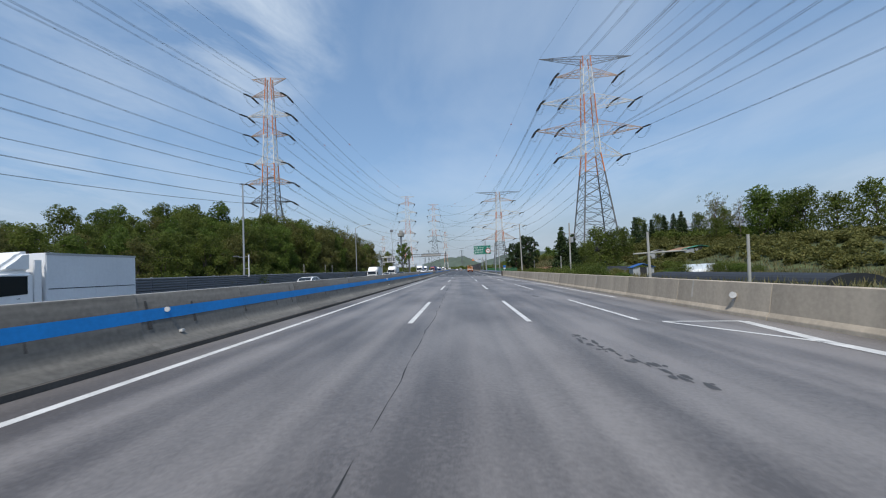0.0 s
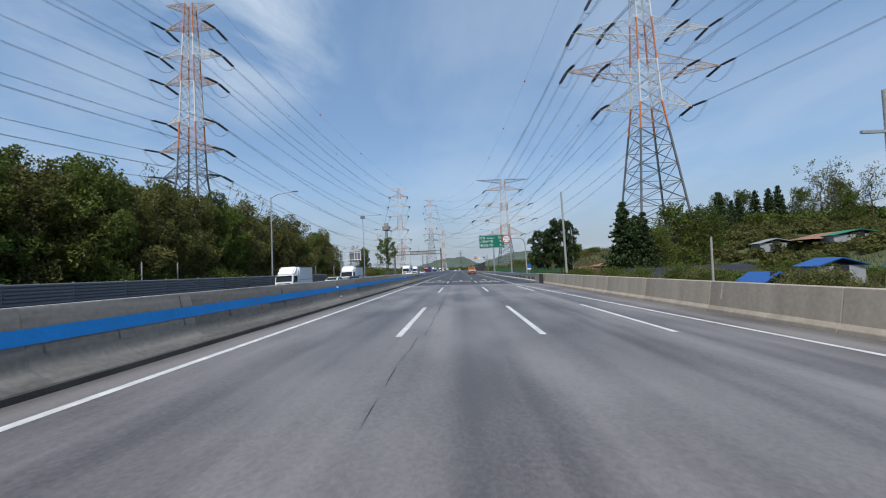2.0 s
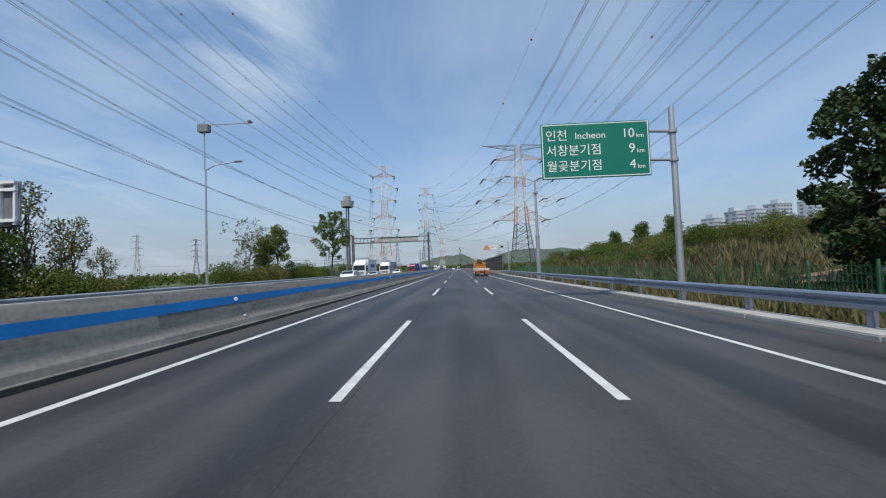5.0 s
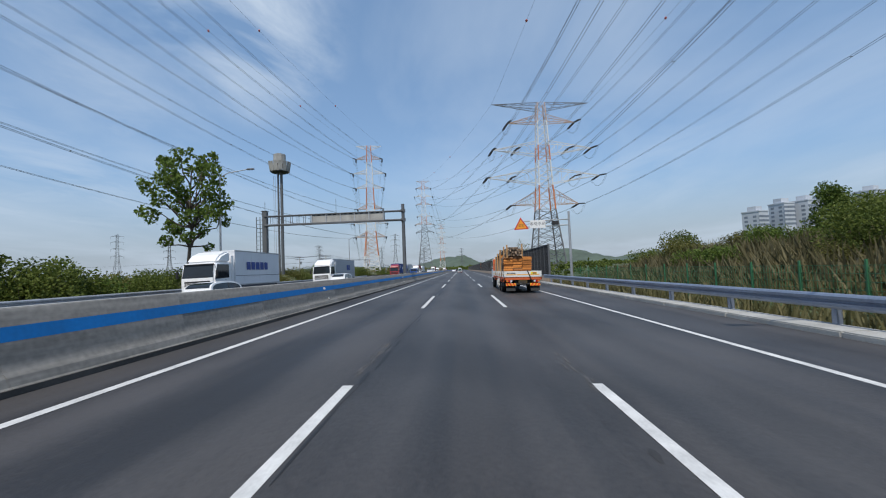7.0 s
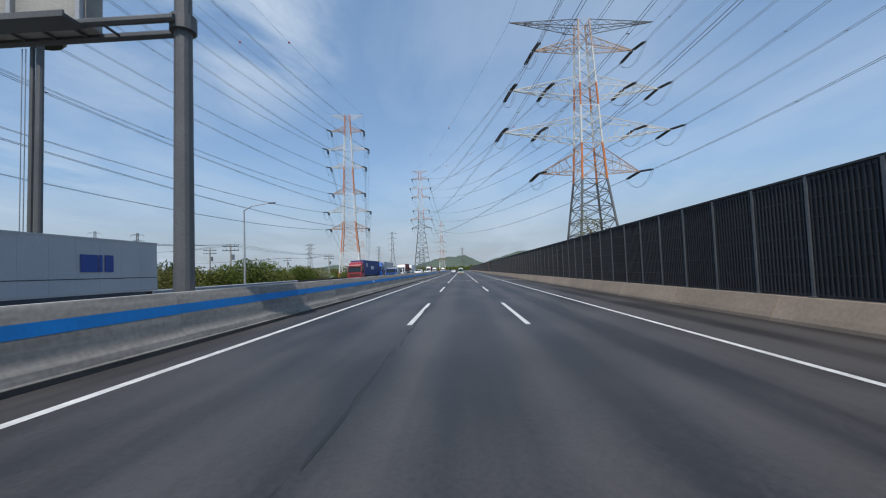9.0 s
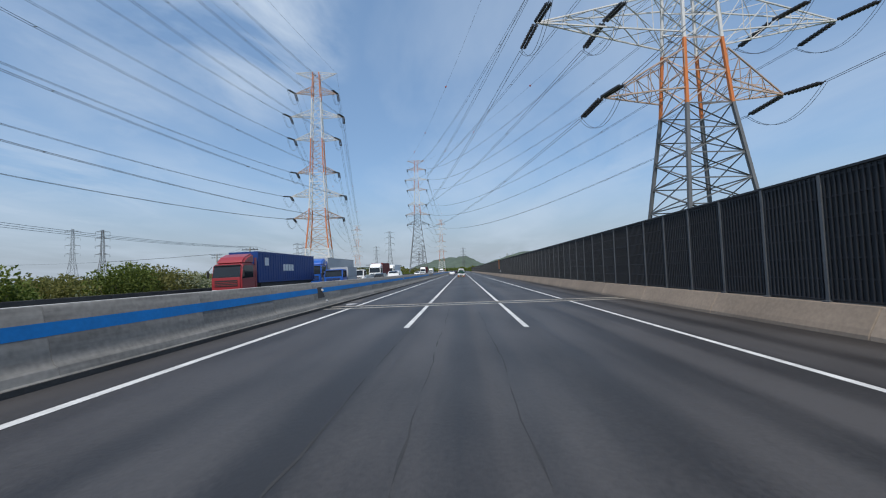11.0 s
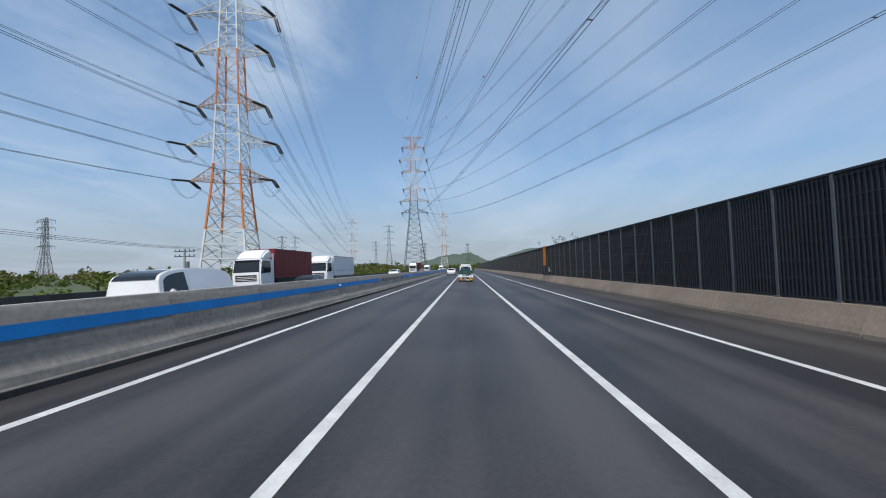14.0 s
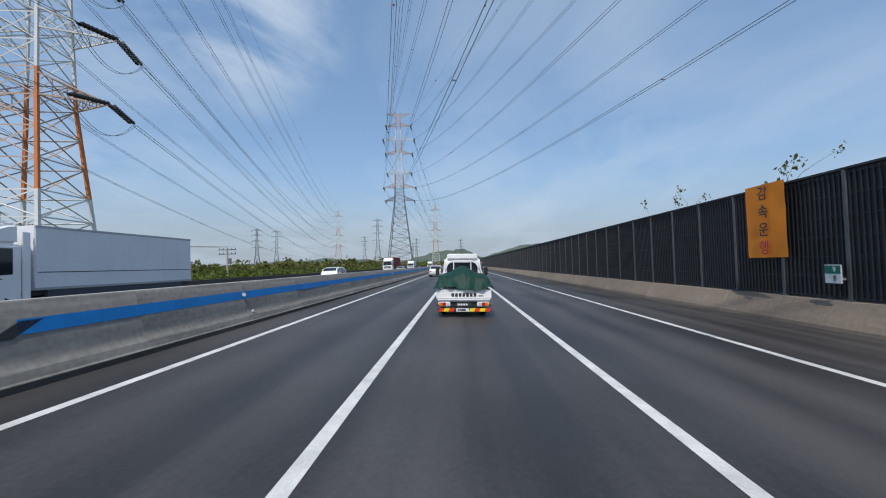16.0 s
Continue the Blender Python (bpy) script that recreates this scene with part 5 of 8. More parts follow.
def bars(name, parent, x, y, z, widths, h, mat, face="y", gap=0.25, depth=0.006, label=""):
    """A row of plain bars in place of lettering that is not to be read."""
    s = Shape()
    u = 0.0
    for w in widths:
        if face == "y":
            s.box(x + u, x + u + w, y - depth, y + 0.002, z, z + h)
        else:
            s.box(x - 0.002, x + depth, y + u, y + u + w, z, z + h)
        u += w * (1 + gap)
    return part(name, s, mat, parent, label)


def cab(parent, w, y0, L, z0, z1, mat, slope=0.12, deflector=True, dark_visor=False):
    """A cab-over lorry cab with its front at y0 + L: body, windows, lamps, grille, bumper, mirrors."""
    h = z1 - z0
    yb, yf = y0, y0 + L
    body = Shape().prism([(yb, z0), (yf - 0.05, z0), (yf, z0 + 0.3 * h), (yf - 0.02, z0 + 0.5 * h), (yf - slope * h * 1.1, z1 - 0.06), (yf - slope * h * 1.3 - 0.1, z1), (yb, z1)], -w / 2, w / 2, "x")
    c = part("cab", body, mat, parent, bevel=0.11, segments=3)
    e = 0.012
    wz0, wz1 = z0 + 0.52 * h, z1 - 0.16
    yy = lambda z: yf - 0.02 - (slope * h * 1.1 - 0.02) * (z - z0 - 0.5 * h) / (0.5 * h - 0.06)
    s = Shape().add([(-w / 2 + 0.1, yy(wz0) + e, wz0), (w / 2 - 0.1, yy(wz0) + e, wz0), (w / 2 - 0.14, yy(wz1) + e, wz1), (-w / 2 + 0.14, yy(wz1) + e, wz1),
                     (-w / 2 + 0.1, yy(wz0) - 0.03, wz0), (w / 2 - 0.1, yy(wz0) - 0.03, wz0), (w / 2 - 0.14, yy(wz1) - 0.03, wz1), (-w / 2 + 0.14, yy(wz1) - 0.03, wz1)],
                    [(0, 1, 2, 3), (7, 6, 5, 4), (0, 4, 5, 1), (1, 5, 6, 2), (2, 6, 7, 3), (3, 7, 4, 0)])
    part("windscreen", s, M_GLASS, c)
    for sd in (-1, 1):
        x = sd * (w / 2 + 0.006)
        s = Shape().prism([(yb + 0.18 * L, wz0 - 0.05), (yf - 0.2, wz0 - 0.12), (yy(wz1) - 0.18, wz1), (yb + 0.18 * L, wz1)], x - 0.012, x + 0.012, "x")
        part("side_window", s, M_GLASS, c)
        s = Shape().prism([(yb + 0.31 * L, z0 + 0.12), (yf - 0.16, z0 + 0.12), (yf - 0.16, wz0 - 0.16), (yb + 0.31 * L, wz0 - 0.1)], x - 0.01, x + 0.004, "x")
        d = part("door", s, mat, c)
        part("door_handle", Shape().box(x - 0.01, x + 0.02, yb + 0.34 * L, yb + 0.34 * L + 0.14, wz0 - 0.24, wz0 - 0.2), M_CHASSIS, d)
        part("headlamp", Shape().box(sd * w / 2 - sd * 0.08, sd * w / 2 - sd * 0.46, yf - 0.05, yf + 0.035, z0 + 0.06, z0 + 0.22), M_LAMP_CLEAR, c, bevel=0.02)
        m = part("mirror", Shape().box(sd * (w / 2 + 0.14), sd * (w / 2 + 0.3), yf - 0.06, yf + 0.06, wz0, wz0 + 0.5), M_CHASSIS, c, bevel=0.03)
        part("mirror_arm", Shape().tube((sd * (w / 2 - 0.02), yf - 0.15, wz1 - 0.02), (sd * (w / 2 + 0.22), yf, wz0 + 0.45), 0.02, 6), M_CHASSIS, m)
    part("visor_band", Shape().box(-w * 0.44, w * 0.44, yy(wz1) - 0.06, yy(wz1) + 0.10, wz1 - 0.02, wz1 + 0.07), M_CHASSIS, c, "dark sun visor over the windscreen", bevel=0.02)
    for k in (-1, 0, 1):
        part("wiper", Shape().tube((0.5 * k - 0.2, yy(wz0) + 0.03, wz0 + 0.03), (0.5 * k + 0.22, yy(wz0 + 0.12) + 0.03, wz0 + 0.15), 0.012, 4), M_CHASSIS, c)
    part("grille", Shape().box(-w * 0.38, w * 0.38, yf - 0.04, yf + 0.02, z0 + 0.2 * h, z0 + 0.42 * h), M_CHASSIS, c, bevel=0.02)
    for k in range(3):
        part("grille_bar", Shape().box(-w * 0.37, w * 0.37, yf + 0.018, yf + 0.03, z0 + (0.235 + 0.055 * k) * h, z0 + (0.25 + 0.055 * k) * h), mat, c)
    part("lower_intake", Shape().box(-w * 0.3, w * 0.3, yf + 0.03, yf + 0.056, z0 - 0.26, z0 - 0.04), M_CHASSIS, c, bevel=0.015)
    part("bumper", Shape().box(-w / 2, w / 2, yf - 0.3, yf + 0.05, z0 - 0.34, z0 + 0.04), mat, c, bevel=0.05)
    part("number_plate", Shape().box(-0.26, 0.26, yf + 0.045, yf + 0.06, z0 - 0.22, z0 - 0.06), M_HYYELLOW, c)
    if deflector:
        s = Shape().prism([(yb + 0.05, z1 - 0.02), (yf - slope * h * 1.3 - 0.16, z1 - 0.02), (yf - slope * h - 0.42, z1 + 0.28), (yf - slope * h - 0.8, z1 + 0.56), (yb + 0.5, z1 + 0.8), (yb + 0.05, z1 + 0.86)], -w * 0.47, w * 0.47, "x")
        part("roof_deflector", s, mat, c, bevel=0.14, segments=3)
        for sd in (-1, 1):
            part("side_fairing", Shape().box(sd * (w / 2 - 0.06), sd * (w / 2 - 0.01), yb - 0.28, yb + 0.04, z0 + 0.1, z1 + 0.5), mat, c, bevel=0.02)
    if dark_visor:
        part("sun_visor", Shape().box(-w * 0.45, w * 0.45, yf - slope * h - 0.1, yf - slope * h + 0.16, z1 - 0.2, z1 - 0.1), M_CHASSIS, c, bevel=0.02)
    return c


def ribbed_box(parent, name, w, y0, y1, z0, z1, mat, ribs=0, label=""):
    b = part(name, Shape().box(-w / 2, w / 2, y0, y1, z0, z1), mat, parent, label, bevel=0.025)
    if ribs:
        for sd in (-1, 1):
            for k in range(ribs):
                y = y0 + 0.15 + (y1 - y0 - 0.3) * (k + 0.5) / ribs
                rb = Shape().prism([(y - 0.09, 0), (y - 0.05, 0.028), (y + 0.05, 0.028), (y + 0.09, 0)], z0 + 0.15, z1 - 0.15, "z",
                                   Matrix(((0, sd, 0, sd * w / 2), (1, 0, 0, 0), (0, 0, 1, 0), (0, 0, 0, 1))))
                part("side_rib", rb, mat, b)
    else:
        n = max(3, round((y1 - y0) / 1.25))
        for k in range(1, n):
            y = y0 + (y1 - y0) * k / n
            for sd in (-1, 1):
                part("panel_seam", Shape().box(sd * (w / 2 - 0.01), sd * (w / 2 + 0.006), y - 0.012, y + 0.012, z0 + 0.1, z1 - 0.1), mat, b)
        for sd in (-1, 1):
            part("lower_rail", Shape().box(sd * (w / 2 - 0.01), sd * (w / 2 + 0.012), y0 + 0.1, y1 - 0.1, z0 + 0.27 * (z1 - z0), z0 + 0.27 * (z1 - z0) + 0.035), M_SKIRT, b)
        for sd in (-1, 1):
            part("side_skirt", Shape().box(sd * (w / 2 - 0.05), sd * (w / 2 - 0.01), y0 + 0.9, y1 - 0.5, z0 - 0.34, z0 - 0.01), M_SKIRT, b, "dark lower skirt panel")
    for sd in (-1, 1):
        for z in (z0, z1 - 0.1):
            part("edge_rail", Shape().box(sd * (w / 2 - 0.02), sd * (w / 2 + 0.018), y0, y1, z, z + 0.1), M_GALV if mat in (M_BOXWHITE, M_GREYBOX) else mat, b)
    return b


def lorry(label, at, L, w, h, cab_mat, box_mat, cab_len=2.1, cab_h=None, ribs=0, floor=1.15, axles=(), deflector=True, r=0.5, group="oncoming lorries", body=True, text=None):
    """A cab-over lorry, front towards +y, with a closed body behind."""
    t = thing("lorry", label, "truck", group, at=at)
    cz = cab_h or h * 0.72
    cab(t, w * 0.97, L - cab_len, cab_len, r * 1.35, cz, cab_mat, deflector=deflector)
    ch = Shape()
    for sd in (-1, 1):
        ch.box(sd * 0.4 - 0.05, sd * 0.4 + 0.05, 0.1, L - 0.5, r * 1.2, r * 1.2 + 0.22)
    ch.box(-w / 2 + 0.1, w / 2 - 0.1, 0.3, L - cab_len - 0.2, floor - 0.2, floor - 0.02)
    part("chassis", ch, M_CHASSIS, t)
    for sd in (-1, 1):
        part("side_guard", Shape().box(sd * (w / 2 - 0.08), sd * (w / 2 - 0.03), 1.0, L - cab_len - 0.8, r * 0.9, floor - 0.08), M_CHASSIS, t)
    for y in axles or (1.6, L - cab_len * 0.55):
        for sd in (-1, 1):
            wheel(t, sd * (w / 2 - 0.16), y, r)
    if body:
        b = ribbed_box(t, "cargo_body", w, 0, L - cab_len - 0.4, floor, h, box_mat, ribs)
        if text:
            mat, y0, z0, widths, hh = text
            bars("body_lettering", b, -w / 2 - 0.034, y0, z0, widths, hh, mat, "x", label="plain bars of lettering on the side")
    return t


def car(label, at, L, w, h, mat, kind="sedan", group="cars"):
    """A car or van, front towards +y: a bevelled lower body, an arched roof, curved glass let into it."""
    t = thing("car" if kind != "van" else "van", label, "car" if kind != "van" else "van", group, at=at)
    belt = {"sedan": 0.62, "suv": 0.60, "van": 0.55}[kind] * h
    nose = {"sedan": 0.24, "suv": 0.22, "van": 0.14}[kind] * L
    tail = {"sedan": 0.09, "suv": 0.02, "van": 0.01}[kind] * L
    power = {"sedan": 0.78, "suv": 0.48, "van": 0.36}[kind]
    body = Shape().prism([(0.02, 0.32 * h), (0.0, 0.5 * h), (0.08, belt), (L - nose - 0.1, belt + 0.02), (L - 0.5, belt - 0.07 * h), (L - 0.16, belt - 0.16 * h), (L - 0.02, 0.34 * h), (L - 0.08, 0.17 * h), (0.1, 0.17 * h)], -w / 2, w / 2, "x")
    b = part("body", body, mat, t, bevel=0.09, segments=3)
    a0, a1 = tail, L - nose
    n = 16

    def roofline(shrink=1.0, low=0.0):
        mid, half = (a0 + a1) / 2, (a1 - a0) / 2
        return [(mid - half * shrink * math.copysign(abs(math.cos(math.pi * k / n)) ** 0.9, math.cos(math.pi * k / n)), belt - 0.02 + low + (h - belt + 0.02 - low) * (1 - 1.4 * (1 - shrink)) * math.sin(math.pi * k / n) ** power) for k in range(n + 1)]

    def half_width(z):
        return w / 2 - 0.03 - 0.17 * max(0, (z - belt) / (h - belt)) ** 1.2
    line = roofline()
    g = Shape().add([(sd * half_width(z), y, z) for sd in (-1, 1) for y, z in line],
                    [(k, k + 1, n + 2 + k, n + 1 + k) for k in range(n)] + [tuple(range(n, -1, -1)), tuple(range(n + 1, 2 * n + 2))])
    part("roof", g, mat, t, "arched roof and pillars", bevel=0.02)
    inner = roofline(0.90, 0.02)
    for sd in (-1, 1):
        cut = inner if kind != "van" else [q for q in inner if q[0] > a1 - 1.45]
        if kind == "van":
            cut = [(a1 - 1.45, belt)] + cut
        s = Shape()
        m = len(cut)
        s.add([(sd * (half_width(z) + e), y, z) for e in (-0.03, 0.01) for y, z in cut], [tuple(range(m)), tuple(range(2 * m - 1, m - 1, -1))] + [(k, (k + 1) % m, m + (k + 1) % m, m + k) for k in range(m)])
        part("side_window", s, M_GLASS, t)
        mid = (a0 + a1) / 2 - 0.15
        if kind != "van":
            zt = max(z for y, z in inner) - 0.02
            part("pillar", Shape().tube((sd * (half_width(belt) + 0.004), mid, belt), (sd * (half_width(zt) + 0.004), mid - 0.06, zt), 0.03, 6), M_CHASSIS, t)
        part("headlamp", Shape().box(sd * (w / 2 - 0.05), sd * (w / 2 - 0.42), L - 0.3, L - 0.03, 0.40 * h, 0.49 * h), M_LAMP_CLEAR, t, bevel=0.03)
        part("tail_lamp", Shape().box(sd * (w / 2 - 0.03), sd * (w / 2 - 0.36), -0.012, 0.1, 0.46 * h, 0.54 * h), M_LAMP_RED, t, bevel=0.02)
        part("door_mirror", Shape().box(sd * w / 2, sd * (w / 2 + 0.17), a1 - 0.55, a1 - 0.40, belt + 0.02, belt + 0.15), mat, t, bevel=0.04)
        for y in (0.19 * L, 0.8 * L):
            wheel(t, sd * (w / 2 - 0.1), y, 0.32, 0.2)
    for name, picks in (("windscreen", range(n, n - 7, -1)), ("rear_window", range(0, 6))):
        if name == "rear_window" and kind == "van":
            continue
        pts = [line[k] for k in picks if belt + 0.03 < line[k][1] < h - 0.05]
        sgn = 1 if name == "windscreen" else -1
        s = Shape().add([(sd * (half_width(z) - 0.09), y + sgn * e, z + e) for e in (-0.02, 0.012) for sd in (-1, 1) for y, z in pts],
                        [(o + k, o + k + 1, o + len(pts) + k + 1, o + len(pts) + k) for o in (0, 2 * len(pts)) for k in range(len(pts) - 1)])
        part(name, s, M_GLASS, t)
    part("grille", Shape().box(-w * 0.28, w * 0.28, L - 0.12, L + 0.005, 0.26 * h, 0.38 * h), M_CHASSIS, t, bevel=0.02)
    return t


def oncoming(x, y):
    """The pose of an oncoming vehicle whose front end stands at y."""
    return pose(x, y, road_z(x), 0, 1.1, 180)


def at_front(make, label, x, front, L, *a, **k):
    """Stand an oncoming vehicle with its front end at the given place."""
    return make(label, oncoming(x, front + L), L, *a, **k)


LANE3, LANE2, LANE1 = -18.4, -14.7, -11.1
at_front(lorry, "white box lorry with a grey-white cargo body", LANE3, 1.7, 6.9, 2.25, 3.05, M_WHITE, M_BOXWHITE, 1.75, 2.25, floor=0.95, r=0.4)
at_front(car, "white sedan with dark windows", LANE3, 34.0, 4.7, 1.82, 1.46, M_WHITE)
at_front(lorry, "small white box lorry with a roof deflector", LANE3, 72.0, 5.8, 1.95, 2.75, M_WHITE, M_BOXWHITE, 1.6, 1.95, floor=0.85, r=0.34)
at_front(car, "dark blue-black sedan car", LANE2, 85.0, 4.7, 1.82, 1.45, M_DARKCAR)
at_front(car, "glossy white sedan car with dark glass", LANE3, 86.8, 4.9, 1.85, 1.44, M_WHITE)
at_front(lorry, "white box lorry behind other traffic", LANE3, 96.0, 7.0, 2.1, 2.85, M_WHITE, M_BOXWHITE, 1.8, 2.2, floor=0.95, r=0.4)
at_front(lorry, "white lorry with a lettered grey furniture body", LANE3, 170.2, 10.4, 2.49, 3.85, M_WHITE, M_BOXWHITE, 2.3, 2.9, axles=(1.6, 2.9, 9.0), text=(M_INK_BLUE, 2.4, 2.35, (0.6, 0.6, 0.6, 0.6, 0.6), 0.62))
at_front(car, "white tall sport utility car with dark glass", LANE2, 147.4, 4.7, 1.9, 1.78, M_WHITE, "suv")
at_front(car, "white compact car half hidden by the median", LANE2, 163.5, 4.3, 1.75, 1.5, M_WHITE, "suv")
at_front(lorry, "white lorry with blue marks on a grey body", LANE3, 196.2, 12.6, 2.49, 3.8, M_WHITE, M_GREYBOX, 2.3, 2.9, axles=(1.6, 2.9, 11.0), text=(M_INK_BLUE, 3.0, 2.2, (0.5, 0.2, 0.9), 0.8))
at_front(car, "white tall compact car", LANE2, 190.0, 4.6, 1.8, 1.7, M_WHITE, "suv")
kl = at_front(lorry, "red-cabbed lorry with a navy shipping container", LANE3, 256.8, 16.0, 2.49, 3.95, M_REDCAB, M_NAVYBOX, 2.3, 2.9, ribs=26, floor=1.3, axles=(1.4, 2.7, 11.5, 14.4))
bars("container_lettering", kl, -1.245 - 0.034, 6.0, 2.3, (0.55, 0.55, 0.5, 0.5), 0.62, M_INK_WHITE, "x", 0.2, label="plain white bars of lettering")
bars("container_mark", kl, -1.245 - 0.034, 11.4, 2.75, (0.75,), 0.7, M_INK_WHITE, "x", label="plain pale square mark")
at_front(lorry, "blue flat-fronted lorry with a pale load", LANE2, 272.0, 6.4, 2.2, 2.55, M_BLUECAB, M_GREYBOX, 1.9, 2.3, floor=1.0, r=0.42, deflector=False)
at_front(lorry, "blue tractor lorry with a long grey trailer", LANE3, 275.2, 15.4, 2.5, 3.95, M_BLUECAB, M_GREYBOX, 2.3, 3.0, axles=(1.5, 2.8, 11.2, 13.8))
crane = at_front(lorry, "white flat-bed lorry with gear stacked on its cab", LANE2, 282.2, 6.6, 2.2, 1.5, M_WHITE, M_WHITE_DULL, 1.8, 2.25, floor=1.0, r=0.42, deflector=False)
rack = Shape()
for x in (-0.8, 0.8):
    rack.tube((x, 4.9, 2.3), (x, 6.2, 2.3), 0.03, 6)
for y in (4.9, 5.5, 6.1):
    rack.tube((-0.9, y, 2.25), (-0.9, y, 2.55), 0.025, 6)
    rack.tube((0.9, y, 2.25), (0.9, y, 2.55), 0.025, 6)
    rack.tube((-0.9, y, 2.5), (0.9, y, 2.5), 0.025, 6)
part("roof_rack", rack, M_CHASSIS, crane, "dark roof rack with gear")
at_front(car, "dark tall sport utility car", LANE2, 297.0, 4.7, 1.85, 1.68, M_DARKCAR, "suv")
at_front(car, "white panel van with plain sides", LANE1, 291.0, 5.1, 1.92, 1.93, M_WHITE, "van")
at_front(lorry, "white-cabbed lorry with a dark red container", LANE3, 312.2, 11.6, 2.49, 3.95, M_WHITE, M_REDBOX, 2.3, 3.0, ribs=24, floor=1.3, axles=(1.4, 2.7, 10.1))
at_front(lorry, "white lorry with a long pale box body", LANE3, 328.7, 12.3, 2.49, 3.75, M_WHITE, M_BOXWHITE, 2.3, 2.95, axles=(1.5, 2.8, 10.8))
at_front(car, "dark sedan beside a lorry", LANE2, 314.0, 4.7, 1.82, 1.45, M_DARKCAR)
at_front(car, "white tall sport utility car", LANE2, 360.0, 4.7, 1.88, 1.72, M_WHITE, "suv")
at_front(lorry, "white-cabbed lorry with a brown-red container", LANE3, 420.0, 15.0, 2.49, 3.95, M_WHITE, M_REDBOX, 2.3, 3.0, ribs=24, floor=1.3, axles=(1.4, 2.7, 10.6, 13.4))
at_front(car, "pale silver car far off", LANE2, 415.0, 4.6, 1.8, 1.46, M_SILVER)
at_front(lorry, "white box lorry far off", LANE3, 470.0, 9.0, 2.4, 3.4, M_WHITE, M_BOXWHITE, 2.0, 2.5)
at_front(lorry, "white box lorry far off", LANE2, 520.0, 8.0, 2.3, 3.2, M_WHITE, M_BOXWHITE, 2.0, 2.4)
for x, y, k, m in ((LANE2, 455, "sedan", M_DARKCAR), (LANE1, 500, "suv", M_WHITE), (LANE2, 545, "sedan", M_SILVER), (LANE3, 560, "suv", M_WHITE)):
    at_front(car, "car in the distant oncoming traffic", x, y, 4.6, 1.8, 1.5, m, k)
# traffic far ahead in our direction
car("white sedan car far ahead", pose(-3.6, 372, road_z(-3.6), 0, 1.1), 4.6, 1.8, 1.5, M_WHITE)
car("silver car far ahead", pose(0.1, 420, road_z(0.1), 0, 1.1), 4.6, 1.8, 1.6, M_SILVER, "suv")
car("dark car far ahead", pose(-3.6, 455, road_z(-3.6), 0, 1.1), 4.6, 1.8, 1.5, M_DARKCAR)


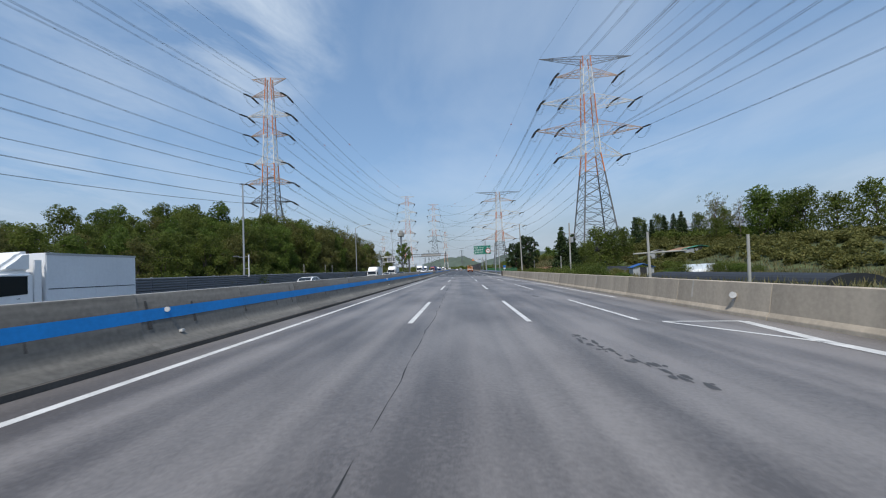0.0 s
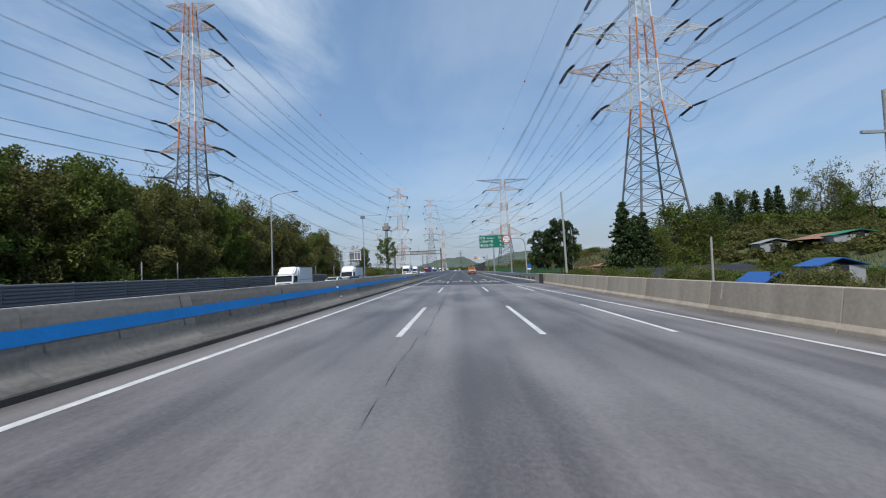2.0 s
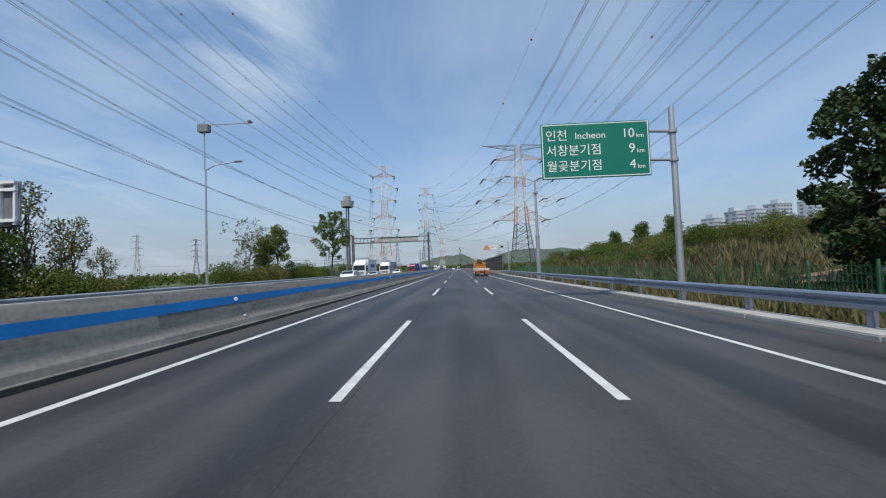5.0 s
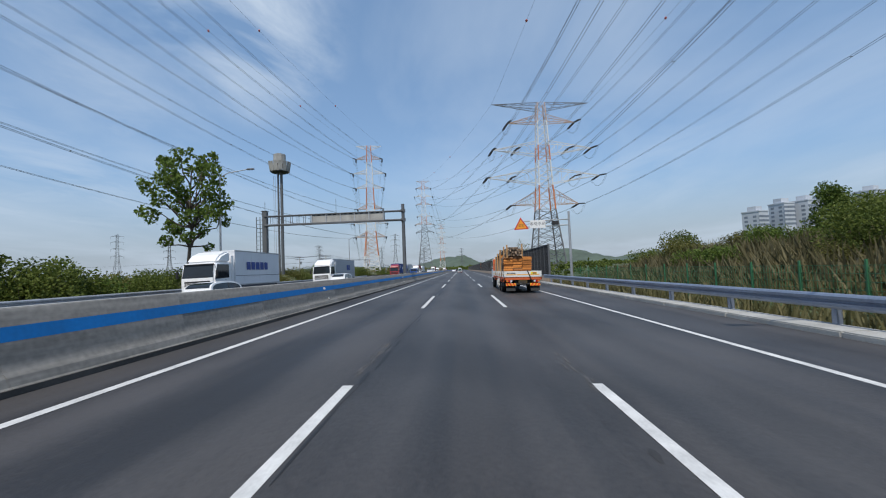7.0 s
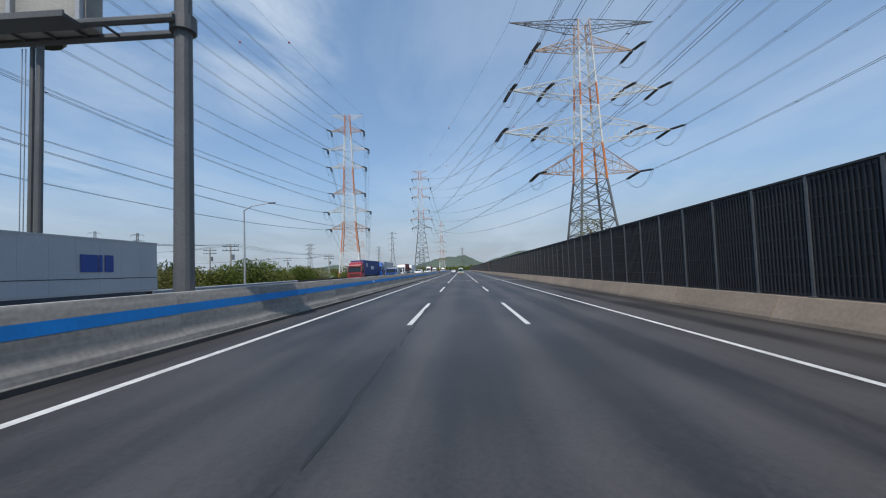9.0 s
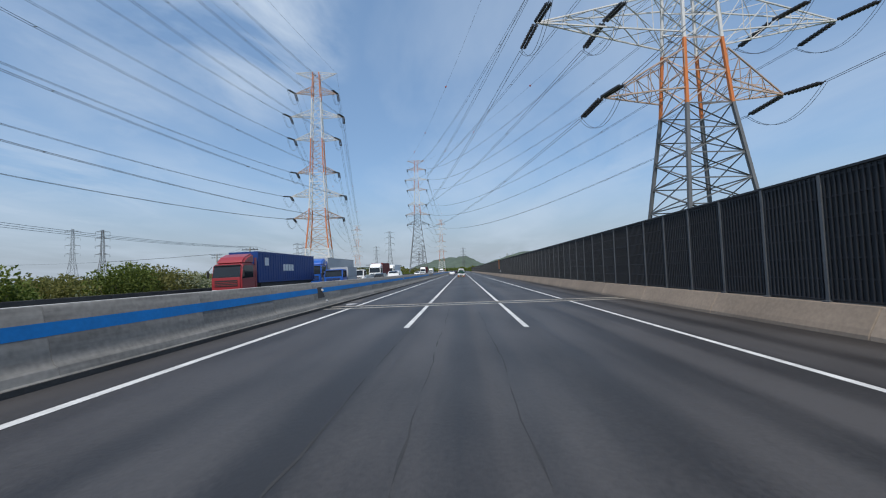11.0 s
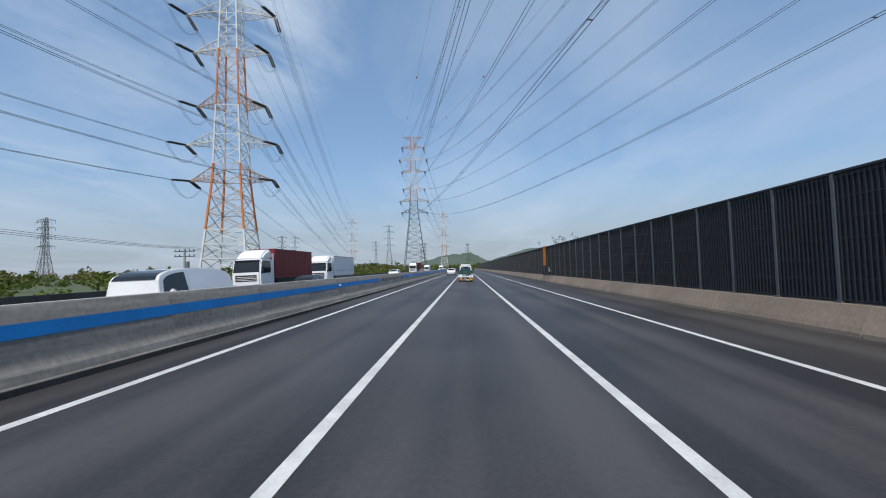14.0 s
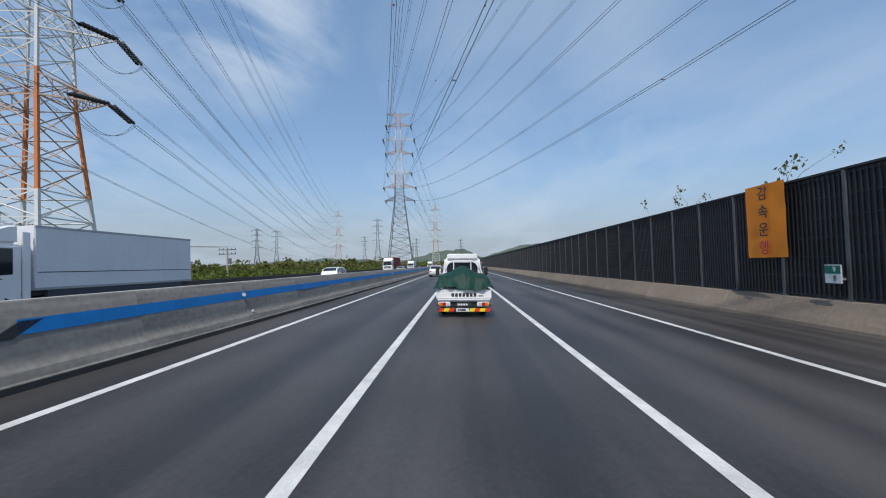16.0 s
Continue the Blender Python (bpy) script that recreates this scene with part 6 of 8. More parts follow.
# the light lorry ahead
def light_lorry(at):
    t = thing("light_lorry", "white light lorry with a load under a green tarpaulin", "truck", at=at)
    w = 1.74
    c = Shape().prism([(2.85, 0.55), (4.95, 0.45), (5.05, 0.9), (4.72, 1.42), (4.35, 1.92), (3.9, 1.98), (2.95, 1.98), (2.85, 1.9)], -0.84, 0.84, "x")
    c.v = [(x * (1 - 0.17 * max(0, z - 1.0)), y, z) for x, y, z in c.v]
    cb = part("cab", c, M_WHITE, t, bevel=0.09, segments=3)
    part("rear_window", Shape().prism([(-0.62, 1.28), (0.62, 1.28), (0.60, 1.62), (0.50, 1.80), (-0.50, 1.80), (-0.60, 1.62)], 2.825, 2.86), M_GLASS, cb)
    part("roof_spoiler", Shape().prism([(2.8, 1.93), (3.9, 1.96), (3.9, 2.02), (3.0, 2.14), (2.8, 2.14)], -0.60, 0.60, "x"), M_WHITE, cb, bevel=0.05)
    part("windscreen", Shape().add([(-0.74, 4.77, 1.40), (0.74, 4.77, 1.40), (0.68, 4.42, 1.86), (-0.68, 4.42, 1.86), (-0.74, 4.73, 1.40), (0.74, 4.73, 1.40), (0.68, 4.38, 1.86), (-0.68, 4.38, 1.86)],
                                  [(0, 1, 2, 3), (7, 6, 5, 4), (0, 4, 5, 1), (1, 5, 6, 2), (2, 6, 7, 3), (3, 7, 4, 0)]), M_GLASS, cb)
    for sd in (-1, 1):
        part("side_window", Shape().prism([(3.25, 1.35), (4.6, 1.3), (4.25, 1.82), (3.25, 1.82)], sd * 0.842 - 0.01, sd * 0.842 + 0.01, "x"), M_GLASS, cb)
        m = part("door_mirror", Shape().box(sd * 0.98, sd * 1.14, 4.55, 4.65, 1.25, 1.6), M_CHASSIS, cb, bevel=0.03)
        part("mirror_arm", Shape().tube((sd * 0.83, 4.55, 1.45), (sd * 1.0, 4.6, 1.5), 0.02, 6), M_CHASSIS, m)
    guard = Shape()
    guard.tube((-0.36, 2.74, 1.86), (0.36, 2.74, 1.86), 0.022, 8)
    guard.tube((-0.78, 2.74, 1.30), (0.78, 2.74, 1.30), 0.022, 8)
    for x in (-0.34, 0.34):
        guard.tube((x, 2.74, 0.9), (x, 2.74, 1.87), 0.022, 8)
    for sd in (-1, 1):
        guard.path([(sd * 0.80, 2.74, 0.9), (sd * 0.79, 2.74, 1.3), (sd * 0.68, 2.74, 1.68), (sd * 0.36, 2.74, 1.86)], 0.022, 8)
    part("headboard_rack", guard, M_WHITE, t, "white pipe rack behind the cab")
    part("bed_floor", Shape().box(-w / 2 + 0.03, w / 2 - 0.03, 0.03, 2.72, 0.50, 0.58), M_WHITE_DULL, t)
    for sd in (-1, 1):
        g = part("side_gate", Shape().box(sd * w / 2 - sd * 0.035, sd * w / 2, 0.03, 2.72, 0.54, 0.90), M_WHITE, t, bevel=0.008)
        for k in range(5):
            part("gate_rib", Shape().box(sd * w / 2, sd * (w / 2 + 0.015), 0.2 + 0.55 * k, 0.24 + 0.55 * k, 0.56, 0.88), M_WHITE, g)
        part("gate_latch", Shape().box(sd * (w / 2 - 0.02), sd * (w / 2 + 0.03), -0.04, 0.03, 0.6, 0.9), M_WHITE, t, bevel=0.01)
    tg = part("tailgate", Shape().box(-w / 2 + 0.02, w / 2 - 0.02, -0.02, 0.03, 0.53, 0.90), M_WHITE, t, bevel=0.01)
    for z in (0.56, 0.62, 0.86):
        part("pressed_ridge", Shape().box(-w / 2 + 0.06, w / 2 - 0.06, -0.032, -0.018, z, z + 0.02), M_WHITE, tg)
    bars("tailgate_lettering", tg, -0.40, -0.026, 0.67, (0.085,) * 7, 0.11, M_INK, "y", 0.42, label="plain dark bars of lettering")
    bars("model_badge", tg, 0.48, -0.026, 0.68, (0.16,), 0.04, M_GALV, "y")
    part("rear_beam", Shape().box(-0.80, 0.80, 0.05, 0.14, 0.33, 0.52), M_CHASSIS, t)
    for sd in (-1, 1):
        lp = part("tail_lamp", Shape().box(sd * 0.44, sd * 0.83, -0.01, 0.06, 0.34, 0.50), M_WHITE, t, "white lamp housing", bevel=0.02)
        for x0, x1, mt in ((0.70, 0.81, M_LAMP_AMBER), (0.585, 0.70, M_LAMP_RED)):
            part("lamp_lens", Shape().box(sd * x0, sd * x1, -0.03, 0.0, 0.36, 0.48), mt, lp, bevel=0.01)
        part("reverse_lens", Shape().tube((sd * 0.52, -0.03, 0.42), (sd * 0.52, 0.0, 0.42), 0.052, 14), M_LAMP_CLEAR, lp)
        part("gate_hook", Shape().tube((sd * 0.80, 0.0, 0.40), (sd * 0.90, -0.02, 0.38), 0.018, 6), M_CHASSIS, t)
    pl = part("number_plate", Shape().box(-0.25, 0.25, -0.015, 0.02, 0.345, 0.475), M_PLATE, t, "dark green plate with pale bars")
    bars("plate_bar", pl, -0.2, -0.018, 0.38, (0.07, 0.07, 0.07, 0.05), 0.06, M_INK_WHITE, "y", 0.3)
    bumper = part("rear_bumper", Shape().box(-0.85, 0.85, -0.06, 0.0, 0.18, 0.30), M_CHASSIS, t)
    k = 0
    for x in np.arange(-0.84, 0.84, 0.168):
        if -0.26 < x + 0.08 < 0.2:
            continue
        s = Shape().add([(x, -0.066, 0.185), (x + 0.168, -0.066, 0.185), (x + 0.218, -0.066, 0.295), (x + 0.05, -0.066, 0.295)], [(0, 1, 2, 3)])
        part("reflective_strip", s, M_HYYELLOW if k % 2 else M_HYRED, bumper)
        k += 1
    bm_ = part("maker_strip", Shape().box(-0.25, 0.17, -0.068, -0.06, 0.185, 0.295), M_INK_WHITE, bumper)
    bars("maker_bar", bm_, -0.2, -0.07, 0.21, (0.03, 0.03, 0.03, 0.14), 0.06, M_INK, "y", 0.3)
    for sd in (-1, 1):
        wheel(t, sd * 0.68, 0.95, 0.26, 0.2)
        wheel(t, sd * 0.72, 4.1, 0.30, 0.2)
    part("chassis", Shape().box(-0.4, 0.4, 0.2, 4.4, 0.32, 0.5), M_CHASSIS, t)
    return t


zl = road_z(-0.28)
light_lorry(pose(-0.28, 329.2, zl, 0, 1.1, 0.4))
# the tarpaulin over its load: a crumpled hump that hangs over the gates
tp = Shape()
nx, ny = 44, 40
rng = np.random.default_rng(8)
for j in range(ny + 1):
    for i in range(nx + 1):
        u, v = 2 * i / nx - 1, j / ny
        x, y = u * 0.99, -0.1 + v * 2.75
        rise = min(1, v / 0.3)
        hump = 1.18 + 0.06 * rise + 0.40 * rise ** 0.7 * math.exp(-((u + 0.02) / 0.50) ** 2) - 0.12 * max(0, v - 0.6)
        ridge = 0.07 * math.exp(-((abs(u) - 0.66) / 0.16) ** 2)
        z = hump + ridge
        edge = max(0.0, (abs(u) - 0.84) / 0.16)
        z = z - 0.32 * edge ** 1.3
        back_ = max(0.0, (0.12 - v) / 0.12)
        z = z * (1 - back_) + back_ * (0.98 - 0.10 * math.exp(-(u - 0.25) ** 2 * 6) + 0.03 * math.sin(u * 9))
        z += 0.045 * noise.noise((x * 4.2, y * 2.2, 1)) + 0.035 * noise.noise((x * 9, y * 5, 4)) + 0.02 * noise.noise((x * 19, y * 12, 9)) + 0.03 * math.sin(9 * u + 5 * v + 2 * noise.noise((x * 3, y * 3, 7))) * (1 - abs(u)) * 0.5
        y -= 0.03 * back_ * math.sin(11 * u)
        tp.v.append((x * (1 - 0.03 * back_), y, max(z, 0.80)))
tp.f += [(j * (nx + 1) + i, j * (nx + 1) + i + 1, (j + 1) * (nx + 1) + i + 1, (j + 1) * (nx + 1) + i) for j in range(ny) for i in range(nx)]
solid("tarpaulin", tp, M_TARP, "crumpled dark green tarpaulin over the load of a light lorry", "tarpaulin", smooth=True, at=pose(-0.28, 329.2, zl, 0, 1.1, 0.4))


# the flat-bed lorry with timber
def timber_lorry(at):
    t = thing("flatbed_lorry", "white and orange flat-bed lorry loaded with timber", "truck", at=at)
    w, L, fl = 2.48, 8.6, 1.06
    cab(t, 2.4, 9.0, 2.1, 0.75, 2.55, M_WHITE, deflector=False, dark_visor=True)
    part("cab_side_band", Shape().box(-1.23, 1.23, 8.72, 8.98, 1.0, 2.5), M_WHITE_DULL, t)
    part("orange_pillar", Shape().box(-1.24, -1.05, 8.66, 8.72, 1.0, 2.45), M_ORANGE, t)
    part("orange_pillar", Shape().box(1.05, 1.24, 8.66, 8.72, 1.0, 2.45), M_ORANGE, t)
    part("bed_floor", Shape().box(-w / 2 + 0.04, w / 2 - 0.04, 0.04, L, fl - 0.06, fl + 0.02), M_WOOD_BROWN, t)
    part("bed_frame", Shape().box(-w / 2, w / 2, 0.0, 0.12, 0.88, 1.06), M_ORANGE, t, "orange painted rear frame", bevel=0.015)
    for sd in (-1, 1):
        part("bed_frame", Shape().box(sd * (w / 2 - 0.08), sd * w / 2, 0.0, L, 0.90, 1.06), M_ORANGE, t, "orange painted side frame", bevel=0.01)
        for k in range(4):
            y0, y1 = 0.06 + k * 2.14, 0.06 + (k + 1) * 2.14 - 0.03
            g = part("side_gate", Shape().box(sd * (w / 2 - 0.05), sd * (w / 2 - 0.005), y0, y1, 1.07, 1.46), M_WHITE_DULL, t, bevel=0.008)
            part("amber_stripe", Shape().box(sd * (w / 2 - 0.006), sd * (w / 2 + 0.002), y0 + 0.05, y1 - 0.05, 1.2, 1.255), M_STRIPE, g)
            for q in range(4):
                yy = y0 + 0.04 + q * (y1 - y0 - 0.1) / 3
                part("gate_rib", Shape().box(sd * (w / 2 - 0.006), sd * (w / 2 + 0.02), yy, yy + 0.05, 1.07, 1.46), M_WHITE_DULL, g)
            part("gate_hinge", Shape().box(sd * (w / 2 - 0.01), sd * (w / 2 + 0.03), y0 + 0.9, y0 + 1.0, 0.93, 1.1), M_ORANGE, g)
    tg = part("tailgate", Shape().box(-w / 2 + 0.01, w / 2 - 0.01, -0.03, 0.05, 1.07, 1.46), M_WHITE_DULL, t, bevel=0.012)
    part("amber_stripe", Shape().box(-w / 2 + 0.1, w / 2 - 0.12, -0.036, -0.028, 1.2, 1.255), M_STRIPE, tg)
    for x in (-1.16, -0.42, 0.38, 1.08):
        part("gate_rib", Shape().box(x, x + 0.05, -0.05, -0.028, 1.07, 1.46), M_WHITE_DULL, tg)
    bars("tailgate_lettering", tg, -1.02, -0.036, 1.28, (0.055,) * 7, 0.085, M_INK, "y", 0.42, label="plain dark bars of lettering")
    st = part("sticker", Shape().box(0.52, 0.92, -0.04, -0.03, 1.27, 1.39), M_HYYELLOW, tg, "yellow sticker with plain bars")
    bars("sticker_bar", st, 0.66, -0.042, 1.335, (0.1, 0.1), 0.035, M_INK_RED, "y", 0.2)
    bars("sticker_bar", st, 0.66, -0.042, 1.285, (0.08, 0.1), 0.03, M_INK, "y", 0.2)
    for sd in (-1, 1):
        for k in range(3):
            part("corner_latch", Shape().tube((sd * (w / 2 - 0.02), -0.02, 1.12 + 0.13 * k), (sd * (w / 2 + 0.04), -0.04, 1.18 + 0.13 * k), 0.02, 6), M_CHASSIS, t)
        lp = part("tail_lamp", Shape().box(sd * 0.68, sd * 1.10, -0.02, 0.1, 0.74, 0.88), M_CHASSIS, t, bevel=0.01)
        for x0, x1, mt in ((0.96, 1.09, M_LAMP_AMBER), (0.82, 0.96, M_LAMP_RED), (0.70, 0.82, M_LAMP_CLEAR)):
            part("lamp_lens", Shape().box(sd * x0, sd * x1, -0.035, -0.015, 0.755, 0.865), mt, lp)
        bd = part("warning_board", Shape().box(sd * 0.46, sd * 1.12, -0.05, -0.02, 0.50, 0.67), M_HYORANGE, t, "orange board with red slants")
        for k in range(3):
            x = 0.5 + 0.21 * k
            s = Shape().add([(sd * x, -0.056, 0.50), (sd * (x + 0.1), -0.056, 0.50), (sd * (x + 0.2), -0.056, 0.67), (sd * (x + 0.1), -0.056, 0.67)], [(0, 1, 2, 3)])
            part("red_slant", s, M_HYRED, bd)
        s = Shape()
        s.prism([(0.1, 0.62), (0.13, 0.62), (0.10, 0.35), (-0.04, 0.16), (-0.07, 0.17), (0.07, 0.36)], sd * 0.5, sd * 1.1, "x")
        part("mudflap", s, M_TYRE, t, "black rubber mudflap")
        for y in (2.3, 3.65):
            wheel(t, sd * 1.02, y, 0.5, 0.36)
        wheel(t, sd * 1.04, 10.0, 0.5, 0.28)
        part("wing", Shape().prism([(2.95 + 1.35 * math.cos(a), 0.55 + 0.62 * math.sin(a)) for a in [math.pi * k / 8 for k in range(9)]] + [(2.95 + 1.3 * math.cos(a), 0.55 + 0.57 * math.sin(a)) for a in [math.pi * (8 - k) / 8 for k in range(9)]], sd * 0.82, sd * 1.2, "x"), M_CHASSIS, t)
        part("tool_box", Shape().box(sd * 0.75, sd * 1.18, 1.0, 1.55, 0.45, 0.85) if sd > 0 else Shape().box(-1.18, -0.75, 0.85, 1.7, 0.42, 0.84), M_CHASSIS, t, bevel=0.02)
        part("fuel_tank", Shape().box(sd * 0.65, sd * 1.16, 5.0, 6.6, 0.45, 0.86), M_GALV if sd < 0 else M_CHASSIS, t, bevel=0.06)
    part("bumper_bar", Shape().tube((-1.15, 0.06, 0.60), (1.15, 0.06, 0.60), 0.045, 8), M_CHASSIS, t)
    pl = part("number_plate", Shape().box(-0.28, 0.28, 0.02, 0.05, 0.66, 0.86), M_PLATE_Y, t, "dusty yellow plate with plain bars")
    bars("plate_bar", pl, -0.2, 0.018, 0.69, (0.08, 0.08, 0.08, 0.08), 0.10, M_INK, "y", 0.3)
    ch = Shape()
    for sd in (-1, 1):
        ch.box(sd * 0.42 - 0.05, sd * 0.42 + 0.05, 0.15, 10.6, 0.62, 0.92)
    for y in (0.3, 1.4, 2.9, 4.4, 5.9, 7.4):
        ch.box(-0.45, 0.45, y, y + 0.1, 0.66, 0.9)
        ch.box(-w / 2 + 0.1, w / 2 - 0.1, y, y + 0.1, 0.92, 1.0)
    part("chassis", ch, M_CHASSIS, t)
    for y, dz in ((3.05, 0.62), (3.9, 0.75), (4.05, 0.5)):
        strip = [(-1.27 - 0.03 * math.sin(5 * q), y + 0.05 * math.sin(3 * q + y), 0.98 - dz * q / 6) for q in range(7)]
        part("rag", Shape().path(strip, [0.035, 0.05, 0.055, 0.04, 0.05, 0.03, 0.012], 5), M_RAG, t, "pale torn rag tied to the side frame")
    for y in (0.3, 1.0, 5.2, 6.6, 7.6):
        part("rope_hook", Shape().path([(-1.25, y, 0.93), (-1.29, y, 0.88), (-1.29, y + 0.02, 0.82), (-1.25, y + 0.03, 0.80)], 0.014, 5), M_CHASSIS, t)
    for y in (0.55, 1.75, 2.7, 5.8, 7.1):
        part("frame_bracket", Shape().box(-1.25, -1.12, y, y + 0.12, 0.74, 0.92), M_ORANGE, t, bevel=0.01)
    ex = Shape().box(-1.05, 1.05, 8.3, 8.6, 1.1, 2.5)
    part("headboard", ex, M_WHITE_DULL, t)
    part("roof_air_unit", Shape().box(-0.9, 0.9, 8.9, 9.9, 2.55, 2.68), M_CHASSIS, t, bevel=0.03)
    return t


TL = pose(3.98, 169.5, road_z(3.98), 0, 1.1, 0)
timber_lorry(TL)
TL = TL @ Matrix.Translation((0, 0, 1.09)) @ Matrix.Diagonal((1, 1, 1.12, 1)) @ Matrix.Translation((0, 0, -1.09))
rng = np.random.default_rng(21)


def panel_stack(x0, x1, y0, y1, z0, z1, mats, label):
    """Form panels lying flat, each its own board, slightly out of line."""
    t = thing("panel_stack", label, "timber stack", "stacked form panels", at=TL)
    z = z0
    thick = mats is OR3
    while z < z1 - 0.03:
        th = rng.uniform(0.043, 0.060) if thick else rng.uniform(0.038, 0.062)
        d, e = rng.uniform(-0.03, 0.03), rng.uniform(-0.035, 0.035) if thick else rng.uniform(-0.08, 0.08)
        s = Shape().box(x0 + d, x1 + d, y0 + e, y1 + e + rng.uniform(-0.06, 0.06), z + 0.007, z + th)
        edge = mats[int(rng.integers(len(mats)))]
        panel = part("form_panel", s, M_WOOD_BROWN if edge is M_WOOD_ORANGE else edge, t)
        panel.data.materials.append(edge)
        for f in panel.data.polygons:
            f.material_index = 1 if f.normal.y < -0.9 else 0
        z += th
    return t


OR3 = [M_WOOD_ORANGE] * 11 + [M_WOOD_BROWN]
BR3 = [M_WOOD_BROWN, M_WOOD_BROWN, M_WOOD_GREY, M_WOOD_ORANGE]
for x0, x1, top in ((-1.17, -0.56, 2.26), (-0.55, 0.05, 2.16), (0.07, 0.68, 2.27)):
    panel_stack(x0, x1, 0.55, 2.35, 1.09, top, OR3, "stack of orange-edged form panels on the flat-bed")
for x0, x1, top in ((-1.17, -0.56, 2.46), (-0.53, 0.08, 2.3), (0.10, 0.71, 2.25)):
    panel_stack(x0, x1, 2.6, 4.4, 1.09, top, OR3 if x0 < -1 else BR3, "stack of grey-brown form panels on the flat-bed")
for x0, x1, top in ((-1.17, -0.56, 2.36), (-0.53, 0.08, 2.3), (0.10, 0.8, 2.2)):
    panel_stack(x0, x1, 4.65, 6.4, 1.09, top, BR3, "stack of grey-brown form panels on the flat-bed")
for x0, x1, top in ((-1.15, -0.2, 2.05), (-0.15, 0.75, 2.0)):
    panel_stack(x0, x1, 6.65, 8.2, 1.09, top, BR3, "stack of weathered form panels behind the cab")
beams = thing("timber_bundle", "bundle of weathered square timbers on top of the load", "timber", at=TL)
for row in range(6):
    for col in range(8):
        if row == 5 and col in (0, 6, 7):
            continue
        x, z = -0.83 + 0.116 * col + rng.uniform(-0.014, 0.014), 2.335 + 0.088 * row + rng.uniform(-0.008, 0.008)
        y0 = 0.42 + rng.uniform(-0.14, 0.12)
        tilt = pose(x, y0, z, rng.uniform(-0.4, 0.4), rng.uniform(-13, 13), rng.uniform(-0.5, 0.5))
        beam_ = part("square_timber", Shape().box(-0.05, 0.05, 0, 3.4 + rng.uniform(-0.2, 0.2), 0, 0.08, tilt), M_WOOD_GREY, beams)
        beam_.data.materials.append(M_WOOD_END if rng.random() < 0.75 else M_WOOD_GREY)
        for f in beam_.data.polygons:
            f.material_index = 1 if f.normal.y < -0.9 else 0
bearers = thing("bearer", "cross bearers under the timber bundle", "timber", at=TL)
for y in (0.60, 0.72, 1.25, 2.0, 3.3):
    part("bearer_beam", Shape().box(-1.0 if y > 2.5 else -0.55, 0.06, y, y + 0.1, 2.29 if y > 2.5 else 2.165, 2.335), M_WOOD_BROWN, bearers)
for x, y, z0, z1 in ((-0.94, 0.47, 2.2, 3.0), (0.125, 0.94, 2.16, 3.05), (-1.10, 1.0, 2.22, 2.92), (-1.22, 2.48, 1.09, 2.78), (-1.22, 4.5, 1.09, 2.60), (-1.22, 6.5, 1.09, 2.45)):
    solid("timber_post", Shape().box(x - 0.043, x + 0.043, y - 0.04, y + 0.04, z0, z1), M_WOOD_POST, "upright fresh timber post holding the load", "timber post", "load posts", at=TL, bevel=0.006)
poles = thing("pole_bundle", "loose grey poles and pipes lying on the load", "timber", at=TL)
for k in range(20):
    x = -1.08 + 0.085 * (k % 10) + rng.uniform(-0.03, 0.03)
    z = 2.45 + 0.075 * (k // 10)
    part("pole", Shape().tube((x + rng.uniform(-0.05, 0.05), 2.9 + rng.uniform(-0.5, 0.6), z + 0.22), (x + rng.uniform(-0.1, 0.1), 7.4 + rng.uniform(-0.4, 0.4), z - 0.14), rng.uniform(0.025, 0.042), 6), M_WOOD_GREY if k % 3 else M_GALV, poles)
straps = thing("tie_straps", "webbing straps lashed over the timber load", "strap", at=TL)
part("strap", Shape().path([(-1.245, 1.35, 1.1), (-1.235, 1.25, 1.5), (-1.20, 0.78, 2.2), (-0.93, 0.62, 2.75), (-0.80, 0.60, 2.86)], 0.034, 4), M_STRAP, straps)
part("strap", Shape().path([(-1.245, 1.55, 1.1), (-1.235, 1.5, 1.5), (-1.20, 1.25, 2.2), (-0.96, 1.0, 2.7), (-0.80, 0.95, 2.86)], 0.034, 4), M_STRAP, straps)
for y, zt in ((2.9, 2.46), (3.6, 2.44), (5.4, 2.4), (6.3, 2.3)):
    part("strap", Shape().path([(-1.245, y, 1.1), (-1.19, y + 0.12, 2.0), (-1.14, y + 0.2, zt), (-0.9, y + 0.2, zt + 0.14)], 0.028, 4), M_STRAP, straps)
part("strap", Shape().path([(0.30, -0.06, 1.46), (0.55, -0.07, 0.9), (0.62, -0.03, 0.78)], 0.03, 4), M_CHASSIS, straps)


# ---- road lettering, arrows and wear ----
def road_words(text, x, y, wide, long, label):
    t = thing("road_lettering", label, "road marking", "painted road words", "structure")
    m = pose(x, y, road_z(x) + 0.007, 0, 1.1) @ Matrix.Diagonal((wide / (0.92 * len(text)), long / 0.86, 1, 1))
    lettering("painted_words", text, 1.0, M_LINE, t, m, 0.001)


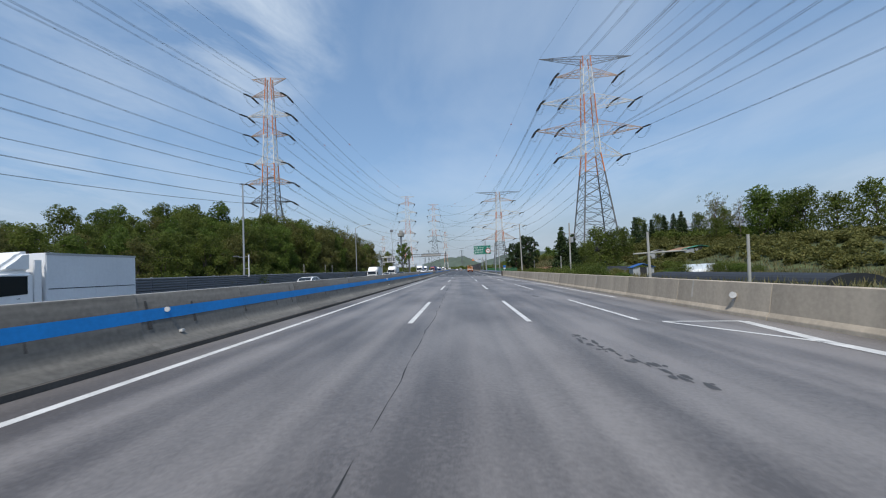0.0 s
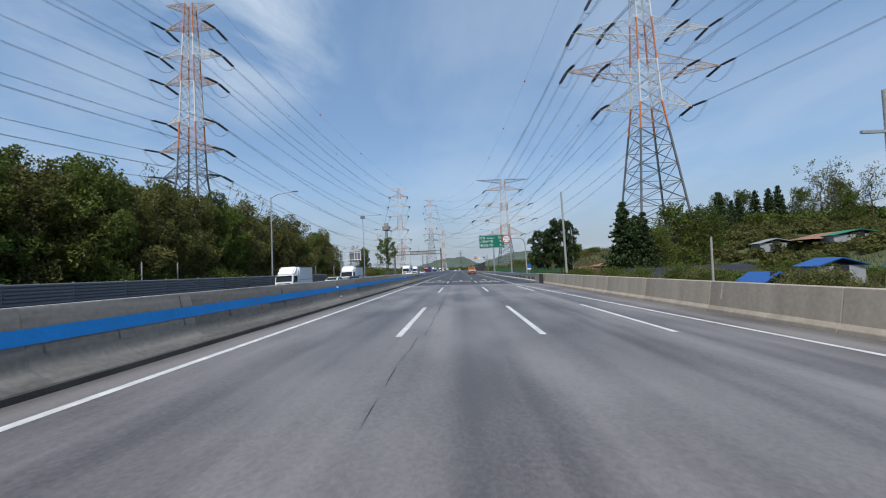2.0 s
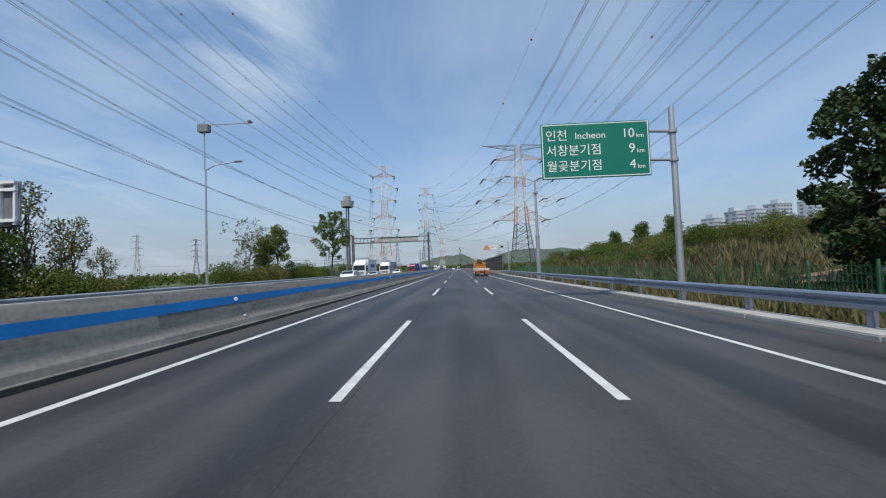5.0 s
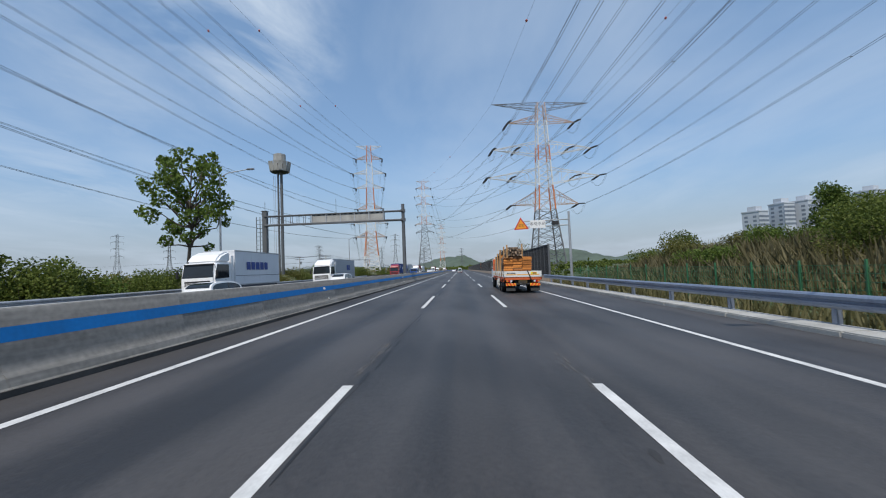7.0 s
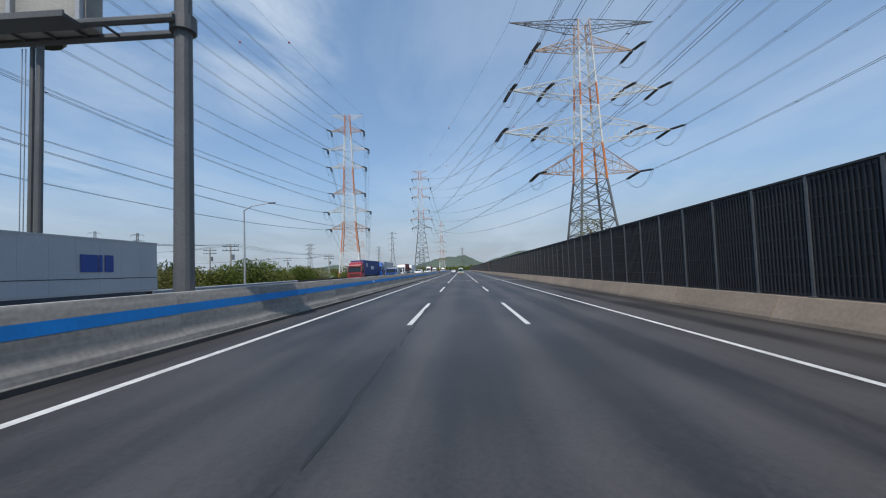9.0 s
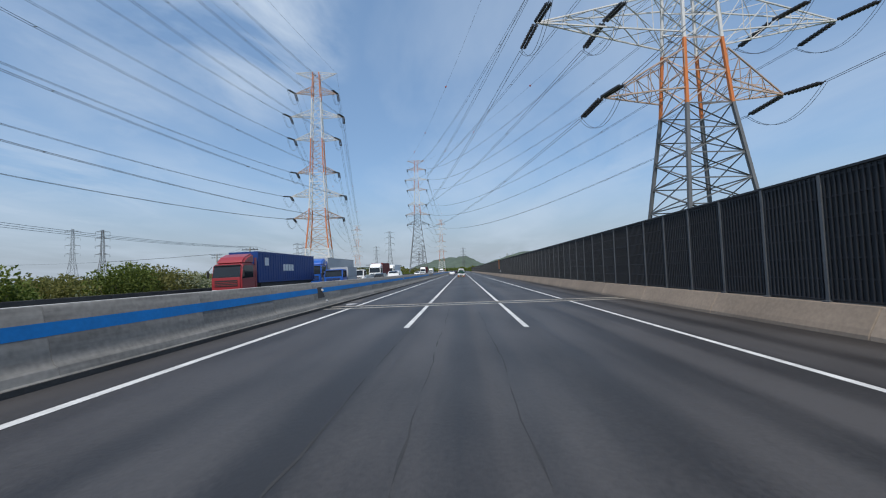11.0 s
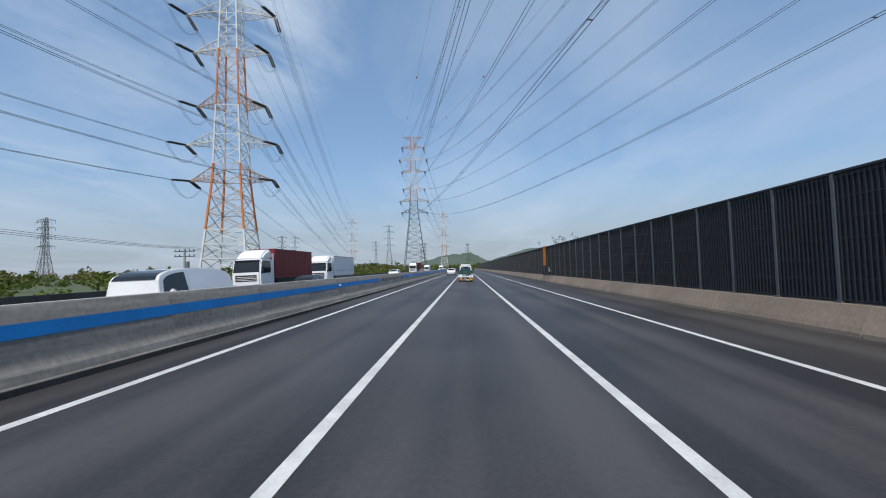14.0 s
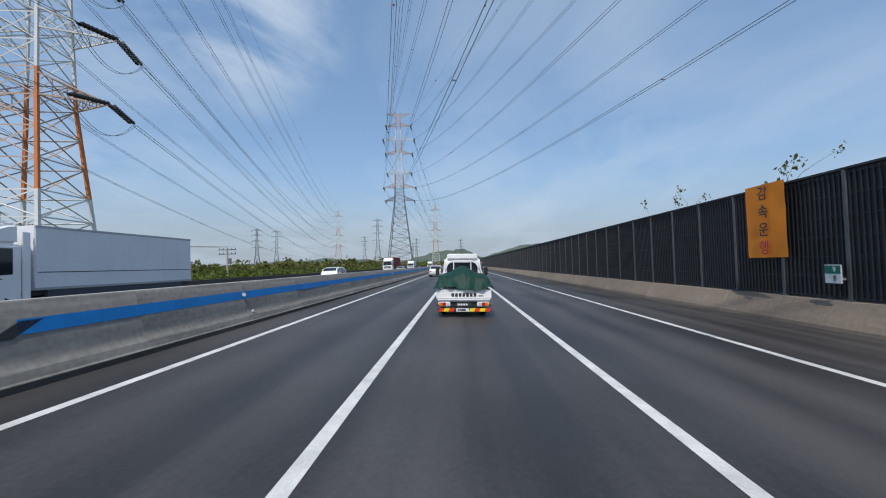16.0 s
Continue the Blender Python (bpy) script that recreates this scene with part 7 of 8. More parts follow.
road_words("추월차로", -3.55, 86.3, 3.0, 4.0, "white painted words for the overtaking lane")
road_words("승용차", -0.05, 86.1, 2.7, 3.4, "white painted word for cars")
road_words("버스", 3.55, 86.2, 2.5, 3.4, "white painted word for buses")
road_words("화물차", 3.5, 82.0, 2.7, 3.6, "white painted word for lorries")
for x, y in ((-3.3, 92.2), (-0.1, 91.6), (3.4, 93.0)):
    o = [(x - 0.09, y - 1.9), (x + 0.09, y - 1.9), (x + 0.09, y + 0.5), (x + 0.5, y + 0.3), (x, y + 2.2), (x - 0.5, y + 0.3), (x - 0.09, y + 0.5)]
    solid("lane_arrow", on_road(o, 0.006), M_LINE, "white arrow painted in the lane", "road marking", "lane arrows", "structure")


def smear(x, y, w, l, seed, mat, name, label, lift=0.003):
    """An irregular flat blotch on the road."""
    r = random.Random(seed)
    o = []
    wave = [(n, 0.22 / n ** 0.8 * r.uniform(0.4, 1), r.uniform(0, 6.28)) for n in (1, 2, 3, 5, 8)]
    for k in range(30):
        a = 6.2832 * k / 30
        f = 0.72 + sum(c * math.sin(n * a + p) for n, c, p in wave)
        o.append((x + math.cos(a) * w * f, y + math.sin(a) * l * f))
    return solid(name, on_road(o, lift), mat, label, "road stain", "road stains", "structure")


def crack(x, y0, y1, w, seed):
    r = random.Random(seed)
    left, right = [], []
    n = max(6, int((y1 - y0) / 0.5))
    off = 0.0
    for k in range(n + 1):
        y = y0 + (y1 - y0) * k / n
        off = 0.8 * off + r.uniform(-0.03, 0.03)
        ww = w * 0.7 * r.uniform(0.3, 1.2) * (0.2 if k in (0, n) else 1) * (0.02 if r.random() < 0.3 else 1)
        xx = x + off
        left.append((xx - ww / 2, y))
        right.append((xx + ww / 2, y))
    s = Shape()
    s.add([(a, b, road_z(a) + 0.0025) for a, b in left + right], [(k, n + 1 + k, n + 2 + k, k + 1) for k in range(n)])
    return solid("road_crack", s, M_CRACK, "dark sealed crack running along the lane", "road crack", "road cracks", "structure")


for i, (x, y0, y1, w) in enumerate(((-1.2, -14, 12, 0.03), (-1.3, 12, 40, 0.028), (-1.15, 40, 73, 0.025), (-1.62, 95, 150, 0.035), (-1.7, 150, 182, 0.05), (-1.62, 186, 245, 0.05),
                                    (2.3, 50, 72, 0.025), (2.05, 76, 79, 0.04), (0.6, 226, 243, 0.04), (-0.7, 226, 244, 0.05))):
    crack(x, y0, y1, w, i)
for i, (x, y, w, l) in enumerate(((3.9, 11, 0.2, 1.0), (1.1, 79.8, 0.08, 0.8), (1.35, 77.8, 0.07, 0.5))):
    smear(x, y, w, l, 100 + i, M_ROAD_PATCH, "oil_stain", "dark oily stain on the worn asphalt")
for i, (x, y, w, l) in enumerate(((-2.4, 82.4, 0.28, 0.7), (-5.8, 76.2, 0.14, 0.4), (-5.9, 247, 0.3, 1.0), (-1.7, 72.0, 0.08, 1.2))):
    smear(x, y, w, l, 200 + i, M_LINE_WORN, "paint_splash", "pale splash of worn road paint", 0.0055)
fleck = random.Random(31)
for i in range(48):
    u = fleck.random()
    smear(2.35 + 0.62 * u + fleck.gauss(0, 0.10), -2.6 - 4.3 * u ** 0.8 + fleck.gauss(0, 0.25), fleck.uniform(0.015, 0.09), fleck.uniform(0.04, 0.28), fleck.randrange(9999), M_OIL, "tar_spot", "small dark tar patch on the asphalt", 0.0026 + 0.00004 * i)
def spatter(name, mat, label, spots, lift):
    """Many small ragged blotches of one spill, lying together on the road."""
    s = Shape()
    for i, (x, y, w, l) in enumerate(spots):
        n = 9
        o = [(x + math.cos(6.2832 * k / n) * w * fleck.uniform(0.45, 1.1), y + math.sin(6.2832 * k / n) * l * fleck.uniform(0.45, 1.1)) for k in range(n)]
        s.add([(a, b, road_z(a) + lift + 0.00003 * i) for a, b in o], [tuple(range(n))])
    return solid(name, s, mat, label, "road stain", "road stains", "structure")


for cx, cy, n in ((2.2, 257.3, 16), (3.4, 258.3, 8), (1.0, 256.5, 3), (-5.6, 247.2, 6), (-4.8, 255.6, 6), (-5.7, 75.8, 8), (-1.62, 168.7, 5), (-1.66, 169.5, 4)):
    spatter("paint_fleck", M_SPILL if cy > 240 else M_LINE_WORN, "small pale flecks of worn road paint", [(cx + fleck.uniform(-0.5, 0.5) * (0.12 if 160 < cy < 180 else 1), cy + fleck.uniform(-0.4, 0.4), fleck.uniform(0.015, 0.06), fleck.uniform(0.02, 0.07)) for i in range(n)], 0.0055)
# ragged seams, concrete spill and chipped paint beside the bridge joints
for x, y0, y1, n in ((-1.82, 74.3, 80.5, 60), (-1.82, 148.6, 151.5, 22), (1.72, 147.6, 150.2, 12)):
    for mat in (M_SEAM_GRIT, M_OIL):
        spatter("seam_wear", mat, "ragged gritty wear along the seam between lanes", [(x + fleck.gauss(0, 0.05), fleck.uniform(y0, y1), fleck.uniform(0.008, 0.03), fleck.uniform(0.05, 0.4)) for i in range(n)], 0.0028 if mat is M_OIL else 0.005)
for cx, cy, w, l, n in ((-6.15, 77.8, 0.3, 1.1, 50), (-6.25, 249.1, 0.34, 1.6, 60), (-2.05, 82.1, 0.2, 0.5, 14), (4.57, 79.0, 0.25, 0.5, 14)):
    spatter("concrete_spill", M_SPILL, "pale dusty concrete spill on the asphalt", [(cx + fleck.gauss(0, 0.5) * w, cy + fleck.gauss(0, 0.5) * l, fleck.uniform(0.02, 0.12), fleck.uniform(0.04, 0.3)) for i in range(n)], 0.0028)
spatter("paint_chip", M_CRACK, "dark chips where the lane paint has flaked off", [(-1.8 + fleck.uniform(-0.075, 0.075), 247.2 + 4.4 * fleck.random() ** 1.3, fleck.uniform(0.008, 0.03), fleck.uniform(0.02, 0.12)) for i in range(40)], 0.0056)
spatter("tyre_scuff", M_CRACK, "dark scuffs on the asphalt", [(0.85, 77.1, 0.04, 0.55), (0.95, 77.0, 0.03, 0.5), (0.85, 78.7, 0.04, 0.5), (1.57, 145.7, 0.06, 0.16)], 0.003)
M_TAR = surface("seam_tar", (0.016, 0.016, 0.017), 0.6, vary=0.4, grain=30, bump=0.4)
for i in range(48):
    y = 112 + 2.0 * i + fleck.uniform(-0.8, 0.8)
    smear(-1.64 + 0.04 * math.sin(y * 0.3) + fleck.gauss(0, 0.03), y, fleck.uniform(0.015, 0.05), fleck.uniform(0.5, 1.5), fleck.randrange(9999), M_TAR, "tar_spot", "dark ragged tar along the seam between lanes", 0.003 + 0.00003 * i)
# cracks in the face of the median and of the side barrier
rr = random.Random(4)
y = -12.0
while y < 72:
    z0, z1, w = rr.uniform(0.15, 0.4), rr.uniform(0.6, 1.2), rr.uniform(0.02, 0.07)
    s = Shape()
    a, b = face_x(max(z0, 0.49)) + 0.004, face_x(z1) + 0.004
    s.add([(a, y - w, zm + max(z0, 0.49)), (a, y + w, zm + max(z0, 0.49)), (b, y + w * 0.5, zm + z1), (b, y - w * 0.5, zm + z1)], [(0, 1, 2, 3)])
    part("stain_streak", s, M_GUTTER, median, "dark vertical stain")
    y += rr.uniform(1.2, 2.6)
for y in [rr.uniform(-14, 72) for _ in range(16)]:
    w, z0 = rr.uniform(0.02, 0.06), rr.uniform(0.38, 0.6)
    s = Shape().add([(8.356 + 0.175 * (z0 - 0.22), y - w, zs + z0), (8.356 + 0.175 * (z0 - 0.22), y + w, zs + z0), (8.5 - 0.006, y + w, zs + 1.0), (8.5 - 0.006, y - w, zs + 1.0)], [(0, 1, 2, 3)])
    part("lime_streak", s, M_LIME, side, "pale lime streak")
rock = thing("wall_marker", "round white reflector fixed to the side barrier", "delineator", at=pose(8.36, 0.9, zs + 0.62))
part("reflector", Shape().tube((0, 0, 0), (-0.05, -0.05, 0), 0.1, 12), M_LINE, rock)
part("bracket", Shape().box(-0.02, 0.1, -0.02, 0.02, -0.2, -0.02), M_GALV, rock)

# ---- signs ----
M_SIGN_GREEN = surface("sign_green", (0.0, 0.16, 0.105), 0.45, vary=0.06, grain=6, stain=0.5, bump=0)
M_SIGN_WHITE = surface("sign_white", (0.78, 0.78, 0.77), 0.45, vary=0.04, grain=6, stain=0.5, bump=0)
M_SIGN_RED = surface("sign_red", (0.5, 0.02, 0.025), 0.45, vary=0.06, grain=6, bump=0)
M_SIGN_YELLOW = surface("sign_orange", (0.78, 0.30, 0.025), 0.5, vary=0.08, grain=6, bump=0)
M_SIGN_BLUE = surface("sign_blue", (0.01, 0.13, 0.45), 0.45, vary=0.06, grain=6, bump=0)
M_BANNER = surface("orange_banner", (0.95, 0.27, 0.012), 0.7, vary=0.08, grain=14, stain=1.2, bump=0.1)
M_SIGN_BACK = surface("sign_back", (0.20, 0.21, 0.23), 0.5, metal=0.3, vary=0.2, grain=8, stain=0.8, bump=0.02)


def facing(x, y, z):
    """Upright writing that faces the traffic."""
    return pose(x, y, z, 90)


g = thing("direction_sign", "green motorway distance sign with white place names on a steel pole", "road sign")
gy = 114.8
board = part("sign_board", Shape().box(4.03, 9.2, gy - 0.03, gy + 0.05, 5.72, 8.42), M_SIGN_GREEN, g, bevel=0.02)
bd = Shape()
for x0, x1, z0, z1 in ((4.08, 9.15, 5.77, 5.81), (4.08, 9.15, 8.33, 8.37), (4.08, 4.12, 5.81, 8.33), (9.11, 9.15, 5.81, 8.33)):
    bd.box(x0, x1, gy - 0.036, gy - 0.029, z0, z1)
part("sign_border", bd, M_SIGN_WHITE, board)
for z, name, extra, dist in ((7.80, "인천", "Incheon", "10"), (7.06, "서창분기점", "", "9"), (6.30, "월곶분기점", "", "4")):
    lettering("place_name", name, 0.58, M_SIGN_WHITE, board, facing(4.25, gy - 0.034, z), 0.003, align="LEFT")
    if extra:
        lettering("place_name", extra, 0.46, M_SIGN_WHITE, board, facing(5.65, gy - 0.034, z - 0.03), 0.003, align="LEFT")
    lettering("distance", dist, 0.62, M_SIGN_WHITE, board, facing(8.5, gy - 0.034, z), 0.003, align="RIGHT")
    lettering("unit", "km", 0.30, M_SIGN_WHITE, board, facing(8.56, gy - 0.034, z - 0.12), 0.003, align="LEFT")
part("pole", Shape().tube((10.45, gy + 0.3, ground_z(10.4, gy)), (10.45, gy + 0.3, 9.1), 0.17, 14, 0.13), M_GALV, g)
for z in (6.5, 7.9):
    part("bracket_arm", Shape().tube((9.0, gy + 0.12, z), (10.45, gy + 0.3, z), 0.07, 8), M_GALV, g)
    part("clamp", Shape().tube((10.45, gy + 0.3, z - 0.09), (10.45, gy + 0.3, z + 0.09), 0.21, 12), M_GALV, g)

rs = thing("distance_sign", "round red-rimmed sign on a curved green pole", "road sign")
ry = 88.8
part("pole", Shape().path([(9.3, ry, ground_z(9.3, ry)), (9.26, ry, 3.2), (9.2, ry, 4.9), (9.02, ry, 5.42), (8.65, ry, 5.66), (7.9, ry, 5.74), (7.15, ry, 5.72)], [0.09, 0.085, 0.08, 0.07, 0.06, 0.055, 0.045], 10), M_KERB, rs)
disc = part("sign_disc", Shape().tube((6.62, ry + 0.02, 5.68), (6.62, ry - 0.02, 5.68), 0.6, 36), M_SIGN_RED, rs)
part("sign_face", Shape().tube((6.62, ry - 0.02, 5.68), (6.62, ry - 0.027, 5.68), 0.47, 36), M_SIGN_WHITE, disc)
lettering("distance", "100m", 0.36, M_INK, disc, facing(6.62, ry - 0.03, 5.78), 0.003)
icon = Shape()
for x in (6.37, 6.87):
    icon.prism([(x - 0.11, 5.45), (x + 0.11, 5.45), (x + 0.08, 5.53), (x - 0.08, 5.53)], ry - 0.033, ry - 0.028)
icon.box(6.49, 6.75, ry - 0.033, ry - 0.028, 5.47, 5.49)
part("car_marks", icon, M_INK, disc)

ws = thing("warning_sign", "orange triangle and white word plate hung from an arm", "road sign")
wy = 180.4
tri = part("triangle", Shape().prism([(5.02, 5.07), (6.38, 5.11), (5.65, 6.20)], wy - 0.03, wy), M_SIGN_RED, ws)
part("triangle_face", Shape().prism([(5.17, 5.155), (6.21, 5.185), (5.655, 6.02)], wy - 0.036, wy - 0.03), M_SIGN_YELLOW, tri)
lettering("warning_word", "위험", 0.30, M_INK, tri, facing(5.69, wy - 0.039, 5.42), 0.002)
pl = part("word_plate", Shape().box(6.49, 7.92, wy - 0.03, wy, 5.16, 5.89), M_SIGN_WHITE, ws, bevel=0.01)
lettering("warning_word", "추락주의", 0.40, M_INK, pl, facing(7.2, wy - 0.034, 5.52), 0.002)
part("pole", Shape().tube((10.1, wy + 0.1, ground_z(10, wy) - 0.2), (10.1, wy + 0.1, 6.6), 0.13, 12, 0.10), M_GALV, ws)
for z in (5.30, 5.82):
    part("arm", Shape().tube((5.6, wy + 0.06, z), (10.1, wy + 0.1, z + 0.06), 0.055, 8), M_GALV, ws)
part("lamp_box", Shape().box(8.55, 9.1, wy - 0.12, wy + 0.2, 5.42, 5.74), M_CHASSIS, ws, bevel=0.03)

bs = thing("route_sign", "small blue route shield over a white plate on a post", "road sign")
part("post", Shape().tube((11.8, 102, ground_z(11.8, 102) - 0.1), (11.8, 102, 2.1), 0.04, 8), M_GALV, bs)
part("shield", Shape().prism([(11.45, 1.55), (11.8, 1.42), (12.15, 1.55), (12.15, 2.05), (11.45, 2.05)], 101.93, 101.96), M_SIGN_BLUE, bs)
part("number_plate", Shape().box(11.5, 12.1, 101.93, 101.96, 1.1, 1.38), M_SIGN_WHITE, bs)

wall_read = Matrix(((0, 0, -1, 9.36), (-1, 0, 0, 0), (0, 1, 0, 0), (0, 0, 0, 1)))
bn = thing("banner", "orange slow-down banner hung on the noise wall", "banner")
cloth = Shape()
for j in range(13):
    for i in range(9):
        y, z = 327.95 + 1.65 * i / 8, 1.72 + 2.28 * j / 12
        cloth.v.append((9.15 + 0.02 * noise.noise((y * 2, z * 1.5, 2)), y - 0.02 * (12 - j) / 12, z))
cloth.f += [(j * 9 + i, j * 9 + i + 1, (j + 1) * 9 + i + 1, (j + 1) * 9 + i) for j in range(12) for i in range(8)]
cl = part("cloth", cloth, M_BANNER, bn, smooth=True)
for k, ch in enumerate("감속운행"):
    lettering("banner_letter", ch, 0.47, M_INK_RED if k == 3 else M_INK, cl, Matrix.Translation((-0.27, 328.78, 3.69 - 0.565 * k)) @ wall_read, 0.002, bold=0.004)
km = thing("distance_post", "small green and white kilometre plate on the wall", "road sign")
part("plate", Shape().box(9.2, 9.23, 326.35, 326.83, 1.02, 1.50), M_SIGN_WHITE, km, bevel=0.008)
part("green_half", Shape().box(9.192, 9.2, 326.37, 326.81, 1.27, 1.48), M_SIGN_GREEN, km)
lettering("digit", "9", 0.2, M_SIGN_WHITE, km, Matrix.Translation((-0.175, 326.53, 1.375)) @ wall_read, 0.002)
lettering("digit", "8", 0.2, M_INK, km, Matrix.Translation((-0.168, 326.53, 1.15)) @ wall_read, 0.002)
part("bracket", Shape().box(9.23, 9.45, 326.5, 326.56, 1.1, 1.16), M_GALV, km)

# ---- far-side sign, gantry, mast ----
fs = thing("far_sign", "back of a framed road sign on a steel pole", "road sign")
part("pole", Shape().tube((-23.95, 112.6, -0.7), (-23.95, 112.6, 6.5), 0.2, 14, 0.18), M_GALV, fs)
for z in (4.45, 5.85):
    part("frame_beam", Shape().box(-24.3, -19.9, 112.5, 112.65, z, z + 0.14), M_SIGN_WHITE, fs)
part("frame_beam", Shape().box(-23.2, -19.9, 112.45, 112.6, 6.18, 6.3), M_SIGN_WHITE, fs)
part("sign_back", Shape().box(-22.4, -19.85, 112.68, 112.74, 4.3, 6.3), M_SIGN_BACK, fs)
for x in (-22.3, -21.2, -20.7, -20.0):
    part("frame_post", Shape().box(x - 0.05, x + 0.05, 112.55, 112.68, 4.3, 6.3), M_SIGN_WHITE, fs)
part("sign_lip", Shape().box(-22.4, -19.85, 112.3, 112.7, 4.2, 4.3), M_CHASSIS, fs)

M_GANTRY = surface("weathered_gantry_steel", (0.115, 0.12, 0.125), 0.6, metal=0.3, vary=0.25, grain=15, stain=0.6, bump=0.06)
gt = thing("sign_gantry", "dark grey steel gantry with a pale message board, seen from behind", "gantry")
gy = 196.7
gl, gr = -26.1, -7.4
part("gantry_leg", Shape().box(gl - 0.3, gl + 0.3, gy - 0.3, gy + 0.3, -0.7, 10.4), M_GANTRY, gt, bevel=0.03)
part("leg_cap", Shape().box(gl - 0.42, gl + 0.36, gy - 0.36, gy + 0.36, 10.4, 10.48), M_GANTRY, gt)
part("gantry_leg", Shape().tube((gr, gy, zm + 1.2), (gr, gy, 10.6), 0.25, 14, 0.21), M_GANTRY, gt)
part("leg_collar", Shape().tube((gr, gy, 9.5), (gr, gy, 9.9), 0.32, 14), M_GANTRY, gt)
part("leg_collar", Shape().tube((gr, gy, 8.3), (gr, gy, 8.7), 0.33, 14), M_GANTRY, gt)
lad = part("ladder", Shape().box(gl - 0.74, gl - 0.68, gy - 0.05, gy + 0.05, -0.7, 9.7).box(gl - 1.24, gl - 1.18, gy - 0.05, gy + 0.05, -0.7, 9.7), M_GANTRY, gt)
for k in range(17):
    part("rung", Shape().box(gl - 1.2, gl - 0.3, gy - 0.03, gy + 0.03, 0.3 + 0.56 * k, 0.35 + 0.56 * k), M_GANTRY, lad)
for z, r in ((8.5, 0.11), (9.7, 0.085)):
    for dy in (-0.35, 0.35):
        part("chord", Shape().tube((gl, gy + dy, z), (gr, gy + dy, z), r, 8), M_GANTRY, gt)
for k in range(7):
    for dy in (-0.35, 0.35):
        part("web_post", Shape().tube((gl + 0.9 + 0.9 * k, gy + dy, 8.5), (gl + 0.9 + 0.9 * k, gy + dy, 9.7), 0.035, 5), M_GANTRY, gt)
for k in range(19):
    part("web_tie", Shape().tube((gl + 0.5 + k * 0.9, gy - 0.35, 8.48), (gl + 0.5 + k * 0.9, gy + 0.35, 8.48), 0.04, 5), M_GANTRY, gt)
board = part("sign_panel", Shape().box(-19.7, -9.9, gy - 0.28, gy + 0.3, 8.55, 9.72), M_KERB, gt, "pale back of the message board", bevel=0.03)
part("panel_hood", Shape().box(-19.75, -9.85, gy - 0.36, gy + 0.34, 9.72, 9.78), M_KERB, board)
for k in range(6):
    x = -19.6 + 1.92 * k
    part("panel_rib", Shape().box(x - 0.06, x + 0.06, gy - 0.40, gy - 0.28, 8.5, 9.72), M_GALV, board)
for k in range(14):
    x = -19.4 + 0.72 * k
    part("vent", Shape().box(x - 0.2, x + 0.2, gy - 0.295, gy - 0.275, 9.52, 9.62), M_CHASSIS, board)
part("walkway", Shape().box(-25.8, -9.8, gy - 0.95, gy - 0.37, 8.32, 8.4), M_GANTRY, gt)
part("walkway_edge", Shape().box(-19.7, -9.8, gy - 1.0, gy - 0.95, 8.3, 8.46), M_GANTRY, gt)
for x in (-26.1, -16.4):
    part("lightning_rod", Shape().tube((x, gy, 9.5), (x, gy, 11.7), 0.03, 5), M_GANTRY, gt)

ms = thing("antenna_mast", "twin-pole mast with a flared ring of pale antenna panels", "mast", at=pose(-32.5, 216.3, -0.6))
part("mast_pole", Shape().tube((0.28, 0, 0), (0.28, 0, 21.6), 0.30, 12, 0.24), M_GANTRY, ms)
part("mast_pole", Shape().tube((-0.34, 0, 0), (-0.34, 0, 21.6), 0.2, 10, 0.16), M_GANTRY, ms, "dark cable-filled second pole")
lad = part("ladder", Shape().box(-1.22, -1.18, -0.03, 0.03, 0, 20.6).box(-0.92, -0.88, -0.03, 0.03, 0, 20.6), M_GALV, ms)
panel_low = Shape().box(-0.36, 0.36, -0.05, 0.05, 0, 1.75).mesh("antenna_panel", M_KERB, bevel=0.03)
panel_high = Shape().box(-0.34, 0.34, -0.05, 0.05, 0, 1.75).mesh("antenna_panel", M_KERB, bevel=0.03)
for k in range(14):
    part("antenna_panel", panel_low, None, ms).matrix_basis = pose(0, 0, 0, 0, 0, 360 * k / 14) @ pose(0, 1.62, 21.3 + 0.07 * (k % 3), -9)
for k in range(9):
    part("antenna_panel", panel_high, None, ms).matrix_basis = pose(0, 0, 0, 0, 0, 40 * k) @ pose(0, 0.98, 22.8 + 0.05 * (k % 2), 0)
part("platform", Shape().tube((0, 0, 21.2), (0, 0, 21.36), 1.5, 20), M_CHASSIS, ms, "dark underside of the lower platform")
part("platform", Shape().tube((0, 0, 22.7), (0, 0, 22.85), 1.2, 20), M_GALV, ms)
part("hoop", Shape().tube((0, 0, 24.3), (0, 0, 24.4), 0.9, 18), M_GALV, ms)


# ---- lamps and poles ----
def street_lamp(x, y, h, reach, label="tall grey street lamp with a long arm", z=None):
    z0 = (road_z(x) if z is None else z) - 0.5
    t = thing("street_lamp", label, "street lamp", "street lamps", at=pose(x, y, z0))
    part("base", Shape().tube((0, 0, 0), (0, 0, 0.9), 0.17, 10), M_GALV, t)
    part("pole", Shape().tube((0, 0, 0.6), (0, 0, h), 0.12, 10, 0.07), M_GALV, t)
    part("arm", Shape().path([(0, 0, h - 0.1), (reach * 0.3, 0, h + 0.35), (reach, 0, h + 0.62)], [0.06, 0.05, 0.045], 8), M_GALV, t)
    part("lamp_head", Shape().box(reach - 0.1, reach + 0.65, -0.14, 0.14, h + 0.55, h + 0.7), M_SIGN_BACK, t, bevel=0.04)
    return t


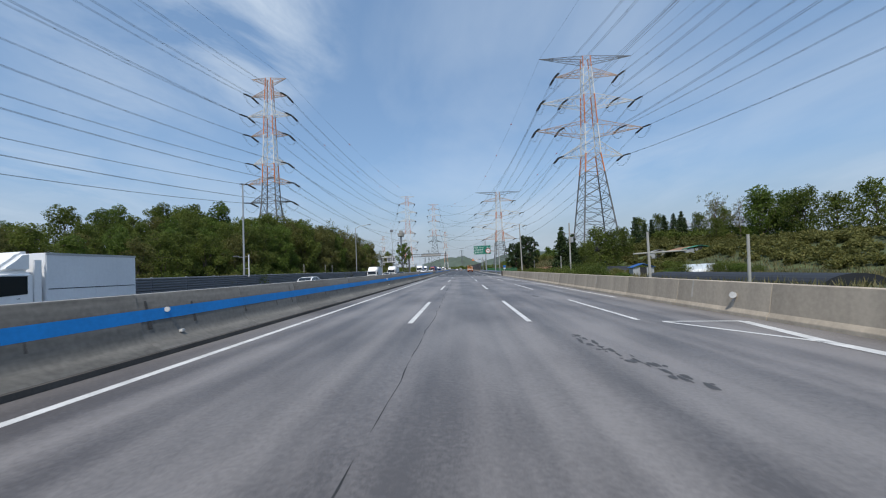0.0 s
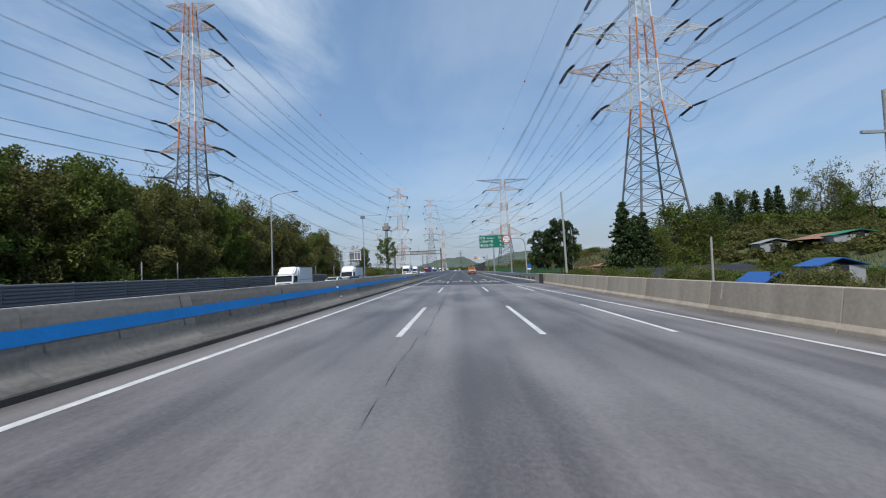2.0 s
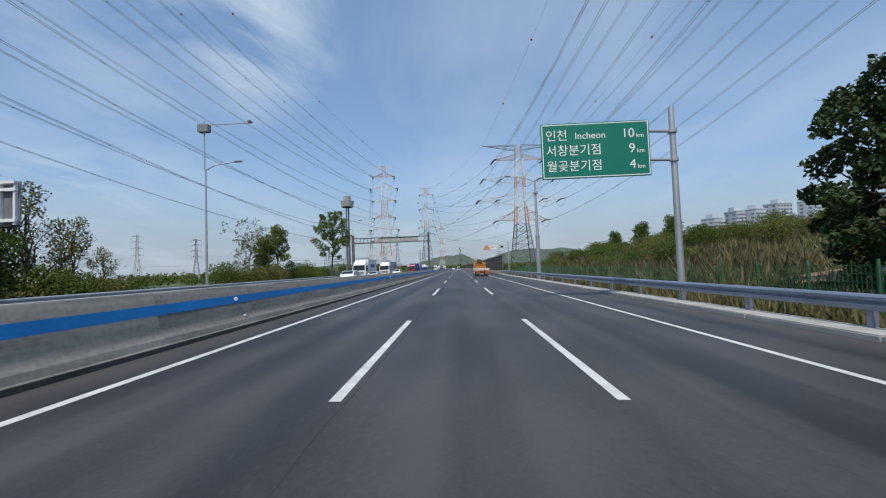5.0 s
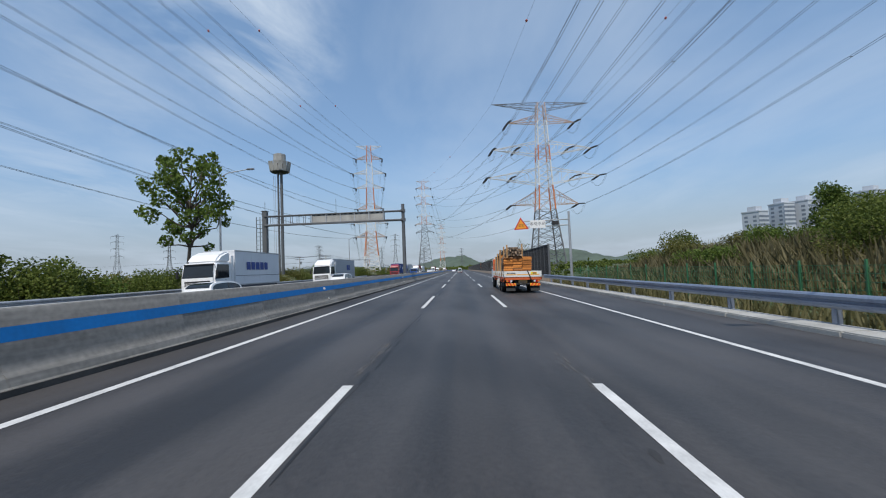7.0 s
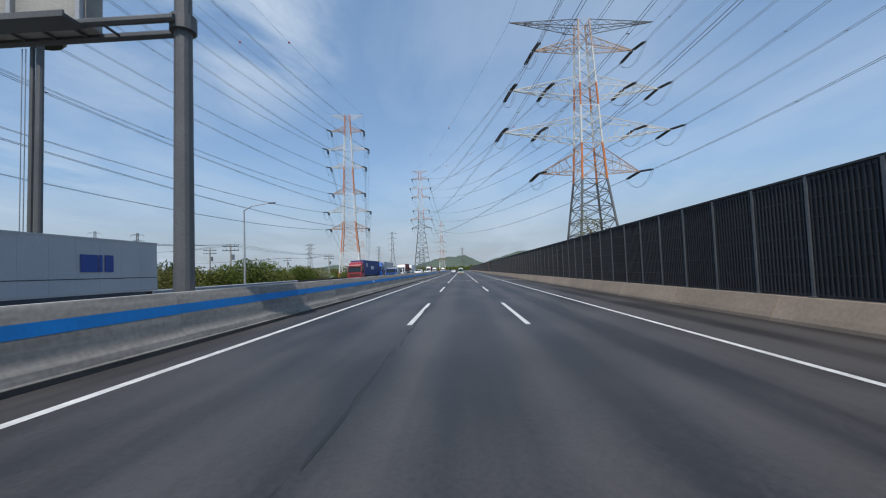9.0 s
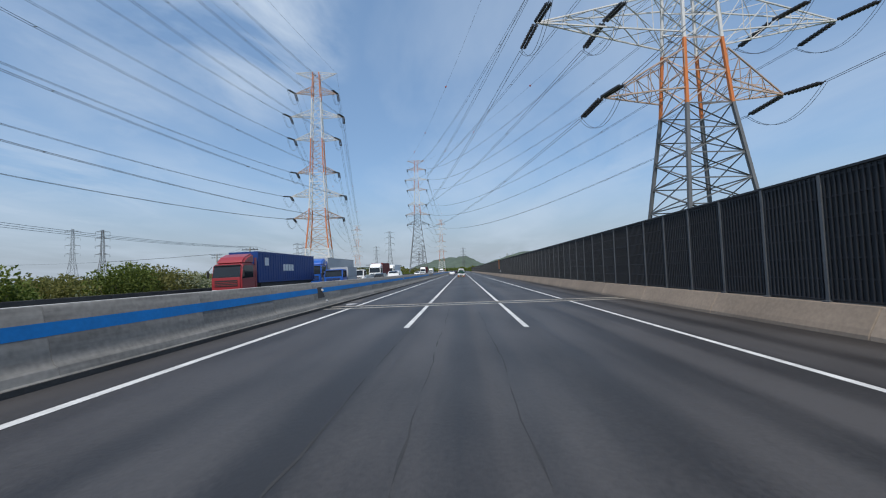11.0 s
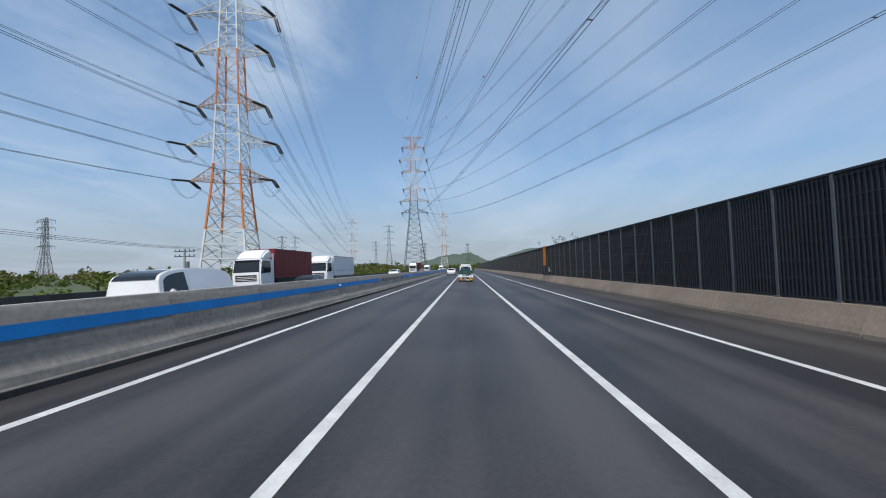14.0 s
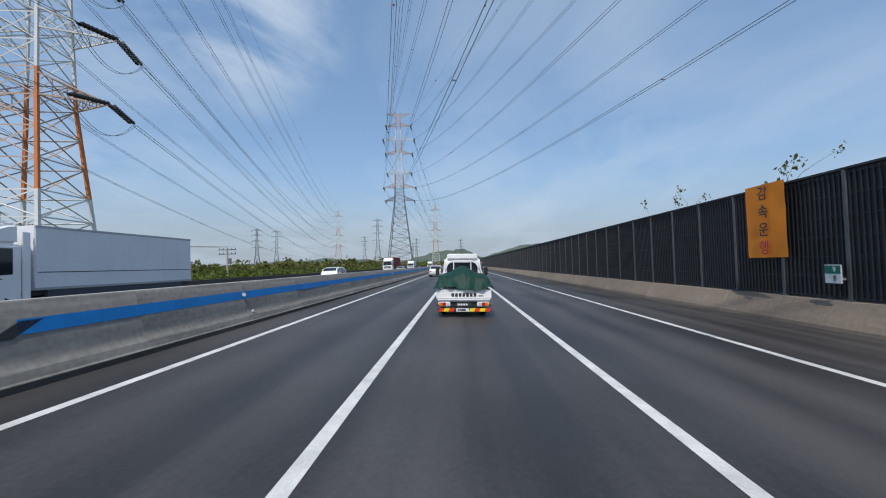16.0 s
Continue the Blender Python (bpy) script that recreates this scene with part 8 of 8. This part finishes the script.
for y in (32.1, 81.6, 133.2, 182.5, 231):
    street_lamp(-23.95, y, 12.7 if y < 200 else 9.9, 2.9, z=-0.3)
dt = thing("detector", "small traffic detector on a bracket of a lamp pole", "detector", at=pose(-23.95, 32.1, 3.6))
part("bracket", Shape().tube((0, 0, 0.2), (-0.9, -0.1, 0.35), 0.03, 6), M_GALV, dt)
part("housing", Shape().box(-1.1, -0.6, -0.25, 0.1, 0.3, 0.42), M_SIGN_BACK, dt, bevel=0.02)
part("aerial", Shape().tube((0.55, 0, -1.9), (0.55, 0, 0.5), 0.06, 8), M_SIGN_WHITE, dt)
for z in (-1.9, -1.0, 0.3):
    part("clamp_arm", Shape().tube((0, 0, z), (0.55, 0, z), 0.025, 6), M_GALV, dt)
cc = thing("camera_arm", "traffic camera on a cross arm of a pole", "camera", at=pose(-24.05, 133.2, 15.3))
part("mast", Shape().tube((0, 0, -3.4), (0, 0, 1.3), 0.075, 8), M_GALV, cc)
part("arm", Shape().tube((0, 0, 0.9), (4.6, 0, 0.9), 0.05, 8), M_GALV, cc)
part("camera_housing", Shape().box(4.3, 4.6, -0.2, 0.3, 0.95, 1.15), M_SIGN_BACK, cc, bevel=0.03)
part("platform", Shape().box(-0.5, 0.5, -0.3, 0.3, 0.2, 0.9), M_SIGN_BACK, cc)
lp = thing("street_lamp", "thick grey steel pole with ring collars behind the guardrail", "street lamp", at=pose(9.5, 145.5, road_z(9.95) - 0.4))
part("pole", Shape().tube((0, 0, 0), (0, 0, 5.7), 0.25, 16, 0.23), M_GALV, lp)
part("pole_top", Shape().tube((0, 0, 5.7), (0, 0, 12.6), 0.185, 16, 0.13), M_GALV, lp)
for z in (5.6, 10.9):
    part("collar", Shape().tube((0, 0, z), (0, 0, z + 0.16), 0.31, 16), M_GALV, lp)
part("arm", Shape().path([(0, 0, 12.3), (-1.2, 0, 12.9), (-3.0, 0, 13.1)], [0.07, 0.06, 0.05], 8), M_GALV, lp)
part("lamp_head", Shape().box(-3.6, -2.9, -0.15, 0.15, 13.05, 13.2), M_SIGN_BACK, lp, bevel=0.04)
M_POLE = surface("pole_concrete", (0.36, 0.35, 0.32), 0.9, vary=0.2, grain=20, stain=1, bump=0.2)
for x, y, h, lean in ((12.6, 6.5, 3.5, 2), (14.6, 44.2, 8.1, 0.8), (16.6, 58, 4.2, 1.2), (14.4, 87.0, 12.6, -0.8), (21, 108, 9, 0)):
    z = ground_z(x, y)
    t = thing("utility_pole", "slim concrete utility pole among the scrub", "utility pole", "utility poles", at=pose(x, y, z - 0.3, 0, lean))
    part("pole", Shape().tube((0, 0, 0), (0, 0, h), 0.045 + 0.009 * h, 12, 0.04 + 0.006 * h), M_POLE, t)
    if h > 8 and y < 60:
        part("cross_arm", Shape().box(-0.9, 0.9, -0.05, 0.05, h - 1.5, h - 1.4), M_GALV, t)
        part("transformer", Shape().tube((0.3, 0, h - 2.6), (0.3, 0, h - 1.9), 0.2, 10), M_GALV, t)
bp = thing("post", "weathered post with a long horizontal bar beside the barrier", "post", at=pose(11.2, 13.0, -0.8))
part("upright", Shape().tube((0, 0, 0), (0, 0, 4.2), 0.09, 10, 0.07), M_POLE, bp)
part("bar", Shape().tube((-0.9, 0, 2.9), (2.4, 0.3, 3.0), 0.05, 8), M_POLE, bp)
for x, y, h in ((-33, 288.6, 7.2), (-56, 318, 8.2), (-34, 246, 7.4), (-47, 262, 8), (-62, 262, 8), (-35, 213, 6.5), (-33, 325.5, 5.7), (-33, 373, 5.7)):
    t = thing("utility_pole", "utility pole with cross arms and insulators over the hedge", "utility pole", "far utility poles", at=pose(x, y, -0.9))
    part("pole", Shape().tube((0, 0, 0), (0, 0, h), 0.16, 10, 0.11), M_POLE, t)
    for dz in (0.35, 0.95):
        a = part("cross_arm", Shape().box(-1.25, 1.25, -0.05, 0.05, h - dz, h - dz + 0.09), M_CHASSIS, t)
        for xx in (-1.15, -0.6, 0.6, 1.15):
            part("insulator", Shape().tube((xx, 0, h - dz + 0.09), (xx, 0, h - dz + 0.28), 0.05, 6), M_INSULATOR, a)
    part("transformer", Shape().tube((0.35, 0, h - 2.3), (0.35, 0, h - 1.5), 0.22, 10), M_SIGN_BACK, t)
for (xa, ya, ha), (xb, yb, hb) in (((-33, 288.6, 6.4), (-56, 318, 7.3)), ((-33, 288.6, 6.4), (-34, 246, 6.5)), ((-34, 246, 6.5), (-35, 213, 5.6)), ((-56, 318, 7.3), (-120, 330, 7)), ((-34, 246, 6.5), (-62, 262, 7.1)), ((-62, 262, 7.1), (-140, 270, 7)), ((-33, 288.6, 6.4), (-33, 325.5, 4.9)), ((-33, 325.5, 4.9), (-33, 373, 4.9))):
    for k in range(3):
        dx = -1.1 + 1.1 * k
        power_line((xa + dx, ya, ha), (xb + dx, yb, hb), 0.5, "thin local supply wire between utility poles", 0.018, 0, "supply_wire")
for y in (4, 18, 60, 98, 108):
    t = thing("marker_post", "slim pale post behind the far fence", "post", "far marker posts", at=pose(-24.1, y + 46 if y < 40 else y, -0.4))
    part("shaft", Shape().tube((0, 0, 0), (0, 0, 3.6), 0.05, 8), M_KERB, t)
    part("cap", Shape().tube((0, 0, 3.6), (0, 0, 3.68), 0.06, 8), M_GALV, t)

# ---- fence and farm yard on the near side ----
M_FENCE = surface("green_fence_wire", (0.04, 0.16, 0.07), 0.5, vary=0.15, grain=12, bump=0)
fn = thing("mesh_fence", "green wire mesh fence on green posts", "fence", kind="structure")
fw = Shape()
for k in range(7):
    fw.box(0, 2.5, -0.006, 0.006, 0.2 + 0.26 * k, 0.212 + 0.26 * k)
for k in range(16):
    fw.box(0.08 + 0.155 * k, 0.09 + 0.155 * k, -0.006, 0.006, 0.2, 1.78)
wire_me = fw.mesh("fence_wire", M_FENCE)
post_me = Shape().box(-0.03, 0.03, -0.03, 0.03, -0.4, 1.95).mesh("fence_post", M_FENCE)
for i in range(43):
    y = 80 + 2.5 * i
    at = pose(12.2, y, ground_z(12.2, y) + 0.05, 0, 0, 90)
    part("fence_wire", wire_me, None, fn).matrix_basis = at
    part("fence_post", post_me, None, fn).matrix_basis = at

M_ROOF_BLUE = surface("blue_sheet_roof", (0.02, 0.10, 0.32), 0.5, vary=0.15, grain=8, stain=0.6, bump=0.05)
M_SHEET = surface("grey_sheet_wall", (0.34, 0.35, 0.36), 0.6, vary=0.2, grain=8, stain=0.6, bump=0.05)
M_VINYL = surface("greenhouse_film", (0.55, 0.60, 0.62), 0.35, vary=0.15, grain=8, stain=0.8, bump=0.1)
M_BLACKFILM = surface("black_shade_cloth", (0.018, 0.019, 0.022), 0.6, vary=0.3, grain=10, stain=0.8, bump=0.3)
M_GREENFILM = surface("green_net", (0.04, 0.22, 0.13), 0.7, vary=0.2, grain=10, stain=0.8, bump=0.2)


def shed(x, y, w, d, h, roof_mat, label, turn=0, wall_mat=None):
    t = thing("shed", label, "shed", "farm sheds", at=pose(x, y, ground_z(x, y) - 0.2, 0, 0, turn))
    part("wall_shell", Shape().box(-w / 2, w / 2, -d / 2, d / 2, 0, h), wall_mat or M_SHEET, t)
    part("roof", Shape().prism([(-w / 2 - 0.3, h - 0.05), (0, h + 0.7), (w / 2 + 0.3, h - 0.05), (w / 2 + 0.3, h + 0.03), (0, h + 0.8), (-w / 2 - 0.3, h + 0.03)], -d / 2 - 0.3, d / 2 + 0.3), roof_mat, t)
    part("door", Shape().box(-0.6, 0.6, -d / 2 - 0.03, -d / 2, 0, 2.0), M_CHASSIS, t)


def tunnel(x, y, r, L, mat, label, turn=0, low=1.0):
    t = thing("greenhouse", label, "greenhouse", "farm tunnels", at=pose(x, y, ground_z(x, y) - 0.2, 0, 0, turn))
    arc = [(r * math.cos(math.pi * k / 12), 0.72 * r * math.sin(math.pi * k / 12)) for k in range(13)]
    part("cover", Shape().prism(arc, 0, L), mat, t, smooth=False)
    if mat is M_BLACKFILM:
        t.matrix_basis = t.matrix_basis @ Matrix.Diagonal((1, 1, low, 1))
        return
    hoops = Shape()
    for q in range(int(L / 1.5) + 1):
        hoops.path([(a * 1.01, q * 1.5, b * 1.01) for a, b in arc], 0.03, 4)
    part("hoops", hoops, M_GALV, t)


shed(35.3, 71, 3.8, 3.0, 2.0, M_ROOF_BLUE, "small grey farm shed with a blue roof", -8)
shed(22.8, 62, 2.4, 2.0, 1.2, M_ROOF_BLUE, "low blue awning in the farm yard", 12)
shed(53.5, 103, 5.0, 3, 1.5, M_SHEET, "low silver sheet-metal farm shed", -10)
shed(60.5, 96, 7.0, 3, 1.1, M_GREENFILM, "low shed under a green net", -8)
shed(37.5, 123, 3.4, 4, 1.6, M_CHASSIS, "dark flat farm building on the rise below the power tower", 5, M_WOOD_BROWN)
shed(44.5, 124, 9.0, 4, 1.4, M_BLACKFILM, "long low shed under black cloth below the power tower", 3, M_BLACKFILM)
tunnel(45.3, 74.8, 3.0, 7.0, M_VINYL, "pale film-covered greenhouse tunnel", -107)
tunnel(35, 26, 3.4, 30, M_BLACKFILM, "black shade-cloth tunnel in the field", 5, 0.55)
tunnel(22.3, 89, 3.1, 17, M_BLACKFILM, "black covered tunnel beside the trees", -92)


def mound(x, y, rx, ry, h, mat, name, label, seed):
    s = Shape()
    n = 14
    vs = [(0, 0, h)]
    for j in range(1, 6):
        for i in range(n):
            a, f = 6.2832 * i / n, j / 5
            w = 1 + 0.25 * noise.noise((math.cos(a) * 2 + seed, math.sin(a) * 2, f))
            vs.append((math.cos(a) * rx * f * w, math.sin(a) * ry * f * w, h * (1 - f * f) + 0.25 * h * noise.noise((a * 2, f * 3, seed))))
    s.add(vs, [(0, 1 + i, 1 + (i + 1) % n) for i in range(n)] + [(1 + j * n + i, 1 + (j + 1) * n + i, 1 + (j + 1) * n + (i + 1) % n, 1 + j * n + (i + 1) % n) for j in range(4) for i in range(n)])
    solid(name, s, mat, label, "mound", "mounds", at=pose(x, y, ground_z(x, y) - 0.45), smooth=True)


mound(64, 99, 11, 3.5, 1.2, M_EARTH, "earth_bank", "bare orange earth bank on the farm slope", 1)
mound(75, 96, 11, 3.5, 1.4, M_EARTH, "earth_bank", "bare orange earth bank on the farm slope", 2)
mound(24, 116, 8, 4, 0.8, M_EARTH, "earth_bank", "bare sandy slope above the verge", 3)
mound(36, 116, 11, 4, 0.8, M_EARTH, "earth_bank", "bare sandy slope below the power tower", 4)
mound(16.5, 84, 2.4, 3, 1.2, M_WOOD_GREY, "rubbish_heap", "heap of broken planks and rubbish", 5)
rr = random.Random(12)
for i in range(46):
    x, y = 14.2 + rr.uniform(0, 4.2), rr.uniform(78, 98)
    z = ground_z(x, y) + rr.uniform(0.0, 0.7)
    m = pose(x, y, z, rr.uniform(-25, 25), rr.uniform(-25, 25), rr.uniform(0, 180))
    a, b, c = rr.uniform(0.2, 1.3), rr.uniform(0.1, 0.35), rr.uniform(0.05, 0.3)
    solid("rubbish_piece", Shape().box(-a / 2, a / 2, -b / 2, b / 2, 0, c, m), rr.choice((M_WOOD_GREY, M_WOOD_BROWN, M_VINYL, M_KERB, M_ROOF_BLUE)), "discarded plank or sack in a rubbish heap", "rubbish", "rubbish heap")

# ---- distant blocks of flats ----
M_FLAT = surface("flat_wall", (0.47, 0.50, 0.54), 0.8, vary=0.1, grain=0.6, stain=0.05, bump=0)
M_FLATWIN = glass_mat("flat_window", (0.18, 0.21, 0.25), 0.2)
for i, (x, y, w, h, turn) in enumerate(((540, 960, 17, 44, 25), (566, 955, 16, 47, 10), (600, 960, 17, 44, 30), (207, 440, 9, 34, 20), (226, 441, 8, 39, 10), (240, 439, 12, 40, 20), (261, 442, 15, 44, 15), (286, 440, 14, 45, 22), (310, 442, 15, 46, 25), (331, 445, 15, 49, 5), (352, 442, 15, 50, 20))):
    t = thing("apartment_block", "pale high-rise block of flats beyond the fields", "apartment building", "blocks of flats", at=pose(x, y, -1, 0, 0, turn))
    part("wall_shell", Shape().box(-w / 2, w / 2, -6, 6, 0, h), M_FLAT, t)
    part("roof", Shape().box(-w / 2 - 0.3, w / 2 + 0.3, -6.3, 6.3, h, h + 0.8).box(-3, 3, -3, 3, h + 0.8, h + 4), M_FLAT, t)
    wm = Shape().box(-1.2, 1.2, -6.08, -5.98, 0, 1.5).mesh("window", M_FLATWIN)
    ws_ = Shape().box(-w / 2 - 0.08, -w / 2 + 0.02, -1.2, 1.2, 0, 1.5).mesh("window", M_FLATWIN)
    for fl in range(8, int(h / 2.9) if y < 900 else 8):
        for k in range(5):
            part("window", wm, None, t).matrix_basis = pose(-w / 2 + w * (k + 0.5) / 5, 0, 1 + 2.9 * fl)
        for k in (-3, 3):
            part("window", ws_, None, t).matrix_basis = pose(0, k, 1 + 2.9 * fl)

# ---- far woods ----
def far_wood(name, label, count, place, size, seed, mat=None, settle=False):
    """A far belt of trees that nobody could count."""
    rng = np.random.default_rng(seed)
    pts = []
    for _ in range(count):
        x, y, r, h = place(rng)
        n = 130 if size < 0.4 else 40
        d = rng.normal(size=(n, 3))
        d /= np.linalg.norm(d, axis=1)[:, None]
        pts.append(np.array([x, y, h * 0.5 + (ground_z(x, y) if settle else -0.6)]) + d * np.array([r, r, h * 0.52]) * rng.uniform(0.55, 1.0, size=(n, 1)))
    v, f = leaf_cloud(np.concatenate(pts), size, rng)
    return tagged(new(name, cloud_mesh(name, v, f, mat or M_LEAF)), label, "woods", kind="stuff")


far_wood("far_woods", "belt of low trees across the plain", 420, lambda r: (r.uniform(-420, -55), r.uniform(520, 900), r.uniform(2, 5), r.uniform(4, 9)), 1.2, 71, M_LEAF_OLIVE)
far_wood("far_woods", "scattered bushes in the fields beside the far verge", 260, lambda r: (r.uniform(-160, -34), r.uniform(190, 560), r.uniform(1, 2.4), r.uniform(1.5, 3.2)), 0.5, 72, M_LEAF)
far_wood("far_woods", "low woods on the hills ahead", 500, lambda r: (r.uniform(-250, 420), r.uniform(900, 1300), r.uniform(3, 7), r.uniform(5, 10)), 1.8, 73, M_LEAF)
far_wood("far_woods", "scrub behind the noise wall", 120, lambda r: (r.uniform(12, 40), r.uniform(190, 600), r.uniform(1, 2), r.uniform(2, 3.6)), 0.4, 74, M_LEAF)
far_wood("scrub", "rough scrub on the farm slope", 420, lambda r: (r.uniform(58, 112), r.uniform(40, 90), r.uniform(0.8, 1.6), r.uniform(1.2, 2.4)), 0.3, 75, M_LEAF_OLIVE, True)
far_wood("scrub", "thicket between the slope trees", 60, lambda r: (r.uniform(58, 95), r.uniform(116, 132), r.uniform(1.2, 2.0), r.uniform(2, 3.4)), 0.3, 76, M_LEAF, True)
far_wood("scrub", "low hedge along the far verge", 120, lambda r: (r.uniform(-31.5, -27.5), r.uniform(300, 520), r.uniform(1, 1.8), r.uniform(1.4, 2.2)), 0.25, 77, M_LEAF)
far_wood("scrub", "weeds and low bushes below the slope trees", 420, lambda r: (r.uniform(46, 84), r.uniform(88, 120), r.uniform(0.7, 1.3), r.uniform(0.8, 1.9)), 0.24, 78, M_LEAF_OLIVE, True)
